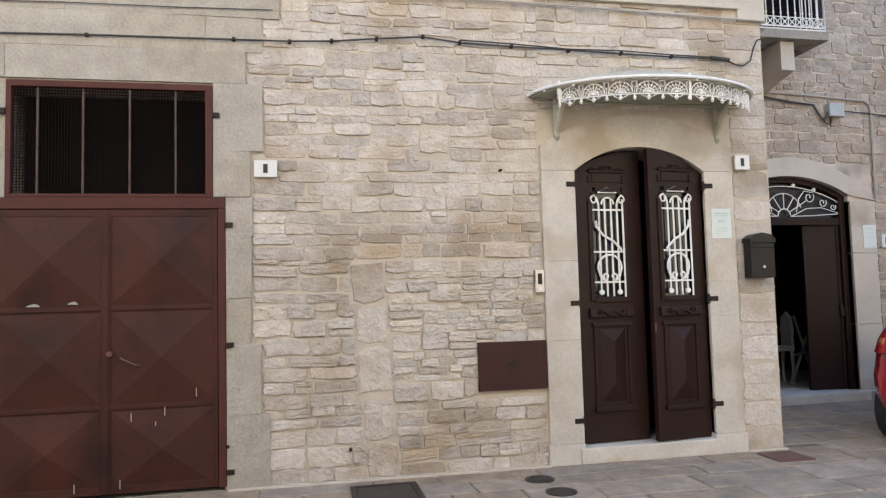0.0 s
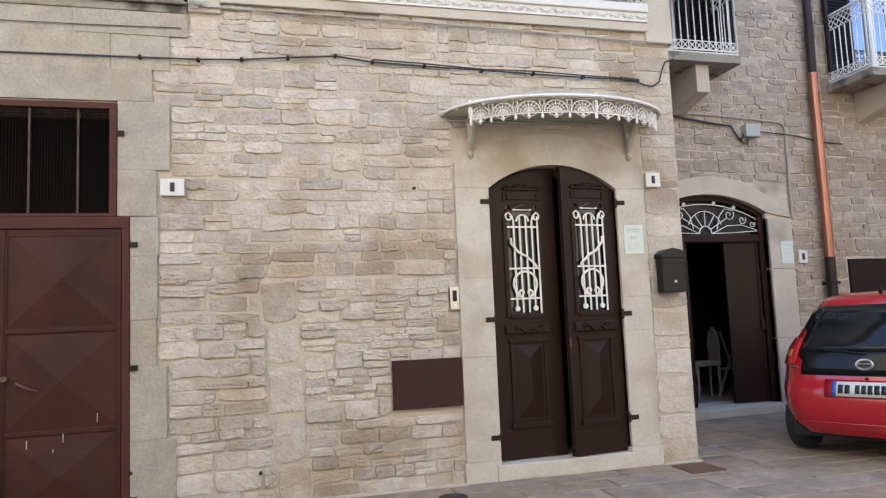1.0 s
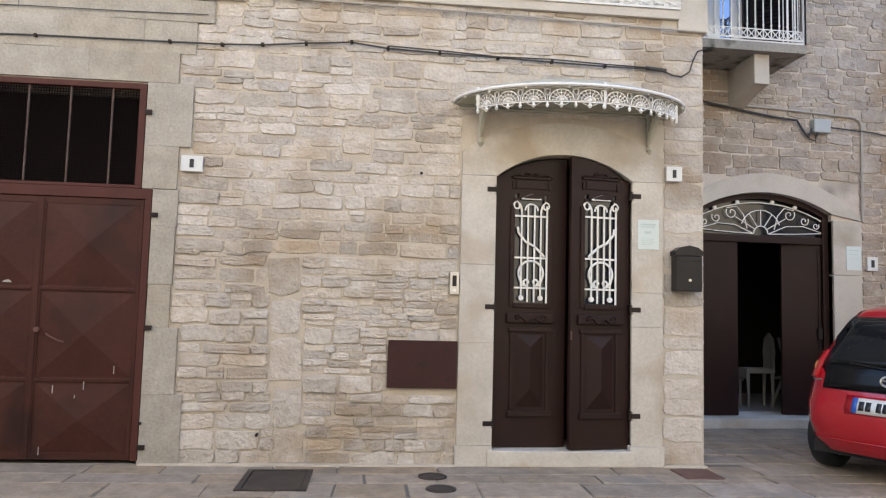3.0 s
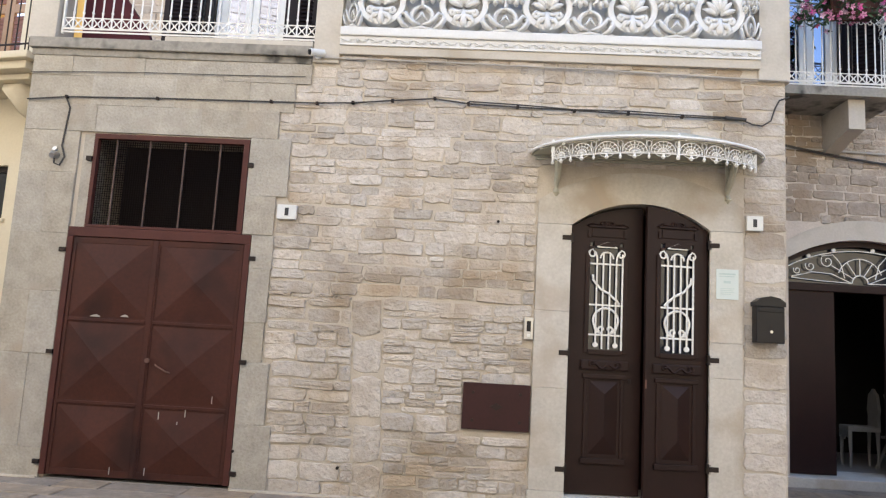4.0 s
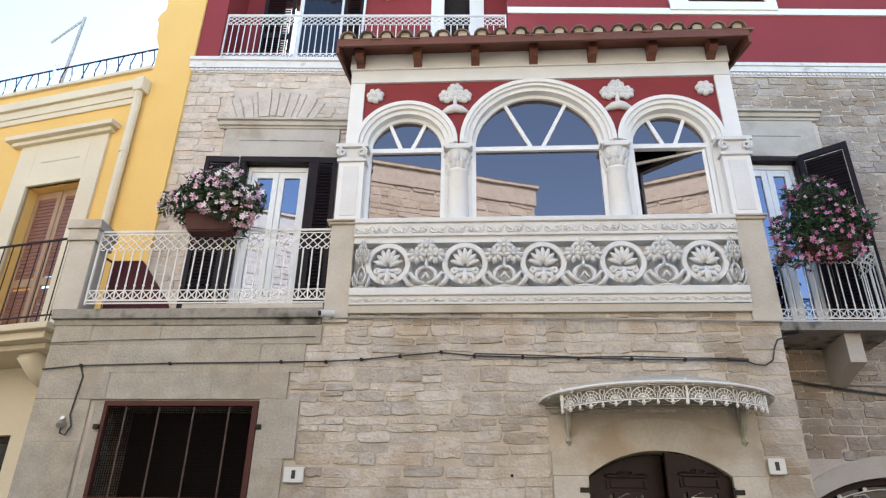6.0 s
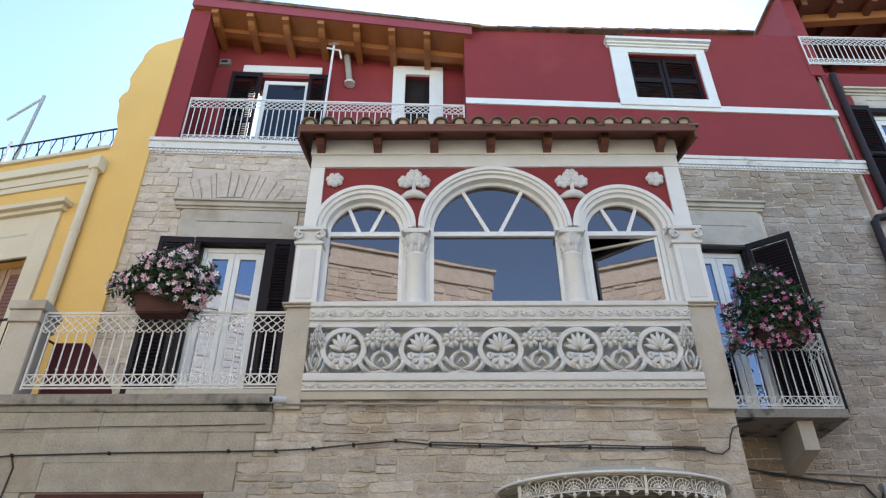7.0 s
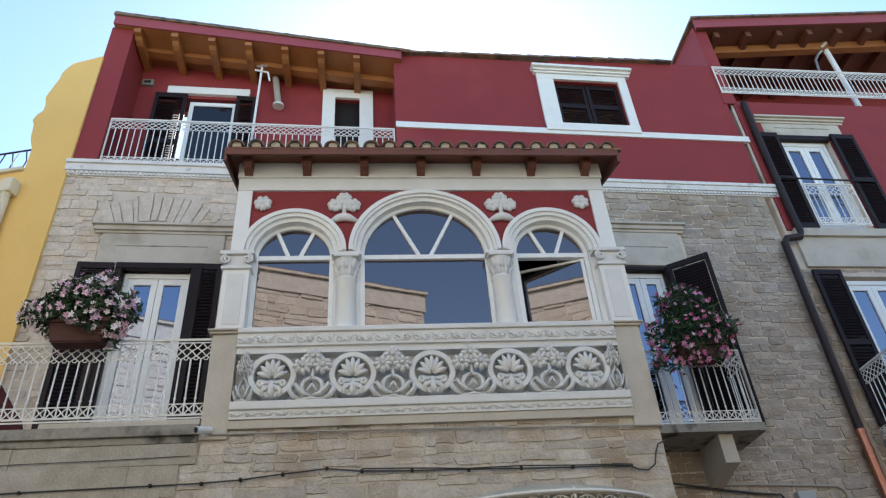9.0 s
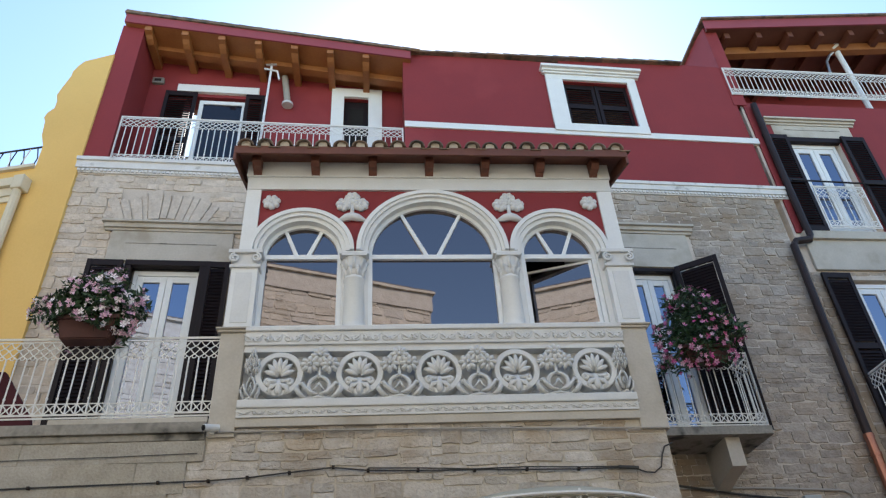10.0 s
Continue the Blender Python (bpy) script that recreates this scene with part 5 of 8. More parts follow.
        part("fan_frame", band([(x, z) for x, y, z in arc(cx, ZS, ri - 0.04, 180, 0, 24)], [(x, z) for x, y, z in arc(cx, ZS, ri + 0.003, 180, 0, 24)], yw - 0.03, yw + 0.03), M_FRAME, win)
        for a in (60, 120):
            c, s = math.cos(radians(a)), math.sin(radians(a))
            part("fan_bar", prism([(cx + 0.12 * c - 0.026 * s, ZS + 0.012), (cx + 0.12 * c + 0.026 * s, ZS + 0.012), (cx + (ri - 0.03) * c + 0.018 * s, ZS + (ri - 0.03) * s - 0.018 * c), (cx + (ri - 0.03) * c - 0.018 * s, ZS + (ri - 0.03) * s + 0.018 * c)], yw - 0.024, yw + 0.02), M_FRAME, win)
        part("fan_pane", prism([(x, z) for x, y, z in arc(cx, ZS, ri - 0.03, 180, 0, 24)], yw + 0.002, yw + 0.008), M_GLASS, win)
        if i < 2:
            part("pane", box(x0 + 0.04, x1 - 0.04, yw + 0.002, yw + 0.008, 4.763, ZS - 0.03), M_GLASS, win)
        else:
            hx = x1 - 0.045
            cas = thing("casement", "", "", (hx, yw, 4.772))
            cas.parent = th
            cas.location = cas.location - ORIGIN[th.name]
            for k in ("label", "category"):
                if k in cas.keys():
                    del cas[k]
            part("pane", box(x0 + 0.07, hx - 0.03, yw + 0.0, yw + 0.006, 4.792, ZS - 0.06), M_GLASS, cas)
            part("casement_frame", boxes((x0 + 0.045, x0 + 0.075, yw - 0.015, yw + 0.02, 4.772, ZS - 0.04), (hx - 0.035, hx, yw - 0.015, yw + 0.02, 4.772, ZS - 0.04), (x0 + 0.075, hx - 0.035, yw - 0.015, yw + 0.02, 4.772, 4.797), (x0 + 0.075, hx - 0.035, yw - 0.015, yw + 0.02, ZS - 0.065, ZS - 0.04)), M_FRAME, cas)
            cas.rotation_euler.z = radians(-20)
    # near-black sheet paints the loggia's dark inside, past the open casement
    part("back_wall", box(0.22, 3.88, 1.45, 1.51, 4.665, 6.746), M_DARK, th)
    return th


loggia()


# tiled lean-to roof of the loggia
def loggia_roof():
    th = thing("tiled_canopy_roof", "stained wooden eaves with old clay barrel tiles over the loggia", "roof", (2.05, 0, 6.70))
    x0, x1, ye, yb = -0.02, 4.235, -0.28, 1.68
    rise = 0.30
    Z = lambda y: 6.70 + (y - ye) * rise
    part("boarding", prism([(ye, Z(ye) - 0.02), (yb, Z(yb) - 0.02), (yb, Z(yb) + 0.015), (ye, Z(ye) + 0.015)], x0, x1, axis="x"), M_WOOD_D, th)
    part("fascia", box(x0 - 0.01, x1 + 0.01, ye - 0.03, ye, Z(ye) - 0.075, Z(ye) + 0.03, 0.005), M_WOOD_D, th, "warm brown wooden fascia board")
    for x in (x0 - 0.02, x1 - 0.01):
        part("barge_board", prism([(ye - 0.02, Z(ye) - 0.16), (yb, Z(yb) - 0.16), (yb, Z(yb) + 0.03), (ye - 0.02, Z(ye) + 0.03)], x, x + 0.03, axis="x"), M_WOOD_D, th)
    n = 7
    for i in range(n):
        x = 0.18 + (3.92 - 0.18) * i / (n - 1)
        prof = [(0.4, Z(0.4) - 0.025), (ye + 0.0, Z(ye) - 0.025), (ye, Z(ye) - 0.09), (ye + 0.05, Z(ye) - 0.13), (ye + 0.12, Z(ye) - 0.135), (ye + 0.16, Z(ye) - 0.165), (0.05, Z(0.05) - 0.165), (0.4, Z(0.4) - 0.165)]
        part("rafter_end", prism([(y + 0.10 if y < 0.3 else y, z + (0.03 if y < 0.3 else 0)) for y, z in prof], x - 0.045, x + 0.045, axis="x"), M_WOOD_D, th, "shaped rafter end")
    bm = bmesh.new()
    m = 7
    ringsets = []
    for y, w, dz in ((0, 0.088, 0.0), (0.42, 0.072, 0.012)):
        for t in (1.0, 0.82):
            ringsets.append([bm.verts.new((w * t * math.cos(math.pi * j / m), y, w * t * math.sin(math.pi * j / m) * 0.85 + dz)) for j in range(m + 1)])
    o0, i0, o1, i1 = ringsets
    for A, B in ((o0, o1), (i1, i0), (i0, o0), (o1, i1)):
        for j in range(m):
            bm.faces.new((A[j], A[j + 1], B[j + 1], B[j]))
    cover = mesh_of(bm, "roof_tile", M_TILE, True)
    bm = box(-0.06, 0.06, 0, 0.42, -0.012, 0.002)
    pan = mesh_of(bm, "pan_tile", M_TILE)
    rng = random.Random(3)
    cols, rows = 21, 5
    slope = math.atan(rise)
    for i in range(cols):
        x = x0 + 0.10 + (x1 - x0 - 0.2) * i / (cols - 1)
        for j in range(rows):
            y = ye - 0.055 + j * 0.37 + rng.uniform(-0.012, 0.012)
            piece("roof_tile", cover, th, (x + rng.uniform(-0.008, 0.008), y, Z(y) + 0.035 + rng.uniform(-0.004, 0.006)), (1, 1, 1), rng.uniform(-0.04, 0.04), rng.uniform(-0.06, 0.06), slope)
            piece("pan_tile", pan, th, (x + 0.1, y + 0.02, Z(y) + 0.03), (1, 1, 1), 0, 0, slope)
        part("mortar_plug", tube([(x, ye - 0.03, Z(ye) + 0.045), (x, ye + 0.05, Z(ye) + 0.06)], 0.05, 8), M_MORTAR, th)


loggia_roof()


# ---- windows of the main wall ----
set_back(True)
def stone_head(name, x0, x1, z0, z1, zc, warp, label):
    th = thing(name, label, "window surround", (x0, WALL_Y, z0), "stone window heads")
    part("lintel", box(x0 + 0.06, x1 - 0.06, WALL_Y - 0.035, WALL_Y + 0.05, z0, z1, 0.006), M_PLASTER, th, warp=warp)
    part("sunk_line", box(x0 + 0.25, x1 - 0.25, WALL_Y - 0.039, WALL_Y - 0.034, (z0 + z1) / 2 + 0.03, (z0 + z1) / 2 + 0.042), M_LEDGE, th, warp=warp)
    part("cornice", cornice(x0, x1, WALL_Y, [(z1, z1 + 0.035, 0.05), (z1 + 0.035, zc - 0.03, 0.08), (zc - 0.03, zc, 0.12)], 0.5), M_PLASTER, th, warp=warp)
    return th


def french_window(x0, x1, z0, z1, y, warp, label, glass=None, closed_part=0.0):
    th = thing("french_window", label, "window", (x0, y, z0), "french windows")
    m = (x0 + x1) / 2
    fw = 0.07
    part("outer_frame", boxes((x0, x0 + 0.045, y - 0.03, y + 0.05, z0, z1), (x1 - 0.045, x1, y - 0.03, y + 0.05, z0, z1), (x0 + 0.045, x1 - 0.045, y - 0.03, y + 0.05, z1 - 0.06, z1), bev=0.004), M_FRAME, th, warp=warp)
    for a, b in ((x0 + 0.047, m - 0.003), (m + 0.003, x1 - 0.047)):
        sash = part("sash", boxes((a, a + fw, y - 0.015, y + 0.03, z0 + 0.01, z1 - 0.062), (b - fw, b, y - 0.015, y + 0.03, z0 + 0.01, z1 - 0.062), (a + fw, b - fw, y - 0.015, y + 0.03, z1 - 0.14, z1 - 0.062), (a + fw, b - fw, y - 0.015, y + 0.03, z0 + 0.01, z0 + 0.12), bev=0.004), M_FRAME, th, "white lacquered sash", warp=warp)
        part("pane", box(a + fw - 0.01, b - fw + 0.01, y + 0.008, y + 0.014, z0 + 0.11, z1 - 0.13), glass or M_GLASS_B, sash, warp=warp)
    return th


french_window(LX0 + 0.03, LX1 - 0.03, LZ0 + 0.03, LZ1 - 0.10, WALL_Y + 0.10, warp_main, "white french window reflecting sky, onto the terrace")
part_box = thing("shutter_box", "dark brown shutter frame round the terrace window", "shutter frame", (LX0, WALL_Y, LZ0))
part("head", box(LX0 - 0.05, LX1 + 0.05, WALL_Y - 0.06, WALL_Y + 0.06, LZ1 - 0.09, LZ1 - 0.02, 0.004), M_SHUT, part_box, warp=warp_main)
part("jamb", box(LX0 - 0.05, LX0 + 0.02, WALL_Y - 0.055, WALL_Y + 0.055, LZ0, LZ1 - 0.09, 0.004), M_SHUT, part_box, warp=warp_main)
part("jamb", box(LX1 - 0.02, LX1 + 0.05, WALL_Y - 0.055, WALL_Y + 0.055, LZ0, LZ1 - 0.09, 0.004), M_SHUT, part_box, warp=warp_main)
shutter("window_shutter", "dark brown louvred shutter folded back beside the terrace window", LX0 - 0.46, LX0 - 0.06, WALL_Y - 0.09, LZ0 + 0.03, LZ1 - 0.05, warp_main)
shutter("window_shutter", "dark brown louvred shutter folded back beside the terrace window", LX1 + 0.06, LX1 + 0.34, WALL_Y - 0.09, LZ0 + 0.03, LZ1 - 0.05, warp_main)
stone_head("stone_window_hood", -1.84, -0.28, 6.18, 6.64, 6.77, warp_main, "pale stone window head with a projecting cornice")

french_window(RX0 + 0.02, RX1 - 0.03, RZ0 + 0.03, RZ1 - 0.06, WALL_Y + 0.10, warp_main, "white french window onto the small balcony")
stone_head("stone_window_hood", 4.2, 5.70, 6.28, 6.84, 6.96, warp_main, "pale stone window head with a projecting cornice over the balcony")
shutter("window_shutter", "dark brown louvred shutter standing half open over the balcony", RX1 + 0.0, RX1 + 0.54, WALL_Y - 0.06, RZ0 + 0.05, RZ1 + 0.0, warp_main, hinge=RX1, angle=-38)
sb = thing("shutter_box", "dark brown shutter frame round the balcony window", "shutter frame", (RX0, WALL_Y, RZ0))
part("head", box(RX0, RX1 + 0.04, WALL_Y - 0.03, WALL_Y + 0.06, RZ1 - 0.05, RZ1 + 0.0, 0.004), M_SHUT, sb, warp=warp_main)
part("jamb", box(RX1 - 0.02, RX1 + 0.04, WALL_Y - 0.03, WALL_Y + 0.06, RZ0, RZ1 - 0.05, 0.004), M_SHUT, sb, warp=warp_main)

# small balcony
bal = thing("balcony", "grey stone balcony slab on a stone bracket", "balcony", (4.06, 0.9, 3.87))
part("slab", prism([(4.06, 0.90), (5.60, 0.90), (5.60, 1.60), (4.06, 1.55)], 3.87, 3.955, axis="z"), M_LEDGE, bal)
part("bracket", prism([(1.0, 3.87), (1.6, 3.87), (1.6, 3.45), (1.25, 3.54), (1.0, 3.58)], 5.09, 5.25, axis="x"), M_PLASTER, bal, "pale stone bracket")
railing("balcony_railing", (4.12, 0.93), (5.58, 0.93), 3.975, 4.78, "white wrought-iron balcony railing with lattice bands", returns=[((5.58, 0.93), (5.58, 1.56))])

# ---- roof terrace ----
railing("roof_terrace_railing", (-2.07, 1.36), (1.80, 1.45), 7.73, 8.48, "white wrought-iron railing round the roof terrace", top=0.18)


def roof_left():
    th = thing("timber_roof", "sloping timber roof with rafters and a red fascia over the terrace", "roof", (0, 1.4, 10.3))
    xa, za, xb, zb = -2.37, 10.48, 1.95, 9.99
    k = (zb - za) / (xb - xa)
    Z = lambda x: za + k * (x - xa)
    yf, yb = WALL_Y - 0.12, 3.2
    part("fascia", prism([(xa, Z(xa) - 0.20), (xb, Z(xb) - 0.20), (xb, Z(xb)), (xa, Z(xa))], yf, yf + 0.03), M_REDEDGE, th, "dusty red fascia board", warp=warp_main)
    part("boarding", prism([(xa, Z(xa) - 0.20), (xb, Z(xb) - 0.20), (xb, Z(xb) - 0.16), (xa, Z(xa) - 0.16)], yf + 0.03, yb), M_WOOD, th, "honey-brown boarded soffit", warp=warp_main)
    part("tile_layer", prism([(xa - 0.02, Z(xa) - 0.005), (xb + 0.02, Z(xb) - 0.005), (xb + 0.02, Z(xb) + 0.03), (xa - 0.02, Z(xa) + 0.03)], yf - 0.03, yb), M_TILE, th, warp=warp_main)
    for i in range(7):
        x = -2.02 + i * 0.546
        part("rafter", prism([(yf + 0.035, Z(x) - 0.205), (yb, Z(x) - 0.205), (yb, Z(x) - 0.37), (yf + 0.26, Z(x) - 0.37), (yf + 0.18, Z(x) - 0.34), (yf + 0.12, Z(x) - 0.30), (yf + 0.035, Z(x) - 0.29)], x - 0.05, x + 0.05, axis="x"), M_WOOD, th, warp=warp_main)
    part("purlin", prism([(-2.09, 10.17), (1.83, 9.67), (1.83, 9.84), (-2.09, 10.34)], yf + 0.42, yf + 0.56), M_WOOD, th, "long honey-brown beam", warp=warp_main)
    for i in range(16):
        x = xa + 0.12 + i * 0.28
        part("ridge_tile", tube([(x - 0.13, yf + 0.0, Z(x - 0.13) + 0.045), (x + 0.15, yf + 0.0, Z(x + 0.15) + 0.035)], 0.035, 6), M_TILE, th, warp=warp_main)


roof_left()


def roof_mid():
    th = thing("tile_coping", "row of dark clay tiles along the red wall top", "roof tiles", (4, 1.4, 10.1))
    for i in range(17):
        x = 1.95 + i * 0.275
        z = 10.03 + 0.035 * (x - 1.9)
        part("coping_tile", prism([(x - 0.15, z - 0.015), (x + 0.14, z - 0.005), (x + 0.14, z + 0.025), (x - 0.15, z + 0.035)], WALL_Y - 0.10, WALL_Y + 0.5), M_TILE, th, warp=warp_main)
    th2 = thing("lean_to_roof", "dark tile roof slope behind the red wall", "roof", (4, 2, 10))
    part("slope", prism([(1.85, 9.95), (7.2, 10.15), (7.2, 10.2), (1.85, 10.0)], WALL_Y + 0.4, 4.5), M_TILE, th2, warp=warp_main)


roof_mid()

# windows of the red storey
w3 = thing("window_surround", "white moulded surround of the shuttered top window", "window surround", (4.1, WALL_Y, 8.6))
part("jamb", box(4.09, 4.36, WALL_Y - 0.06, WALL_Y + 0.0, 8.60, 9.55, 0.006), M_WHITE, w3, warp=warp_main)
part("jamb", box(5.435, 5.58, WALL_Y - 0.06, WALL_Y + 0.0, 8.60, 9.55, 0.006), M_WHITE, w3, warp=warp_main)
part("head", box(4.09, 5.58, WALL_Y - 0.06, WALL_Y + 0.0, 9.55, 9.68, 0.006), M_WHITE, w3, warp=warp_main)
part("cornice", cornice(4.08, 5.62, WALL_Y - 0.02, [(9.68, 9.72, 0.07), (9.72, 9.77, 0.10), (9.77, 9.83, 0.15)], 0.4), M_WHITE, w3, warp=warp_main)
part("sill", box(4.09, 5.58, WALL_Y - 0.07, WALL_Y + 0.0, 8.56, 8.69, 0.006), M_WHITE, w3, warp=warp_main)
shutter("top_shutter", "closed dark louvred shutter of the top window", 4.37, 4.89, WALL_Y + 0.05, 8.69, 9.53, warp_main)
shutter("top_shutter", "closed dark louvred shutter of the top window", 4.90, 5.43, WALL_Y + 0.05, 8.69, 9.53, warp_main)
tw = thing("terrace_door", "white framed glass door with dark shutters on the roof terrace", "door", (-1.5, 2.05, 7.7))
part("head", box(-1.65, -0.42, 1.99, 2.055, 9.49, 9.65, 0.005), M_WHITE, tw, warp=warp_main)
part("frame", boxes((-1.30, -1.24, 2.06, 2.12, 7.7, 9.38), (-0.66, -0.60, 2.06, 2.12, 7.7, 9.38), (-1.24, -0.66, 2.06, 2.12, 9.32, 9.38)), M_FRAME, tw, warp=warp_main)
part("pane", box(-1.24, -0.66, 2.08, 2.09, 7.75, 9.32), M_GLASS_DK, tw, warp=warp_main)
shutter("terrace_shutter", "dark louvred shutter beside the terrace door", -1.80, -1.33, 1.98, 7.72, 9.46, warp_main)
shutter("terrace_shutter", "dark louvred shutter beside the terrace door", -0.60, -0.30, 1.98, 7.72, 9.46, warp_main)
tw2 = thing("small_window", "small window with a broad white surround on the roof terrace", "window", (0.7, 2.05, 8.4))
part("surround", boxes((0.71, 0.906, 2.0, 2.06, 8.3, 9.79), (1.29, 1.505, 2.0, 2.06, 8.3, 9.79), (0.906, 1.29, 2.0, 2.06, 9.57, 9.79), (0.906, 1.29, 2.0, 2.06, 8.3, 8.44), bev=0.005), M_WHITE, tw2, warp=warp_main)
part("louvre_panel", box(0.906, 1.29, 2.12, 2.15, 8.44, 9.57), M_SHUT, tw2, warp=warp_main)
# solid slab in the near-black room colour, in place of a dark opening
part("inner_frame", boxes((0.98, 1.21, 2.105, 2.12, 8.7, 9.40)), M_DARK, tw2, warp=warp_main)
aer = thing("aerial_mast", "thin white aerial mast with small brackets on the roof terrace", "aerial", (-0.42, 2.0, 7.7))
part("mast", tube([(-0.24, 1.62, 7.70), (-0.20, 1.62, 9.86)], 0.018, 8), M_FRAME, aer)
part("arm", tube([(-0.30, 1.60, 9.70), (-0.10, 1.60, 9.64), (-0.06, 1.60, 9.45)], 0.016, 6), M_FRAME, aer)
part("arm", tube([(-0.28, 1.60, 9.80), (-0.12, 1.60, 9.82)], 0.022, 6), M_STEEL, aer)
flue = thing("flue_pipe", "grey metal flue pipe with a round cap on the red wall", "flue", (-0.1, 2.5, 9.7))
part("pipe", tube([(0.04, 1.97, 9.32), (-0.04, 1.95, 9.94)], 0.05, 12), M_CONDUIT, flue)
part("collar", tube([(0.04, 1.97, 9.29), (0.04, 1.97, 9.325)], 0.085, 14), M_ENAMEL, flue)
wl = thing("wall_light", "small cream wall light high on the red wall", "wall light", (-2.2, 2.5, 10.4))
part("body", box(-2.06, -1.88, 1.93, 2.02, 9.66, 9.81, 0.03), M_CHAIR, wl)
part("grille", box(-2.02, -1.92, 1.925, 1.94, 9.70, 9.76, 0.004), M_IRON, wl)


# ---- flowers ----
set_back(False)
def flowers(name, label, cx, cy, cz, rx, ry, rz, seed, petals, pot, droop=0.25, count=480):
    rng = random.Random(seed)
    th = thing(name, label, "potted plant", (cx, cy, pot[4]), "flower boxes")
    x0, x1, y0, y1, z0, z1 = pot
    bm = bmesh.new()
    b = [bm.verts.new(p) for p in ((x0 + 0.05, y0 + 0.02, z0), (x1 - 0.05, y0 + 0.02, z0), (x1 - 0.05, y1 - 0.02, z0), (x0 + 0.05, y1 - 0.02, z0))]
    t = [bm.verts.new(p) for p in ((x0, y0, z1), (x1, y0, z1), (x1, y1, z1), (x0, y1, z1))]
    bm.faces.new(b[::-1])
    bm.faces.new(t)
    for i in range(4):
        bm.faces.new((b[i], b[(i + 1) % 4], t[(i + 1) % 4], t[i]))
    bmesh.ops.bevel(bm, geom=bm.edges[:], offset=0.012, segments=2, affect="EDGES")
    pt = part("pot", bm, M_POT, th, "dark terracotta trough")
    part("rim", boxes((x0 - 0.015, x1 + 0.015, y0 - 0.015, y1 + 0.015, z1 - 0.035, z1 + 0.01), bev=0.008), M_POT, pt)

    def spot(lo):
        while True:
            p = Vector((rng.uniform(-1, 1), rng.uniform(-1, 1), rng.uniform(-1, 1)))
            bumpy = 0.78 + 0.55 * noise.noise(p * 2.1 + Vector((seed, 0, 0)))
            if lo * bumpy < p.length < bumpy:
                return Vector((cx + p.x * rx, cy + p.y * ry, cz + p.z * rz - droop * abs(p.x) ** 2 * 0.3)), p
    V, F = [], []
    o = ORIGIN[th.name]
    for _ in range(3000):
        c, p = spot(0.25)
        d = Vector((rng.gauss(0, 1), rng.gauss(0, 1), rng.gauss(0, 0.8))).normalized()
        s = d.cross(Vector((rng.gauss(0, 1), rng.gauss(0, 1), rng.gauss(0, 1)))).normalized()
        L, w = rng.uniform(0.03, 0.065), rng.uniform(0.008, 0.016)
        k = len(V)
        c = c - o
        V += [c - d * L, c + s * w + d * L * 0.1, c + d * L, c - s * w + d * L * 0.1 + d.cross(s) * 0.004]
        F += [(k, k + 1, k + 2), (k, k + 2, k + 3)]
    me = bpy.data.meshes.new("foliage")
    me.from_pydata(V, [], F)
    me.materials.append(M_LEAF)
    fo = new("foliage", me)
    fo.parent = th
    bm = bmesh.new()
    for _ in range(46):
        c, p = spot(0.5)
        q = Vector((cx + (c.x - cx) * 0.25, cy, z1))
        tube([q, (q + c) / 2 + Vector((0, 0, 0.04)), c], 0.004, 3, bm)
    part("stem", bm, M_LEAF, th)
    for j, m_ in enumerate(petals):
        V, F = [], []
        for _ in range(count // len(petals)):
            c, p = spot(0.78)
            out = (Vector((p.x / rx, p.y / ry - 0.8, p.z / rz)).normalized() + Vector((rng.gauss(0, 0.4), rng.gauss(0, 0.4), rng.gauss(0, 0.4)))).normalized()
            u = out.cross(Vector((0.3, 0.2, 1))).normalized()
            v = out.cross(u)
            R = rng.uniform(0.020, 0.035)
            c = c - o + out * 0.02
            a0 = rng.uniform(0, 6.3)
            for q in range(5):
                a = a0 + 2 * math.pi * q / 5
                d, s = u * math.cos(a) + v * math.sin(a), -u * math.sin(a) + v * math.cos(a)
                k = len(V)
                V += [c - out * 0.008, c + d * R * 0.65 + s * R * 0.34, c + d * R * 1.15 + out * 0.005, c + d * R * 0.65 - s * R * 0.34]
                F += [(k, k + 1, k + 2, k + 3)]
        me = bpy.data.meshes.new("blossom")
        me.from_pydata(V, [], F)
        me.materials.append(m_)
        fb = new("blossoms", me)
        fb.parent = th
    return th


flowers("flower_box", "terracotta trough of pale pink and white trailing flowers on the railing", -1.13, -0.10, 4.88, 0.52, 0.26, 0.41, 11, (M_PINK, M_WPETAL, M_PINK), (-1.38, -0.86, -0.20, 0.0, 4.50, 4.72))
flowers("flower_box", "trough of magenta and rose trailing flowers on the balcony railing", 5.20, 1.08, 5.16, 0.64, 0.30, 0.60, 23, (M_MAGENTA, M_ROSE, M_PINK), (4.93, 5.46, 0.98, 1.18, 4.74, 4.94), count=330)

umb = thing("folded_awning", "folded maroon canvas leaning on the terrace railing", "awning", (-2.2, 0.3, 3.76))
part("canvas", prism([(-2.25, 3.76), (-1.55, 3.76), (-1.62, 3.98), (-1.95, 4.42), (-2.25, 4.42)], 0.30, 0.36), M_UMB, umb)

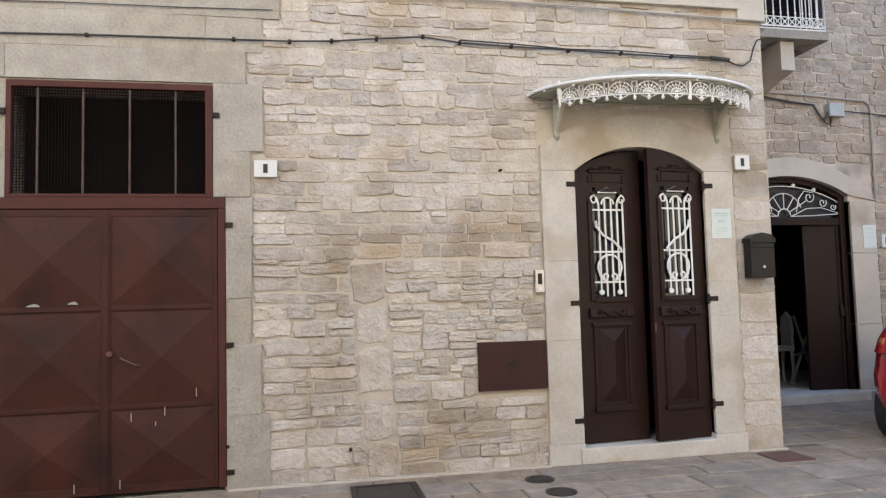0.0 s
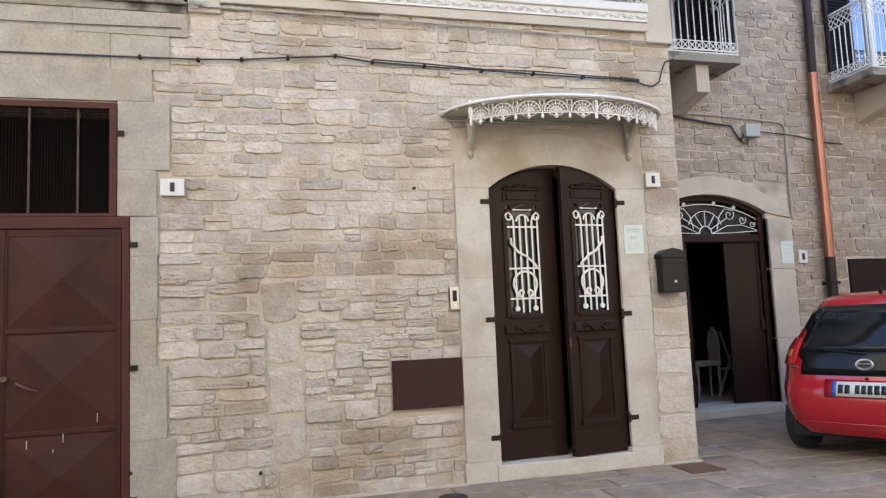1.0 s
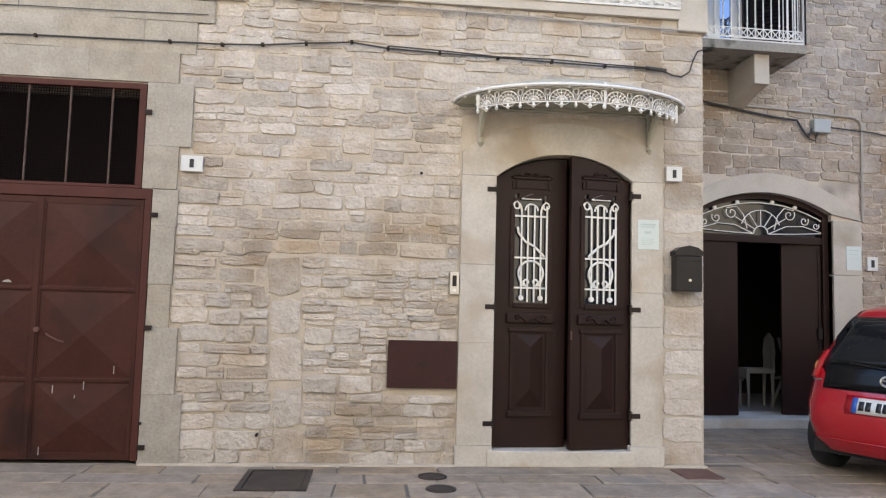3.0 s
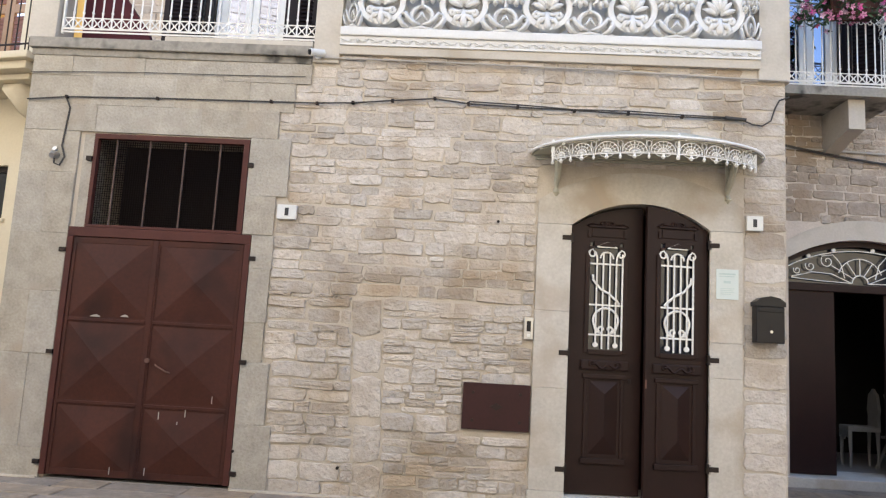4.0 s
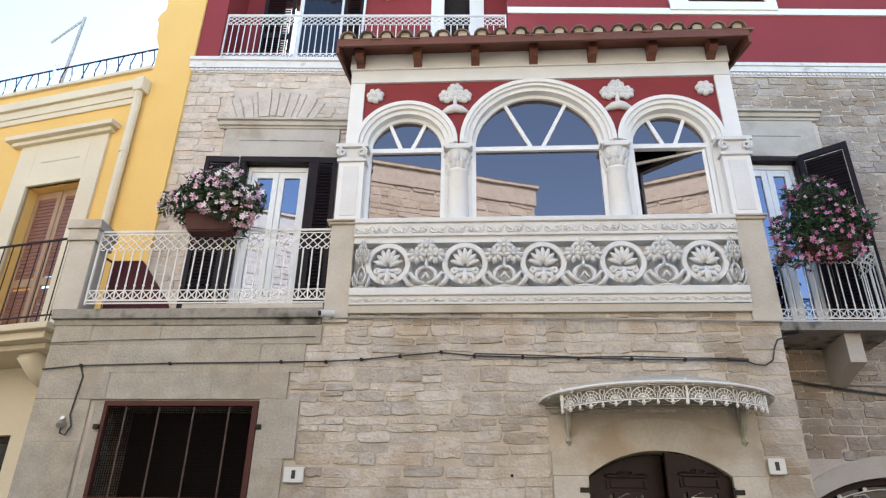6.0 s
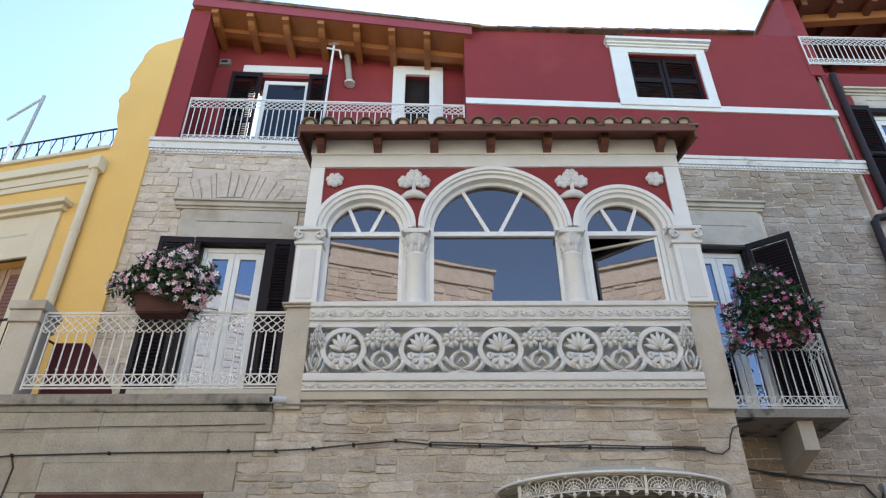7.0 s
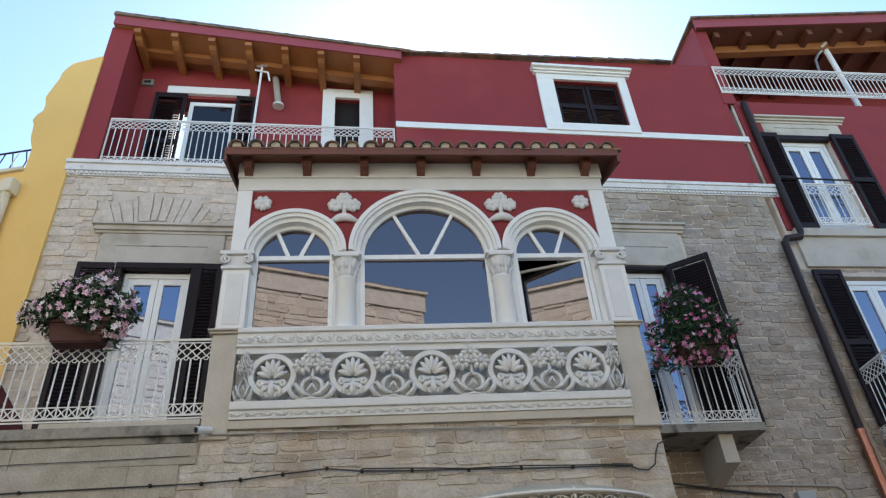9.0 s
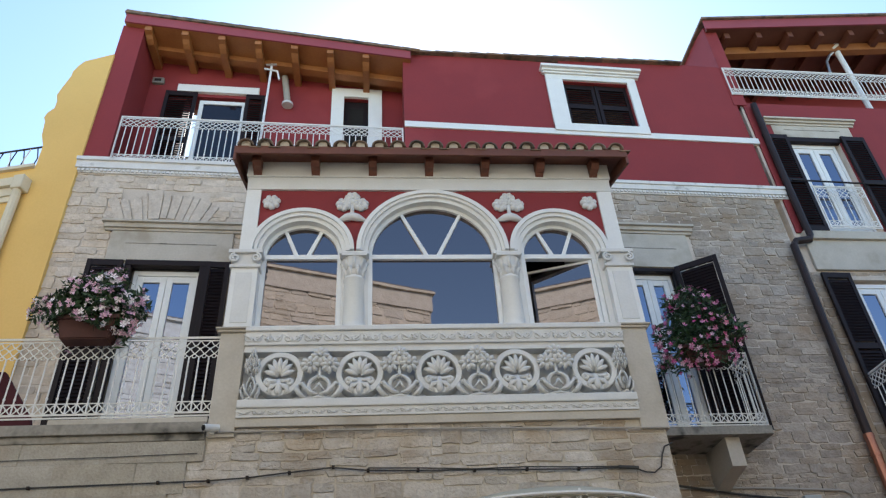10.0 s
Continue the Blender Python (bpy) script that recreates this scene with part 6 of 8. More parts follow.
# ---- arched doorway of the wing ----
set_back(True)
def wing_door():
    Y = WALL_Y
    sur = thing("wing_door_surround", "grey dressed stone surround of the arched doorway", "door surround", (AX0, Y, 0))
    inn, out = seg_arch(AX0, AX1, AS, AC, 12), seg_arch(AX0 - 0.3, AX1 + 0.36, 2.30, 2.78, 12)
    for a, b in ((0, 5), (5, 8), (8, 12)):
        part("arch_stone", prism([*inn[a:b + 1], *out[a:b + 1][::-1]], Y - 0.03, Y + 0.1), M_PLASTER, sur, warp=warp_main)
    for z0, z1 in ((0.0, 0.9), (0.9, 1.7), (1.7, 2.30)):
        part("jamb_stone", box(AX1, AX1 + 0.34, Y - 0.03, Y + 0.1, z0 + 0.002, z1 - 0.002, 0.006), M_PLASTER, sur, warp=warp_main)
    part("threshold", box(4.12, AX1 + 0.05, Y - 0.12, Y + 0.45, 0.0, 0.155, 0.012), M_ASHLAR, sur, "stone threshold step", warp=warp_main)
    d = thing("wing_door", "dark brown double door standing open under a white iron fanlight", "door", (AX0, Y + 0.1, 0.155))
    yy = Y + 0.10
    part("transom_beam", box(AX0, AX1, yy - 0.03, yy + 0.05, 2.03, 2.11, 0.005), M_DOOR, d, warp=warp_main)
    part("frame_arch", band([(x, z - 0.06) for x, z in inn], [(x, z) for x, z in inn], yy - 0.04, yy + 0.06), M_DOOR, d, warp=warp_main)
    part("jamb", box(AX1 - 0.07, AX1, yy - 0.04, yy + 0.06, 0.155, 2.36, 0.005), M_DOOR, d, warp=warp_main)
    part("fanlight_backing", band([(x, 2.11) for x, z in inn], [(x, z - 0.055) for x, z in inn], yy + 0.03, yy + 0.04), M_GLASS_DK, d, "dark fanlight glass", warp=warp_main)
    f = part("fanlight_grille", tube([(x, yy - 0.01, z - 0.10) for x, z in inn], 0.007, 5), M_IRON_W, d, "white iron scrollwork fanlight", warp=warp_main)
    cx, cz = (AX0 + AX1) / 2 + 0.0, 2.13
    bm = tube(arc(cx, cz, 0.085, 0, 180, 8, yy - 0.01), 0.007, 5)
    for a in (35, 62, 90, 118, 145):
        L = 0.36 if a in (35, 145, 62, 118) else 0.27
        L = 0.30 if a == 90 else L * (0.8 if a in (62, 118) else 1)
        tube([(cx + 0.085 * math.cos(radians(a)), yy - 0.01, cz + 0.085 * math.sin(radians(a))), (cx + L * math.cos(radians(a)), yy - 0.01, cz + L * 0.85 * math.sin(radians(a)))], 0.006, 4, bm)
    tube(arc(cx, cz + 0.02, 0.24, 20, 160, 10, yy - 0.01), 0.006, 4, bm)
    for s in (-1, 1):
        tube([(cx + s * 0.09, yy - 0.01, cz), (cx + s * 0.3, yy - 0.01, cz + 0.09), (cx + s * 0.5, yy - 0.01, cz + 0.10), (cx + s * 0.72, yy - 0.01, cz + 0.04)], 0.006, 4, bm)
        tube([(cx + s * 0.09, yy - 0.01, cz), (cx + s * 0.4, yy - 0.01, cz + 0.01), (cx + s * 0.72, yy - 0.01, cz + 0.03)], 0.006, 4, bm)
        for q, w, r in ((0.34, 0.22, 0.07), (0.52, 0.16, 0.055), (0.66, 0.11, 0.04)):
            tube(spiral(cx + s * q, cz + w, r, 0.012, 90 - 60 * s, 90 - 60 * s - s * 430, 16, yy - 0.01), 0.006, 4, bm)
        tube([(cx + s * 0.16, yy - 0.01, cz + 0.05), (cx + s * 0.2, yy - 0.01, cz + 0.2), (cx + s * 0.28, yy - 0.01, cz + 0.29), (cx + s * 0.4, yy - 0.01, cz + 0.27)], 0.006, 4, bm)
    part("scrollwork", bm, M_IRON_W, f, warp=warp_main)
    for a in (0.17, 0.36, 0.63, 0.83):
        x, z = inn[int(a * 12)]
        part("ball", disc_y(x, yy - 0.02, yy - 0.0, z - 0.08, 0.022, 10), M_IRON_W, f, warp=warp_main)
    part("leaf", box(AX0 + 0.02, 5.24, yy, yy + 0.045, 0.16, 2.03, 0.004), M_DOOR, d, warp=warp_main)
    lf = thing("leaf", "", "", (AX1 - 0.07, yy, 0.16))
    for k in ("label", "category"):
        if k in lf.keys():
            del lf[k]
    lf.parent = d
    lf.location = site(*warp_main(AX1 - 0.07, yy, 0.16)) - ORIGIN[d.name]
    part("board", box(AX1 - 0.51, AX1 - 0.07, yy, yy + 0.045, 0.16, 2.03, 0.004), M_DOOR, lf)
    part("lock_box", box(AX1 - 0.12, AX1 - 0.075, yy - 0.03, yy, 1.0, 1.12, 0.004), M_IRON, lf)
    part("bolt_rod", tube([(AX1 - 0.10, yy - 0.012, 0.2), (AX1 - 0.10, yy - 0.012, 2.0)], 0.007, 5), M_IRON, lf)
    lf.rotation_euler.z = radians(-6)


wing_door()

chair = thing("carved_chair", "carved wooden chair just inside the doorway, its cream paint darkened for the room's shade", "chair", (5.15, 2.2, 0.15))
cx0, cy0, cz0 = 5.78, 2.30, 0.152
turn_chair = lambda x, y, z: (cx0 + 0.12 + (y - cy0) * 0.9, cy0 + 0.2 - (x - cx0) * 0.55, min(z, cz0 + 0.46) + max(0, z - cz0 - 0.46) * 0.72)
part("seat", box(cx0 - 0.2, cx0 + 0.2, cy0 - 0.2, cy0 + 0.2, cz0 + 0.40, cz0 + 0.46, 0.015), M_CHAIR, chair, warp=turn_chair)
part("apron", prism([(cx0 - 0.19, cz0 + 0.40), (cx0 + 0.19, cz0 + 0.40), (cx0 + 0.19, cz0 + 0.32), (cx0 + 0.08, cz0 + 0.35), (cx0, cz0 + 0.30), (cx0 - 0.08, cz0 + 0.35), (cx0 - 0.19, cz0 + 0.32)], cy0 - 0.2, cy0 - 0.18), M_CHAIR, chair, warp=turn_chair)
part("backrest", prism([(cx0 - 0.19, cz0 + 0.46), (cx0 + 0.19, cz0 + 0.46), (cx0 + 0.18, cz0 + 0.62), (cx0 + 0.21, cz0 + 0.72), (cx0 + 0.18, cz0 + 0.84), (cx0 + 0.15, cz0 + 0.96), (cx0 + 0.06, cz0 + 1.0), (cx0, cz0 + 1.05), (cx0 - 0.06, cz0 + 1.0), (cx0 - 0.15, cz0 + 0.96), (cx0 - 0.18, cz0 + 0.84), (cx0 - 0.21, cz0 + 0.72), (cx0 - 0.18, cz0 + 0.62)], cy0 + 0.16, cy0 + 0.20), M_CHAIR, chair, warp=turn_chair)
for dx in (-0.17, 0.17):
    for dy in (-0.17, 0.17):
        part("leg", tube([(cx0 + dx, cy0 + dy, cz0), (cx0 + dx * 1.08, cy0 + dy, cz0 + 0.15), (cx0 + dx * 0.95, cy0 + dy, cz0 + 0.41)], 0.024, 7, taper=[0.7, 0.8, 1.2]), M_CHAIR, chair, warp=turn_chair)
easel = thing("wooden_trestle", "pale wooden folding trestle inside the doorway", "trestle", (5.75, 2.3, 0.15))
for a, b in (((6.02, 2.4, 0.152), (6.34, 2.5, 0.72)), ((6.38, 2.45, 0.152), (6.24, 2.6, 0.98)), ((6.1, 2.42, 0.50), (6.4, 2.5, 0.52))):
    part("strut", tube([a, b], 0.018, 4), M_CHAIR, easel)

tile9 = number_tile("", 6.70, 6.82, 1.76, 1.91, WALL_Y - 0.03 + 0.21)
n2 = thing("notice_sheet", "faded pale blue notice sheet beside the arched doorway", "notice", (6.45, WALL_Y, 1.76))
part("sheet", box(6.45, 6.63, WALL_Y - 0.037, WALL_Y - 0.032, 1.76, 2.02), M_PAPER, n2, warp=warp_main)
text_bars([(6.48, 6.60, 1.97, 1.98), (6.48, 6.59, 1.93, 1.935), (6.48, 6.60, 1.88, 1.884)], WALL_Y - 0.0375 + 0.2085, n2, "faded_line", M_PAPERINK)

# pipes and cables of the wing
dp = thing("downpipe", "brown rain downpipe with a copper lower length", "downpipe", (7.05, 1.5, 0))
PY = WALL_Y + WALL_K * 7.05 - 0.10
part("upper_pipe", tube([(7.47, PY + 0.02, 9.22), (7.46, PY + 0.02, 7.75), (7.46, PY + 0.01, 6.86), (7.42, PY + 0.0, 6.78), (7.21, PY, 6.75), (7.15, PY, 6.68), (7.10, PY, 4.0)], 0.052, 12), M_PIPE, dp)
part("copper_pipe", tube([(7.10, PY, 4.03), (7.10, PY, 1.80)], 0.056, 12), M_COPPER, dp, "bright copper length")
part("collar", tube([(7.10, PY, 3.80), (7.10, PY, 3.84)], 0.064, 12), M_COPPER, dp)
part("collar", tube([(7.10, PY, 4.0), (7.10, PY, 4.05)], 0.062, 12), M_COPPER, dp)
part("foot_pipe", tube([(7.10, PY, 1.82), (7.10, PY, 0.0)], 0.060, 12), M_PIPE, dp)
part("clamp", boxes((7.03, 7.17, PY - 0.06, PY + 0.12, 1.50, 1.53)), M_IRON, dp)
cond = thing("conduit_pipe", "pale conduit pipe running along the stone wall and down", "conduit", (5.0, 1.5, 3.5))
part("pipe", tube([(4.10, WALL_Y - 0.03, 3.52), (5.6, WALL_Y - 0.03, 3.50), (6.58, WALL_Y - 0.03, 3.46), (6.65, WALL_Y - 0.03, 3.42), (6.67, WALL_Y - 0.03, 3.36), (6.66, WALL_Y - 0.03, 2.30)], 0.014, 6), M_CONDUIT, cond, warp=warp_main)
jb = thing("junction_box", "grey plastic junction box with black cables on the stone wall", "junction box", (6.04, 1.5, 3.2))
part("box", box(6.05, 6.25, WALL_Y - 0.10, WALL_Y, 3.25, 3.40, 0.012), M_GREY, jb, warp=warp_main)
part("cable", tube([(6.06, WALL_Y - 0.05, 3.30), (6.0, WALL_Y - 0.05, 3.2), (5.96, WALL_Y - 0.04, 3.26), (5.88, WALL_Y - 0.04, 3.38), (5.6, WALL_Y - 0.04, 3.40), (5.2, WALL_Y - 0.04, 3.45), (4.10, WALL_Y - 0.04, 3.62)], 0.014, 5), M_CABLE, jb, warp=warp_main)
part("cable", tube([(6.12, WALL_Y - 0.05, 3.26), (6.08, WALL_Y - 0.06, 3.16), (6.02, WALL_Y - 0.05, 3.18), (6.0, WALL_Y - 0.05, 3.24)], 0.010, 5), M_CABLE, jb, warp=warp_main)
part("cable", tube([(6.25, WALL_Y - 0.04, 3.33), (6.8, WALL_Y - 0.04, 3.30), (7.2, WALL_Y - 0.04, 3.24), (8.6, WALL_Y + 0.1, 3.2)], 0.008, 5), M_CABLE, jb, warp=warp_main)

# ---- next house ----
stone_head("stone_window_hood", 7.50, 8.95, 8.64, 8.88, 8.98, warp_wing, "white stone window head with a cornice on the next house")
french_window(7.78, 8.56, 6.98, 8.58, WALL_Y + 0.08, warp_wing, "white french window behind a small railing on the next house")
for a, b in ((7.32, 7.72), (8.62, 9.02)):
    s_ = shutter("house_shutter", "dark louvred shutter folded back on the next house", a, b, WALL_Y - 0.08, 6.95, 8.66)
    s_.location = warp_wing(*s_.location)
    s_.rotation_euler.z = math.atan(0.03)
hb = thing("shutter_box", "dark shutter frame head on the next house", "shutter frame", (7.7, WALL_Y, 8.6))
part("head", box(7.68, 8.66, WALL_Y - 0.04, WALL_Y + 0.04, 8.58, 8.66, 0.004), M_SHUT, hb, warp=warp_wing)
part("stay_bar", tube([(7.45, WALL_Y - 0.12, 7.78), (8.95, WALL_Y - 0.12, 7.74)], 0.014, 5), M_IRON, hb, warp=warp_wing)
pA, pB = warp_wing(7.78, WALL_Y - 0.06, 0), warp_wing(8.56, WALL_Y - 0.06, 0)
railing("window_railing", pA[:2], pB[:2], 7.02, 7.72, "small white wrought-iron window railing on the next house", bars=9)
structure("trim_wing_sill", boxes((7.30, 14, WALL_Y - 0.10, WALL_Y + 0.02, 6.82, 6.94), (7.30, 14, WALL_Y - 0.05, WALL_Y + 0.02, 6.30, 6.82), bev=0.006), M_PLASTER, "pale stone sill course of the next house", "moulding", warp_wing)
s_ = shutter("house_shutter", "dark louvred shutter folded back beside the lower window", 7.30, 7.72, WALL_Y - 0.08, 4.10, 6.22)
s_.location = warp_wing(*s_.location)
s_.rotation_euler.z = math.atan(0.03)
french_window(7.76, 8.58, 3.98, 6.12, WALL_Y + 0.08, warp_wing, "white french window behind the next house's balcony")
b2_ = thing("balcony", "grey stone balcony slab of the next house on a stone bracket", "balcony", (7.2, 1.0, 3.85))
part("slab", box(7.30, 10.2, WALL_Y - 0.72, WALL_Y, 3.86, 3.95, 0.008), M_LEDGE, b2_, warp=warp_wing)
part("bracket", prism([(WALL_Y - 0.62, 3.86), (WALL_Y, 3.86), (WALL_Y, 3.50), (WALL_Y - 0.35, 3.58), (WALL_Y - 0.62, 3.62)], 7.72, 7.90, axis="x"), M_PLASTER, b2_, "pale stone bracket", warp=warp_wing)
qa, qb, qc = (warp_wing(x, WALL_Y - d_, 0)[:2] for x, d_ in ((7.34, 0.68), (10.1, 0.68), (7.34, 0.0)))
railing("balcony_railing", qa, qb, 3.97, 4.78, "pale blue-white wrought-iron balcony railing of the next house", returns=[(qa, qc)])
lw = thing("low_window", "closed dark shuttered window low in the next house", "window", (7.4, 1.6, 0.9))
part("panel", box(7.74, 8.60, WALL_Y + 0.04, WALL_Y + 0.08, 0.92, 1.80, 0.004), M_SHUT, lw, warp=warp_wing)
part("panel_left", box(7.36, 7.72, WALL_Y - 0.03, WALL_Y + 0.0, 0.92, 1.80, 0.004), M_SHUT, lw, warp=warp_wing)
# its roof terrace
ra, rb = warp_wing(7.12, WALL_Y - 0.05, 0), warp_wing(11.0, WALL_Y - 0.05, 0)
railing("roof_terrace_railing", ra[:2], rb[:2], 9.46, 10.16, "white wrought-iron railing on the next house's roof terrace", top=0.18)
structure("wall_red_side", prism([(1.60, 9.25), (3.6, 9.25), (3.6, 11.6), (1.60, 11.22)], 7.18, 7.40, axis="x"), M_RED, "dark red plastered side wall of the next roof", "wall")
structure("wall_red_next", boxes((7.4, 14, 3.3, 3.5, 9.2, 11.9)), M_RED, "dark red plastered wall behind the next roof terrace", "wall")
structure("terrace_next_floor", box(7.2, 14, WALL_Y + 0.0, 3.2, 9.2, 9.32), M_PLASTER, "roof terrace slab of the next house", "floor", warp_wing)
nr = thing("timber_roof", "timber eaves with beams and a red fascia over the next terrace", "roof", (7, 1.6, 11))
part("fascia", prism([(7.06, 11.08), (14, 11.86), (14, 12.07), (7.06, 11.29)], WALL_Y - 0.15, WALL_Y - 0.12), M_REDEDGE, nr, warp=warp_wing)
part("boarding", prism([(7.1, 11.10), (14, 11.87), (14, 11.91), (7.1, 11.14)], WALL_Y - 0.12, 3.2), M_WOOD_D, nr, warp=warp_wing)
part("tile_layer", prism([(7.02, 11.285), (14, 12.07), (14, 12.11), (7.02, 11.325)], WALL_Y - 0.2, 3.2), M_TILE, nr, warp=warp_wing)
for i in range(7):
    x = 7.5 + i * 0.62
    z = 11.12 + 0.111 * (x - 7.06)
    part("rafter", box(x - 0.05, x + 0.05, WALL_Y - 0.02, 3.1, z - 0.16, z - 0.03, 0.006), M_WOOD_D, nr, warp=warp_wing)
part("beam", prism([(7.25, 10.92), (14, 11.70), (14, 11.87), (7.25, 11.09)], WALL_Y + 0.30, WALL_Y + 0.44), M_WOOD, nr, "long honey-brown beam", warp=warp_wing)
am = thing("aerial_mast", "white aerial mast with curled brackets on the next terrace", "aerial", (9.3, 1.9, 9.3))
mx, my, _z = warp_wing(10.0, WALL_Y + 0.35, 0)
part("mast", tube([(mx - 0.12, my, 9.32), (mx - 0.14, my, 11.42)], 0.05, 10), M_FRAME, am)
part("arm", tube([(mx - 0.14, my, 11.3), (mx - 0.34, my, 11.12), (mx - 0.46, my, 10.95), (mx - 0.52, my, 10.6)], 0.025, 6), M_STEEL, am)
part("arm", tube([(mx - 0.24, my, 11.26), (mx - 0.04, my, 11.44)], 0.06, 8), M_FRAME, am)

# ---- yellow house ----
M_TAN = mat("tan_door_wood", (0.36, 0.22, 0.12), (0.28, 0.17, 0.09), 0.5)
yd = thing("balcony_door", "brown louvred balcony door in a cream surround on the yellow house", "door", (-4.1, 1.7, 3.86))
part("surround", box(-3.68, -3.42, -0.04, 0.04, 3.86, 6.72, 0.006), M_CREAM, yd, warp=warp_yellow)
part("surround", box(-4.82, -4.54, -0.04, 0.04, 3.86, 6.72, 0.006), M_CREAM, yd, warp=warp_yellow)
part("lintel", box(-4.54, -3.68, -0.04, 0.04, 6.04, 6.72, 0.006), M_CREAM, yd, warp=warp_yellow)
part("lintel_line", box(-4.40, -3.80, -0.045, -0.039, 6.38, 6.40), M_PLASTER, yd, warp=warp_yellow)
part("cornice", boxes((-4.95, -3.36, -0.10, 0.0, 6.72, 6.78), (-5.02, -3.30, -0.17, 0.0, 6.78, 6.84), bev=0.006), M_CREAM, yd, warp=warp_yellow)
for a, b in ((-4.53, -4.12), (-4.10, -3.69)):
    lf = part("leaf", boxes((a, a + 0.06, 0.16, 0.20, 3.9, 6.03), (b - 0.06, b, 0.16, 0.20, 3.9, 6.03), (a + 0.06, b - 0.06, 0.16, 0.2, 5.93, 6.03), (a + 0.06, b - 0.06, 0.16, 0.2, 4.72, 4.82), bev=0.004), M_TAN, yd, warp=warp_yellow)
    for k in range(40):
        z = 3.94 + k * 0.05
        if not 4.66 < z < 4.84:
            part("slat", box(a + 0.06, b - 0.06, 0.17, 0.19, z, z + 0.04), M_SHUT_B, lf, warp=warp_yellow)
yb = thing("balcony", "cream moulded balcony slab of the yellow house", "balcony", (-4.5, 1.2, 3.7))
part("slab", boxes((-6.4, -2.80, -0.75, 0.0, 3.80, 3.87), (-6.35, -2.87, -0.68, 0.0, 3.72, 3.80), (-6.3, -2.95, -0.55, 0.0, 3.66, 3.72), bev=0.012), M_CREAM, yb, warp=warp_yellow)
part("bracket", tube([(-3.23, 0.0, 3.42), (-3.23, -0.22, 3.50), (-3.23, -0.45, 3.66)], 0.13, 10), M_CREAM, yb, "rounded stone bracket", warp=warp_yellow, smooth=True)
yr = thing("iron_railing", "thin black iron balcony railing on the yellow house", "railing", (-4.5, 1.0, 3.87))
part("top_rail", tube([(-6.35, -0.70, 4.80), (-2.84, -0.70, 4.80), (-2.84, 0.0, 4.80)], 0.014, 5), M_IRON, yr, warp=warp_yellow)
part("bottom_rail", tube([(-6.35, -0.70, 3.95), (-2.84, -0.70, 3.95), (-2.84, 0.0, 3.95)], 0.010, 5), M_IRON, yr, warp=warp_yellow)
for k in range(29):
    x = -6.3 + k * 0.122
    part("bar", tube([(x, -0.70, 3.87), (x, -0.70, 4.80)], 0.007, 5), M_IRON, yr, warp=warp_yellow)
for k in range(0, 6):
    part("bar", tube([(-2.84, -0.70 + k * 0.13, 3.87), (-2.84, -0.70 + k * 0.13, 4.80)], 0.007, 5), M_IRON, yr, warp=warp_yellow)
yp = thing("downpipe", "cream painted rain downpipe on the yellow house", "downpipe", (-3.1, 1.4, 3.7))
part("pipe", tube([(-3.06, -0.10, 7.30), (-3.08, -0.07, 7.15), (-3.08, -0.07, 3.6)], 0.055, 10), M_CREAM, yp, warp=warp_yellow)
part("hopper", box(-3.13, -2.98, -0.16, 0.0, 7.24, 7.44, 0.02), M_CREAM, yp, warp=warp_yellow)
part("clamp", tube([(-3.08, -0.07, 6.3), (-3.08, -0.07, 6.34)], 0.063, 10), M_CREAM, yp, warp=warp_yellow)
yrr = thing("roof_railing", "dark iron and white roof railing of the yellow house", "railing", (-4.5, 2.0, 7.69))
part("top_rail", tube([(-10, 0.12, 8.10), (-3.02, 0.12, 8.10)], 0.014, 5), M_IRON, yrr, warp=warp_yellow)
part("bottom_rail", tube([(-10, 0.12, 7.76), (-3.02, 0.12, 7.76)], 0.012, 5), M_IRON, yrr, warp=warp_yellow)
for k in range(68):
    x = -9.9 + k * 0.10
    part("bar", tube([(x, 0.12, 7.69), (x + (0.05 if k % 2 else -0.05), 0.12, 7.92), (x, 0.12, 8.10)], 0.008, 4), M_IRON if k % 3 else M_IRON_W, yrr, warp=warp_yellow)
for x in (-3.06, -4.9):
    part("post", tube([(x, 0.12, 7.67), (x, 0.12, 8.2)], 0.028, 5), M_FRAME, yrr, warp=warp_yellow)
ya = thing("aerial_mast", "blue-grey aerial mast with a side arm on the yellow roof", "aerial", (-4.9, 2.0, 7.69))
part("mast", tube([(-4.95, 0.3, 7.67), (-4.88, 0.3, 9.17)], 0.03, 6), M_GREY, ya, warp=warp_yellow)
part("arm", tube([(-4.88, 0.3, 9.13), (-5.40, 0.3, 8.82)], 0.02, 6), M_GREY, ya, warp=warp_yellow)
yw = thing("small_window", "small grey ground-floor window in the cream wall", "window", (-4.0, 1.5, 2.34))
part("frame", boxes((-4.3, -4.25, 0.06, 0.12, 2.34, 2.92), (-3.70, -3.65, 0.06, 0.12, 2.34, 2.92), (-4.25, -3.70, 0.06, 0.12, 2.86, 2.92), (-4.25, -3.70, 0.06, 0.12, 2.34, 2.40)), M_IRON, yw, warp=warp_yellow)
part("pane", box(-4.25, -3.70, 0.09, 0.10, 2.40, 2.86), M_GLASS_DK, yw, warp=warp_yellow)
part("sill", box(-4.35, -3.60, -0.03, 0.06, 2.30, 2.34, 0.004), M_CREAM, yw, warp=warp_yellow)


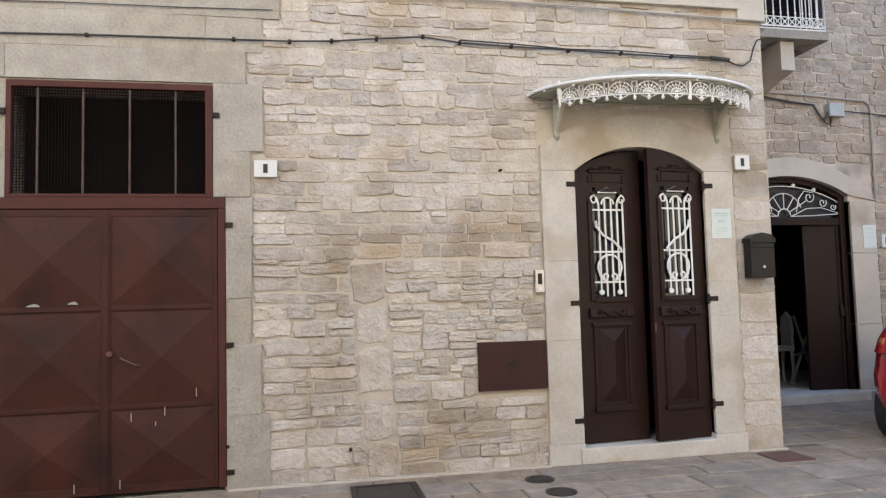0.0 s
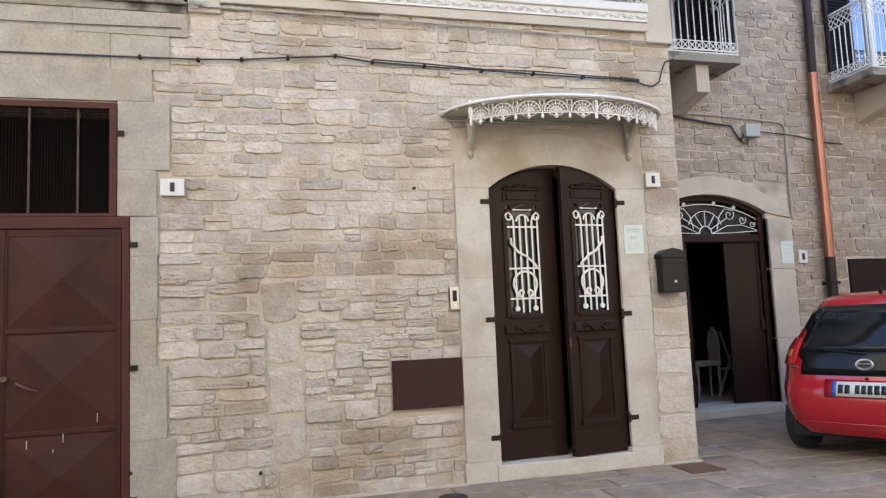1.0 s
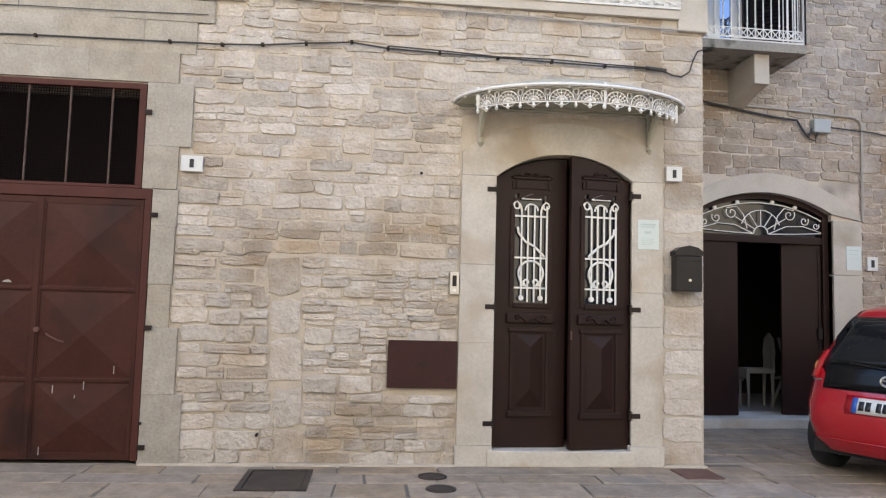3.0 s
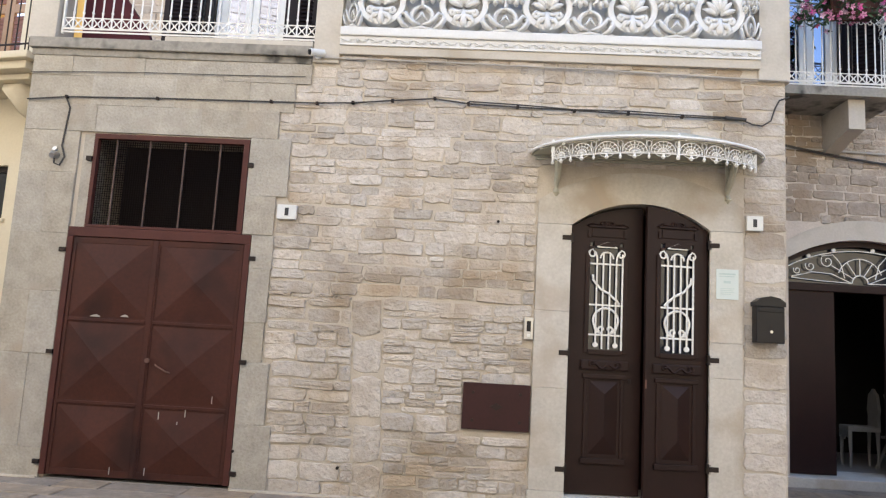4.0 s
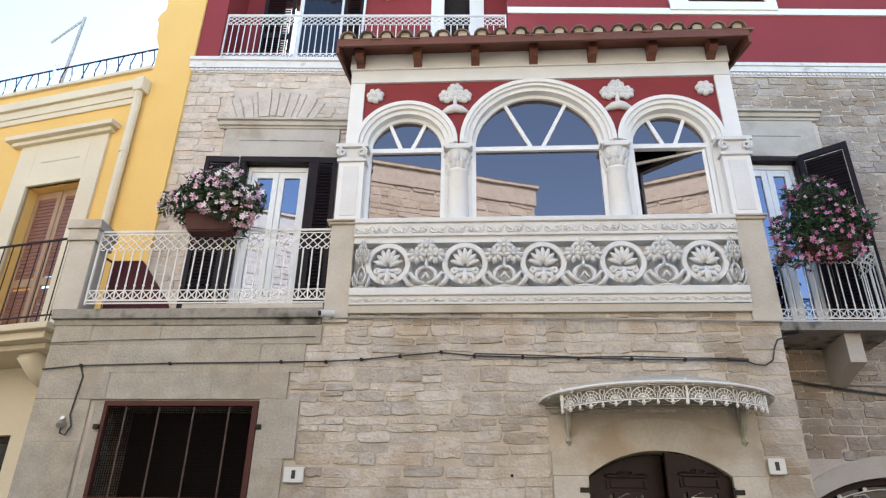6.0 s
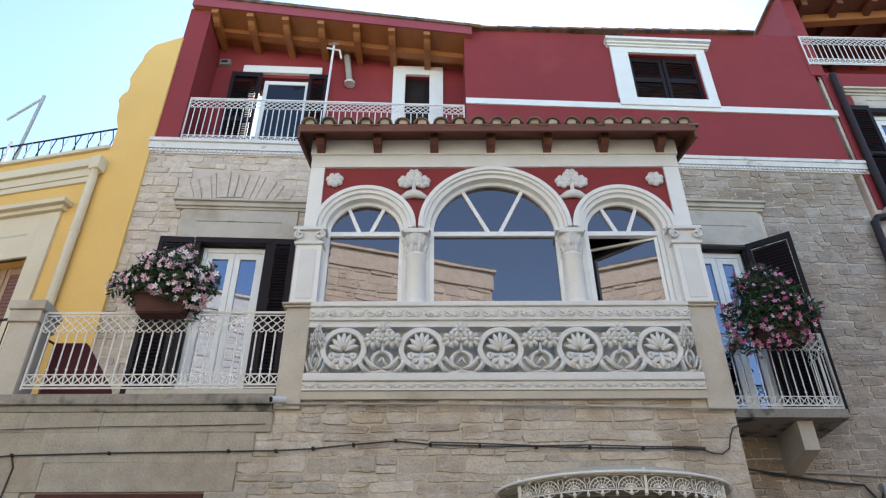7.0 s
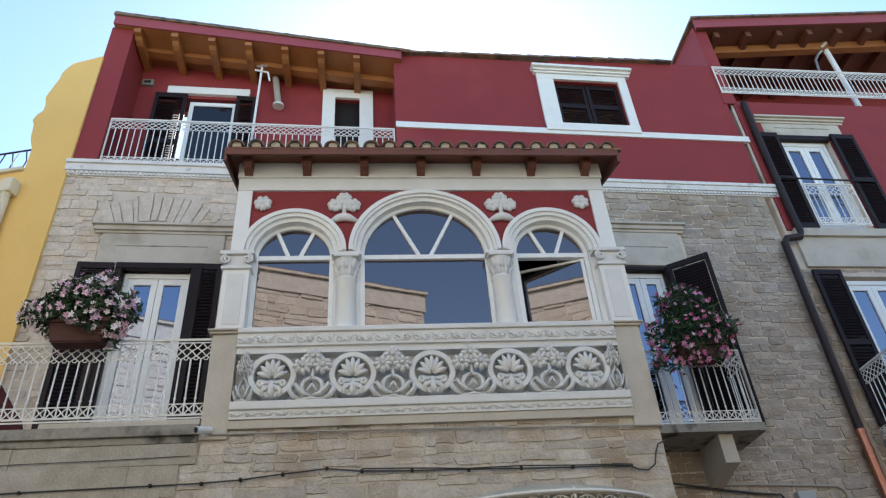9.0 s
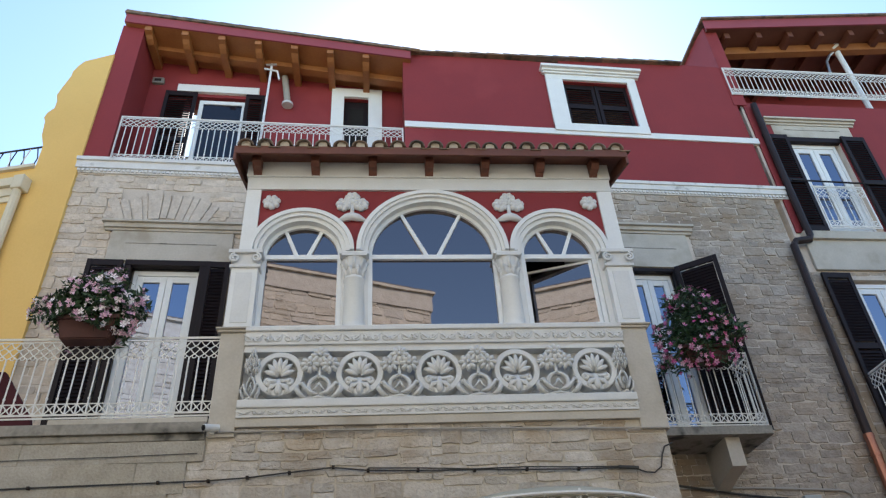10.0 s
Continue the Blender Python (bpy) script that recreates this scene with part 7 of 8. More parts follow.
# ---- parked car ----
set_back(False)
def car():
    th = thing("parked_car", "bright red small hatchback parked with its tail to the street", "car", (5.3, -0.3, 0))
    HEAD = radians(29)
    OX, OY, SC = 5.06, -0.765, 0.927

    def place(u, v, z):
        """u forward from the tail, v to the car's right."""
        u, v = u * SC, v * SC
        return (OX + u * math.cos(HEAD) + v * math.sin(HEAD), OY + u * math.sin(HEAD) - v * math.cos(HEAD), z * SC)
    Wd = [(0.22, 0.70), (0.30, 0.76), (0.45, 0.80), (0.62, 0.81), (0.80, 0.80), (0.92, 0.77), (1.00, 0.735), (1.15, 0.66), (1.30, 0.60), (1.40, 0.54), (1.45, 0.42)]
    Rr = [(0.22, 0.10), (0.30, 0.04), (0.45, 0.0), (0.60, 0.01), (0.68, 0.055), (0.80, 0.085), (0.92, 0.11), (1.00, 0.15), (1.15, 0.26), (1.30, 0.39), (1.38, 0.47), (1.42, 0.56), (1.45, 0.72)]

    def interp(tab, z):
        for (a, p), (b, q) in zip(tab, tab[1:]):
            if z <= b:
                t = (z - a) / (b - a)
                return p + (q - p) * max(0, t)
        return tab[-1][1]

    def S(q, z, out=0.0):
        """The tail surface: q across from -1 to 1."""
        w, r = interp(Wd, z), interp(Rr, z)
        a = abs(q)
        curve = 0.07 * a ** 2 + 0.34 * max(0, (a - 0.62) / 0.38) ** 2.6
        return place(r + curve - out, q * (w + out * (a > 0.7) * 0.7), z)
    zs = [0.22, 0.26, 0.30, 0.38, 0.45, 0.52, 0.60, 0.64, 0.68, 0.74, 0.80, 0.86, 0.92, 0.96, 1.00, 1.07, 1.15, 1.22, 1.30, 1.35, 1.38, 1.40, 1.42, 1.45]
    qs = [-1, -0.97, -0.92, -0.85, -0.76, -0.66, -0.5, -0.33, -0.16, 0, 0.16, 0.33, 0.5, 0.66, 0.76, 0.85, 0.92, 0.97, 1]
    bm = bmesh.new()
    G = [[bm.verts.new(S(q, z)) for q in qs] for z in zs]
    for i in range(len(zs) - 1):
        for j in range(len(qs) - 1):
            bm.faces.new((G[i][j], G[i][j + 1], G[i + 1][j + 1], G[i + 1][j]))
    # flanks and roof run forward to the nose
    stations = [(1.2, 1.0), (2.0, 1.0), (2.7, 0.98), (3.1, 0.93), (3.38, 0.80)]
    prev = [[row[0] for row in G], [row[-1] for row in G]]
    prevtop = G[-1]
    for u, k in stations:
        hz = lambda z: z if u < 2.3 else min(z, 0.98 if u < 2.9 else 0.86 if u < 3.3 else 0.72)
        L = [bm.verts.new(place(u, -interp(Wd, z) * k, hz(z))) for z in zs]
        R = [bm.verts.new(place(u, interp(Wd, z) * k, hz(z))) for z in zs]
        for A, B in ((prev[0], L), (prev[1], R)):
            for i in range(len(zs) - 1):
                bm.faces.new((A[i], A[i + 1], B[i + 1], B[i]))
        T = [L[-1]] + [bm.verts.new(place(u, q * interp(Wd, 1.45) * k, hz(1.45) + 0.015 * (1 - q * q))) for q in qs[1:-1]] + [R[-1]]
        for j in range(len(qs) - 1):
            bm.faces.new((prevtop[j], prevtop[j + 1], T[j + 1], T[j]))
        prev, prevtop = [L, R], T
    bm.faces.new([v for v in prev[0]] + [v for v in prevtop[1:-1]] + [v for v in prev[1]][::-1])
    part("body", bm, M_CARRED, th, smooth=True)

    def patch(name, q0, q1, z0, z1, out, material, label="", nq=10, nz=8, shape=None, parent=th):
        bm = bmesh.new()
        rows = []
        for i in range(nz + 1):
            z = z0 + (z1 - z0) * i / nz
            a, b = (q0, q1) if shape is None else shape(z)
            rows.append([[bm.verts.new(S(a + (b - a) * j / nq, z, o)) for j in range(nq + 1)] for o in (out, -0.004)])
        for A, B in zip(rows, rows[1:]):
            for j in range(nq):
                bm.faces.new((A[0][j], A[0][j + 1], B[0][j + 1], B[0][j])).smooth = True
            bm.faces.new((A[0][0], B[0][0], B[1][0], A[1][0]))
            bm.faces.new((A[0][-1], A[1][-1], B[1][-1], B[0][-1]))
        for R in (rows[0], rows[-1]):
            for j in range(nq):
                bm.faces.new((R[0][j], R[1][j], R[1][j + 1], R[0][j + 1]))
        return part(name, bm, material, parent, label, smooth=False)
    hatch = patch("tailgate_panel", -0.88, 0.88, 0.735, 1.34, 0.006, M_CARBLK, "gloss black tailgate panel", 16, 10, lambda z: (-0.87, 0.87) if z > 1.10 else (-0.74, 0.74) if z > 0.86 else (-0.66, 0.66))
    patch("rear_window", -0.72, 0.72, 0.94, 1.31, 0.012, M_GLASS_CAR, "dark rear window", 16, 8, parent=hatch)
    part("wiper", tube([S(0.0, 0.92, 0.02), S(-0.2, 0.94, 0.025), S(-0.42, 0.955, 0.02)], 0.008, 5), M_BLACK, hatch)
    for s in (-1, 1):
        l = patch("tail_light", 0.70 * s, 1.0 * s, 0.81, 1.05, 0.018, M_LAMPRED, "red tail light", 6, 8, lambda z, s=s: (s * (0.72 + 2.0 * (z - 0.93) ** 2), s * 1.0))
        patch("indicator", 0.80 * s, 0.92 * s, 0.89, 0.95, 0.021, M_LAMPAMB, "amber indicator lens", 4, 3, parent=l)
    patch("bumper_crease", -0.9, 0.9, 0.32, 0.335, 0.010, M_CARRED, "", 14, 1)
    patch("plate_recess", -0.40, 0.40, 0.55, 0.70, 0.004, M_CARRED, "", 8, 3)
    plate = patch("number_plate", -0.325, 0.325, 0.565, 0.685, 0.014, M_ENAMEL, "white plate with plain dark bars", 6, 2)
    for a, b in ((-0.325, -0.275), (0.275, 0.325)):
        patch("blue_band", a, b, 0.565, 0.685, 0.0165, M_BLUE, "blue end band", 2, 2, parent=plate)
    for a, b in ((-0.255, -0.205), (-0.19, -0.14), (-0.09, -0.045), (-0.03, 0.015), (0.03, 0.075), (0.09, 0.14), (0.155, 0.205), (0.215, 0.255)):
        patch("dark_bar", a, b, 0.59, 0.66, 0.0165, M_INK, "", 1, 2, parent=plate)
    part("emblem", tube([S(0.08 * math.cos(t), 0.832 + 0.04 * math.sin(t), 0.016) for t in (2 * math.pi * k / 16 for k in range(16))], 0.009, 5, closed=True), M_STEEL, th, "plain chrome oval")
    part("emblem_bar", tube([S(-0.066, 0.837, 0.016), S(0.066, 0.837, 0.016)], 0.008, 5), M_STEEL, th)
    part("side_badge", tube([S(-0.80, 0.80, 0.006), S(-0.70, 0.80, 0.006)], 0.008, 4), M_STEEL, th)
    part("tailgate_lock", tube([S(0.0, 0.715, 0.004), S(0.03, 0.715, 0.004)], 0.010, 5), M_BLACK, th)
    part("roof_aerial", tube([place(0.75, 0.0, 1.455), place(0.72, 0.0, 1.50)], 0.02, 6, taper=[1, 0.6]), M_BLACK, th)
    part("underbody", prism([place(u, v, 0)[:2] for u, v in ((0.18, -0.66), (0.18, 0.66), (3.2, 0.66), (3.2, -0.66))], 0.17, 0.26, axis="z"), M_RUBBER, th)
    for u, v in ((0.55, -0.69), (0.55, 0.69), (2.9, -0.69), (2.9, 0.69)):
        prof = [(0.17, -0.085), (0.25, -0.09), (0.275, -0.07), (0.28, 0.0), (0.275, 0.07), (0.25, 0.09), (0.17, 0.085)]
        bm = bmesh.new()
        n = 24
        R = [[bm.verts.new(place(u + r * math.cos(2 * math.pi * k / n), v + x, 0.283 + r * math.sin(2 * math.pi * k / n))) for r, x in prof] for k in range(n)]
        for k in range(n):
            A, B = R[k], R[(k + 1) % n]
            for j in range(len(prof) - 1):
                bm.faces.new((A[j], A[j + 1], B[j + 1], B[j]))
        wh = part("tyre", bm, M_RUBBER, th, "black tyre", smooth=True)
        bm = bmesh.new()
        for x in (-0.06, 0.06):
            c = bm.verts.new(place(u, v + x * 1.2, 0.283))
            rr = [bm.verts.new(place(u + 0.18 * math.cos(2 * math.pi * k / n), v + x, 0.283 + 0.18 * math.sin(2 * math.pi * k / n))) for k in range(n)]
            for k in range(n):
                bm.faces.new((c, rr[k], rr[(k + 1) % n]))
        part("rim", bm, M_STEEL, wh, "grey wheel rim")


car()

# ---- street covers ----
cover = thing("manhole_cover", "square dark cast-iron cover set in the paving", "manhole cover", (0.7, -0.5, 0))
part("frame", boxes((0.48, 0.95, -0.77, -0.73, 0.0, 0.012), (0.48, 0.95, -0.23, -0.19, 0.0, 0.012), (0.48, 0.52, -0.73, -0.23, 0.0, 0.012), (0.91, 0.95, -0.73, -0.23, 0.0, 0.012)), M_CAST, cover)
part("lid", box(0.525, 0.905, -0.725, -0.235, 0.0, 0.009, 0.002), M_CAST, cover)
cover2 = thing("manhole_cover", "square rusty reddish iron cover set in the paving", "manhole cover", (3.9, -0.3, 0))
part("lid", box(3.72, 4.02, -0.43, -0.13, 0.0, 0.010, 0.002), M_CASTR, cover2)
for x, y in ((1.82, -0.37), (1.85, -0.72)):
    dr = thing("drain_cover", "small round dark iron cover in the paving", "drain cover", (x, y, 0), "round drain covers")
    part("ring", lathe([(0.105, -0.01), (0.105, 0.009), (0.085, 0.009), (0.083, 0.004)], 20, at=(x, y, 0)), M_CAST, dr)
    part("lid", lathe([(0.08, -0.01), (0.08, 0.006), (0.0005, 0.008)], 20, at=(x, y, 0)), M_CAST, dr)

# ---- pieces: paving, ashlar and rubble ----
def stone_variant(seed, points=12, rough=0.12):
    rng = random.Random(seed)
    bm = bmesh.new()
    base = []
    for i in range(points):
        t = i / points * 4
        k, f = int(t), t - int(t)
        c = ((-0.5, -0.5), (0.5, -0.5), (0.5, 0.5), (-0.5, 0.5))
        a, b = c[k], c[(k + 1) % 4]
        base.append((a[0] + (b[0] - a[0]) * f, a[1] + (b[1] - a[1]) * f))
    base = [(x * (1 - rng.uniform(0, rough) - (0.05 if abs(x) > 0.4 and abs(z) > 0.4 else 0)), z * (1 - rng.uniform(0, rough * 1.9) - (0.06 if abs(x) > 0.4 and abs(z) > 0.4 else 0))) for x, z in base]
    back = [bm.verts.new((x, 0.25, z)) for x, z in base]
    mid = [bm.verts.new((x * 0.99, -0.62 - rng.uniform(0, 0.15), z * 0.985)) for x, z in base]
    tx, tz = rng.uniform(-0.35, 0.35), rng.uniform(-0.3, 0.3)
    front = [bm.verts.new((x * 0.955 + rng.uniform(-0.015, 0.015), -0.84 - tx * x - tz * z - rng.uniform(0, 0.22), z * 0.92 + rng.uniform(-0.025, 0.025))) for x, z in base]
    inner = [bm.verts.new((x * rng.uniform(0.42, 0.66), -0.98 - tx * x * 0.6 - tz * z * 0.6 - rng.uniform(-0.2, 0.22), z * rng.uniform(0.4, 0.66))) for x, z in base]
    c = bm.verts.new((rng.uniform(-0.15, 0.15), -1.0 - rng.uniform(-0.15, 0.25), rng.uniform(-0.15, 0.15)))
    n = len(base)
    for i in range(n):
        j = (i + 1) % n
        bm.faces.new((back[i], back[j], mid[j], mid[i]))
        bm.faces.new((mid[i], mid[j], front[j], front[i]))
        bm.faces.new((front[i], front[j], inner[j], inner[i]))
        bm.faces.new((inner[i], inner[j], c))
    return bm


VAR = [stone_variant(s) for s in range(14)]
VARCO = []
for b in VAR:
    b.verts.index_update()
    VARCO.append((np.array([v.co[:] for v in b.verts]), [[v.index for v in f.verts] for f in b.faces]))
VARME = [mesh_of(b, "stone", M_STONE) for b in VAR]


def courses(x0, x1, z0, z1, holes, seed, hmin=0.05, hmax=0.115, wmin=0.11, wmax=0.36):
    """Uneven rubble courses: rectangles that fill the field but for the holes."""
    rng = random.Random(seed)
    out = []
    z = z0
    while z < z1 - 0.02:
        h = min(rng.uniform(hmin, hmax) if rng.random() > 0.12 else rng.uniform(hmax, hmax * 1.5), z1 - z)
        spans = [(x0, x1)]
        for a, b, c, d in holes:
            if c < z + h * 0.6 and d > z + h * 0.4:
                spans = [s for p, q in spans for s in ((p, min(q, a)), (max(p, b), q)) if s[1] - s[0] > 0.03]
        for p, q in spans:
            x = p
            while x < q - 0.02:
                w = rng.uniform(wmin, wmax) * (0.75 if h < 0.065 else 1.1)
                if q - x - w < wmin * 0.7:
                    w = q - x
                w = min(w, q - x)
                if h > 0.085 and w < 0.26 and rng.random() < 0.25:
                    f = rng.uniform(0.4, 0.6)
                    out += [(x, x + w, z, z + h * f), (x, x + w, z + h * f, z + h)]
                else:
                    e = rng.uniform(-0.010, 0.010)
                    out.append((x, x + w, z + e, z + h + e))
                x += w
        z += h
    return out


def lay(rects, parent, seed, y=0.0, depth=(0.003, 0.015), limit=0, far_material=None, warp=None, name="stone", gap=-0.007):
    """The first `limit` stones become parts on shared meshes, the rest one joined part."""
    rng = random.Random(seed)
    V, F, k = [], [], 0
    for i, (a, b, c, d) in enumerate(rects):
        j = rng.randrange(len(VARME))
        s = (b - a - gap, rng.uniform(*depth), d - c - gap)
        tilt = rng.uniform(-0.05, 0.05)
        flip = rng.choice((-1, 1))
        if i < limit:
            ob = piece(name, VARME[j], parent, ((a + b) / 2, y, (c + d) / 2), (s[0], s[1], s[2]), 0, tilt + (math.pi if flip < 0 else 0))
        else:
            co, fs = VARCO[j]
            p = co * (s[0] * flip, s[1], s[2] * flip)
            ct, st = math.cos(tilt), math.sin(tilt)
            p = np.stack([p[:, 0] * ct + p[:, 2] * st + (a + b) / 2, p[:, 1] + y, -p[:, 0] * st + p[:, 2] * ct + (c + d) / 2], 1)
            if warp:
                p = np.array([site(*warp(*q))[:] for q in p])
            V.append(p)
            F += [[q + k for q in f] for f in fs]
            k += len(p)
    if V:
        me = bpy.data.meshes.new("rubble")
        me.from_pydata(np.concatenate(V).tolist(), [], F)
        me.materials.append(far_material or M_STONE_J)
        ob = new("rubble", me)
        ob.parent = parent
        tagged(ob, kind="stuff")


ash_me = []
for s in range(6):
    bm = box(-0.5, 0.5, -1, 0.2, -0.5, 0.5)
    bmesh.ops.bevel(bm, geom=[e for e in bm.edges if all(v.co.y < 0 for v in e.verts)], offset=0.012, segments=1, affect="EDGES")
    rng = random.Random(s)
    for v in bm.verts:
        v.co.y *= rng.uniform(0.85, 1.15)
    ash_me.append(bm)
ASH = [mesh_of(b.copy(), "ashlar", M_ASHLAR) for b in ash_me]
ASH_G = [mesh_of(b, "ashlar", M_ASHLAR_G) for b in ash_me]


def ashlar(rows, parent, seed, depth=0.024, meshes=None, gap=0.0015, y=0.0):
    rng = random.Random(seed)
    for a, b, c, d in rows:
        piece("ashlar", rng.choice(meshes or ASH), parent, ((a + b) / 2, y, (c + d) / 2), (b - a - gap, depth * rng.uniform(0.85, 1.1), d - c - gap))


# left: large dressed blocks round the garage door
blocks = []
rng = random.Random(77)
for z0, z1, cut in ((0.0, 0.24, 0), (0.24, 1.0, -2.16), (1.0, 1.52, -2.22), (1.52, 2.02, 0), (2.02, 2.55, -2.2), (2.55, 2.92, 0)):
    blocks += [(FX0, cut, z0, z1), (cut, -1.955, z0, z1)] if cut else [(FX0, -1.955, z0, z1)]
for z0, z1, w in ((0.0, 0.52, 0.30), (0.52, 1.02, 0.24), (1.02, 1.35, 0.17), (1.35, 1.80, 0.18), (1.80, 2.08, 0.19)):
    blocks.append((-0.365, -0.365 + w, z0, z1))
blocks += [(-0.45, -0.19, 2.085, 2.42), (-0.45, -0.10, 2.42, 2.92), (FX0, -1.83, 2.92, 3.16), (-1.83, -0.9, 2.92, 3.16), (-0.9, -0.22, 2.92, 3.16)]
ashlar(blocks, wall_front, 4, meshes=ASH_G)
band_ = [(FX0, -1.9, 3.16, 3.42), (-1.9, -1.15, 3.16, 3.42), (-1.15, -0.5, 3.16, 3.42), (-0.5, -0.1, 3.16, 3.42), (FX0, -2.1, 3.42, 3.60), (-2.1, -1.45, 3.42, 3.60), (-1.45, -0.75, 3.42, 3.60), (-0.75, 0.03, 3.42, 3.60)]
ashlar(band_, wall_front, 5, depth=0.02, meshes=ASH_G)
# blocked opening: tall stones in the rubble
tall = [(0.52, 0.78, 1.28, 1.62), (0.55, 0.80, 0.98, 1.28), (0.56, 0.82, 0.60, 0.98), (0.60, 0.84, 0.27, 0.60), (0.62, 0.86, 0.0, 0.27), (1.06, 1.30, 2.42, 2.62)]
lay(tall, wall_front, 6, depth=(0.008, 0.012), limit=6, gap=0.004)

holes = [(-1, -0.10, 0, 0.52), (-1, -0.12, 0.52, 1.02), (-1, -0.19, 1.02, 2.42), (-1, -0.1, 2.42, 2.93), (-1, -0.22, 2.92, 3.17), (-1, -0.1, 3.16, 3.42), (-1, 0.03, 3.42, 3.61), (-1, 0.27, 3.60, 3.72),
         (2.02, 3.71, 0, 2.78), (1.475, 2.025, 0.595, 0.97), (-0.17, 0.005, 2.225, 2.356), (1.945, 2.025, 1.33, 1.515), (3.725, 3.865, 2.315, 2.445)]
holes += tall
low = courses(-0.37, 0.70, 0.0, 1.62, holes, 21, 0.06, 0.135) + courses(0.70, 2.04, 0.0, 1.62, holes, 25, 0.04, 0.11)
near = courses(-0.37, 2.04, 1.62, 3.70, holes, 27, 0.055, 0.13)
rest = courses(2.02, 3.71, 0.0, 3.70, holes, 22, 0.055, 0.13)
# large rough stones up the corner
corner = courses(3.70, 4.065, 0.0, 3.61, holes, 8, 0.09, 0.19, 0.24, 0.42)
random.Random(1).shuffle(near)
lay(low, wall_front, 34, depth=(0.004, 0.024), limit=170, gap=-0.001)
lay(near, wall_front, 31, depth=(0.003, 0.017), limit=130, gap=-0.003)
lay(rest, wall_front, 32, depth=(0.003, 0.017), limit=0, gap=-0.003)
lay(corner, wall_front, 33, depth=(0.003, 0.009), limit=60, gap=-0.003)

# rubble of the main wall and of the next house
set_back(True)
hm = [(-1.78, -0.72, 6.84, 7.28), (LX0 - 0.05, LX1 + 0.05, 3.0, 6.2), (-1.80, -0.34, 6.15, 6.78), (RX0 - 0.02, RX1 + 0.05, 3.9, 6.28), (4.2, 5.70, 6.26, 6.96), (0.06, 4.06, 3.7, 6.9), (4.1, 6.66, 0, 2.34), (4.35, 6.64, 2.3, 2.76), (AX0, AX1, 0, 2.6)]
lay(courses(-2.41, 4.06, 3.78, 7.50, hm, 41, 0.045, 0.12, 0.09, 0.34), wall_main, 42, WALL_Y, (0.003, 0.018), 0, M_STONE_W, warp_main)
# right part and next house take the stone copy with shade in its colour
lay(courses(4.06, 7.19, 0.0, 7.50, hm, 43, 0.045, 0.11, 0.09, 0.32), wall_main, 44, WALL_Y, (0.003, 0.018), 0, M_STONE_SHADED, warp_main)
hw_ = [(7.72, 8.62, 0.85, 1.85), (7.34, 8.62, 0.9, 1.82), (7.72, 8.62, 3.9, 6.2)]
lay(courses(7.20, 12.0, 0.0, 6.28, hw_, 45, 0.05, 0.13, 0.10, 0.36), wall_wing, 46, WALL_Y, (0.003, 0.018), 0, M_STONE_SHADED, warp_wing)
# return of the front block's corner
set_back(False)
# relieving arch of upright stones over the terrace window
rng = random.Random(64)
edges = [-27 + 54 * k / 11 + rng.uniform(-1.2, 1.2) for k in range(12)]
for a0, a1 in zip(edges, edges[1:]):
    r0, r1 = 1.17 + rng.uniform(-0.02, 0.03), 1.60 + rng.uniform(-0.06, 0.05)
    fan = [(-1.33 + r * math.sin(radians(a)), 6.02 + r * math.cos(radians(a))) for r, a in ((r0, a0 + 0.3), (r0, a1 - 0.3), ((r0 + r1) / 2, a1 - 0.1), (r1, a1 - 0.5), (r1 + 0.01, (a0 + a1) / 2), (r1 - 0.01, a0 + 0.5), ((r0 + r1) / 2, a0 + 0.2))]
    xm = sum(x for x, z in fan) / 7
    part("voussoir", prism(fan, 1.65 + 0.05 * xm - rng.uniform(0.014, 0.03), 1.65 + 0.05 * xm + 0.1), M_STONE_W, wall_main)
lay([(a, b, c, d) for a, b, c, d in courses(0.02, 1.84, 0.0, 3.6, [], 47, 0.08, 0.2, 0.18, 0.5)], wall_front, 48, 0.0, (0.006, 0.016), 0, M_STONE_J, lambda x, y, z: (4.06 - y, x, z))
# rubble across the street
lay([(a, b, c, d) for a, b, c, d in courses(-9.0, 0.0, 3.0, 9.64, [], 49, 0.09, 0.24, 0.14, 0.55)], bpy.data.objects["wall_opposite"], 50, 0.0, (0.006, 0.028), 0, M_OPP, lambda x, y, z: warp_opp(x, -y, z), gap=0.004)


# paving slabs in bands across the street
def paving():
    rng = random.Random(9)
    near, far = [], []
    y = 1.93
    while y > -9.0:
        d = rng.uniform(0.26, 0.44)
        x = -5.0 + rng.uniform(0, 0.5)
        while x < 11:
            w = rng.uniform(0.35, 0.85)
            r = (x, x + w, y - d, y)
            x_ = max(x, 4.075) if y - d > -0.02 else x
            if x + w - x_ > 0.08 and not (y - d > 1.8 and x < 7.2):
                yy = min(y, -0.002) if x_ < 4.06 else y
                if yy - (y - d) > 0.04:
                    r = (x_, x + w, y - d, yy)
                    (near if -1.5 < y and -2.6 < x < 7 else far).append(r)
            x += w
        y -= d
    return near, far


near_p, far_p = paving()
pave = structure("pavement", box(-5.5, 11.5, -9.4, 1.93, -0.20, -0.010), M_GROUND, "street paving bed between worn limestone slabs", "pavement")


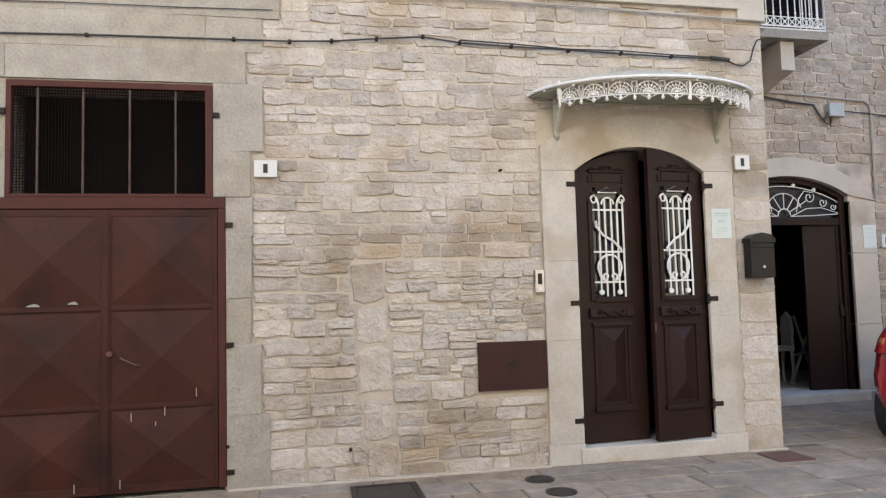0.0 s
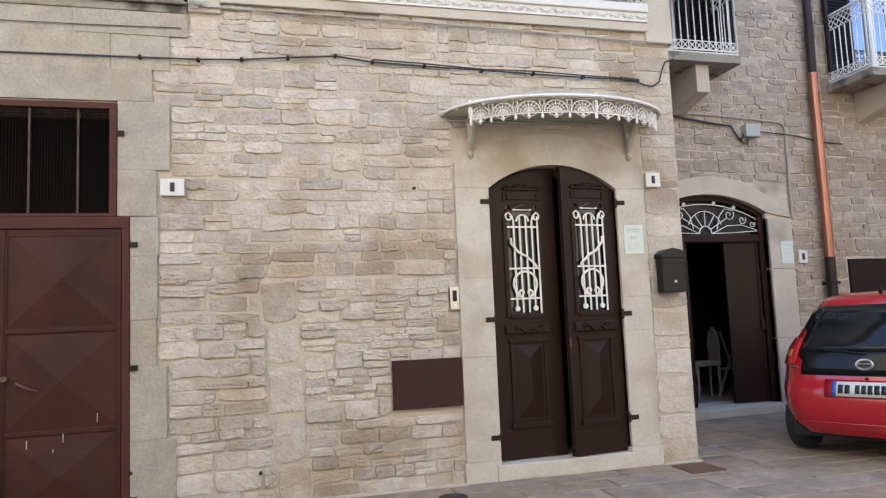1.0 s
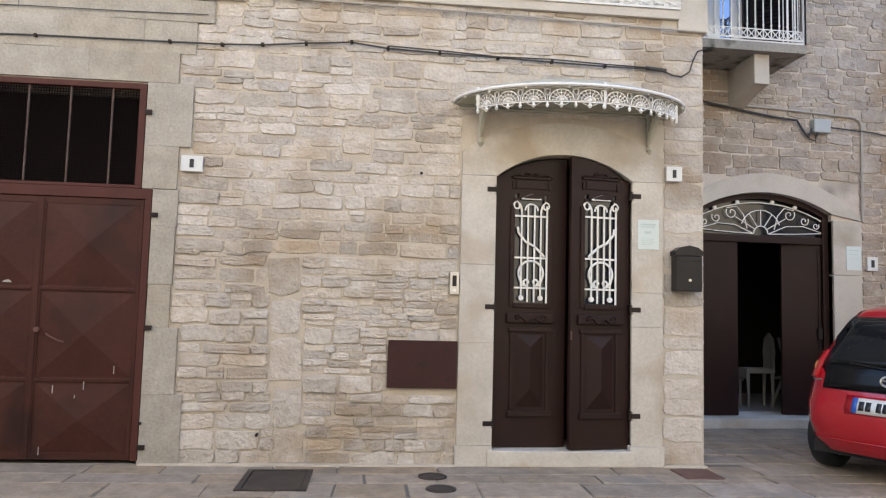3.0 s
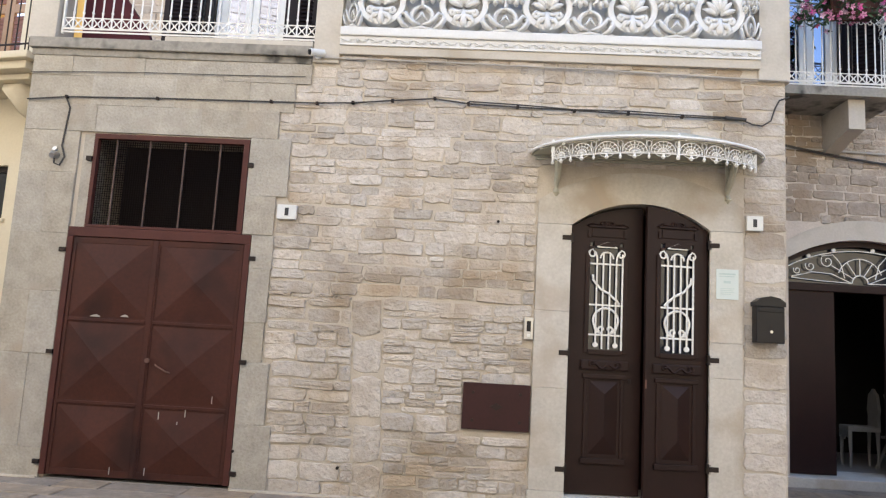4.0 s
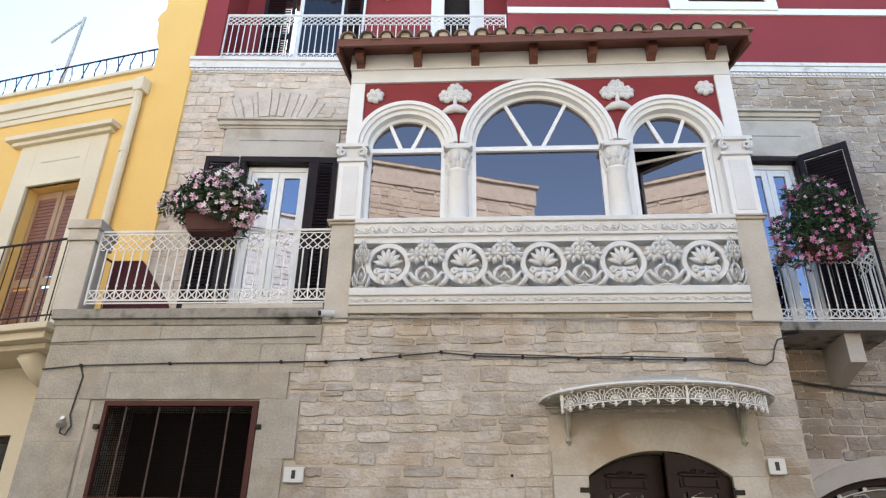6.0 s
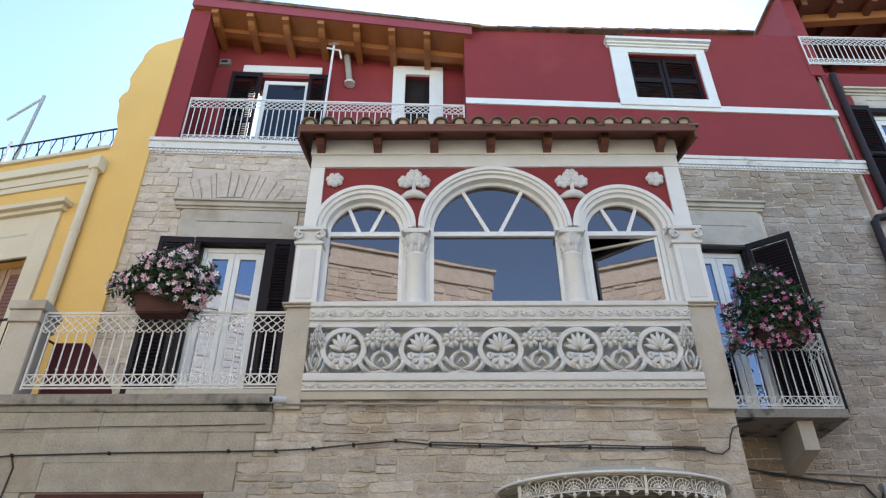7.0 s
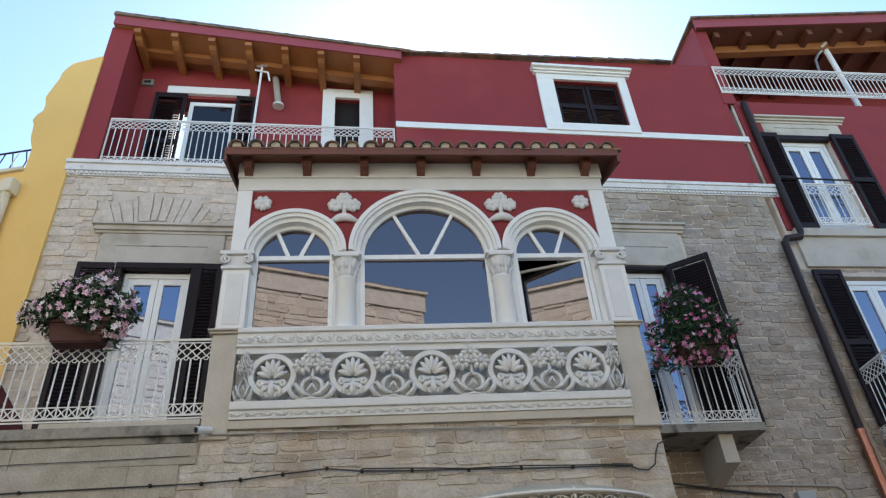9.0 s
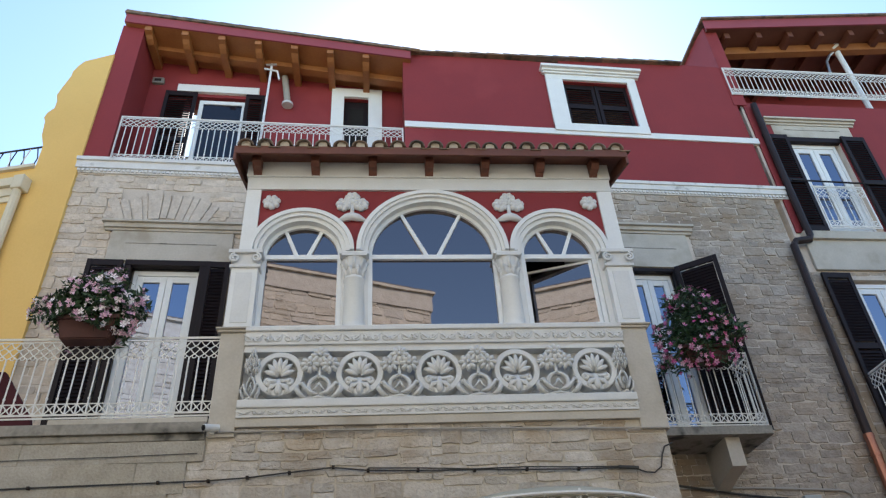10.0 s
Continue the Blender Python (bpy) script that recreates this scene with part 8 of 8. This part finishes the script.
structure("trim_wall_foot", boxes((-2.4, -1.96, -0.05, 0.0, -0.02, 0.012), (-0.36, 2.02, -0.055, 0.0, -0.02, 0.014), (3.70, 4.07, -0.055, 0.0, -0.02, 0.012), bev=0.006), M_MORTAR, "crumbling mortar strip along the foot of the wall", "mortar")


def slab_mesh(w, d, seed):
    rng = random.Random(seed)
    bm = bmesh.new()
    g = 0.007
    c = [(-w / 2 + g, -d / 2 + g), (0, -d / 2 + g), (w / 2 - g, -d / 2 + g), (w / 2 - g, d / 2 - g), (0, d / 2 - g), (-w / 2 + g, d / 2 - g)]
    c = [(x + rng.uniform(-0.012, 0.012), y + rng.uniform(-0.012, 0.012)) for x, y in c]
    low = [bm.verts.new((x, y, -0.03)) for x, y in c]
    up = [bm.verts.new((x, y, -0.006 + rng.uniform(-0.002, 0.002))) for x, y in c]
    top = [bm.verts.new((x * 0.975, y * 0.955, rng.uniform(-0.002, 0.003))) for x, y in c]
    n = 6
    for i in range(n):
        j = (i + 1) % n
        bm.faces.new((low[i], low[j], up[j], up[i]))
        bm.faces.new((up[i], up[j], top[j], top[i]))
    bm.faces.new((top[0], top[1], top[4], top[5]))
    bm.faces.new((top[1], top[2], top[3], top[4]))
    return bm


for i, (a, b, c, d) in enumerate(near_p):
    piece("paving_slab", mesh_of(slab_mesh(b - a, d - c, i), "paving_slab", M_PAVE), pave, ((a + b) / 2, (c + d) / 2, 0), rz=random.Random(i).uniform(-0.02, 0.02))
V, F, k = [], [], 0
for i, (a, b, c, d) in enumerate(far_p):
    bm = slab_mesh(b - a, d - c, 900 + i)
    bm.verts.index_update()
    V += [(v.co.x + (a + b) / 2, v.co.y + (c + d) / 2, v.co.z) for v in bm.verts]
    F += [[v.index + k for v in f.verts] for f in bm.faces]
    k += len(bm.verts)
    bm.free()
me = bpy.data.meshes.new("paving_rest")
me.from_pydata(V, [], F)
me.materials.append(M_PAVE_J)
ob = new("paving_rest", me)
ob.parent = pave
tagged(ob, kind="stuff")
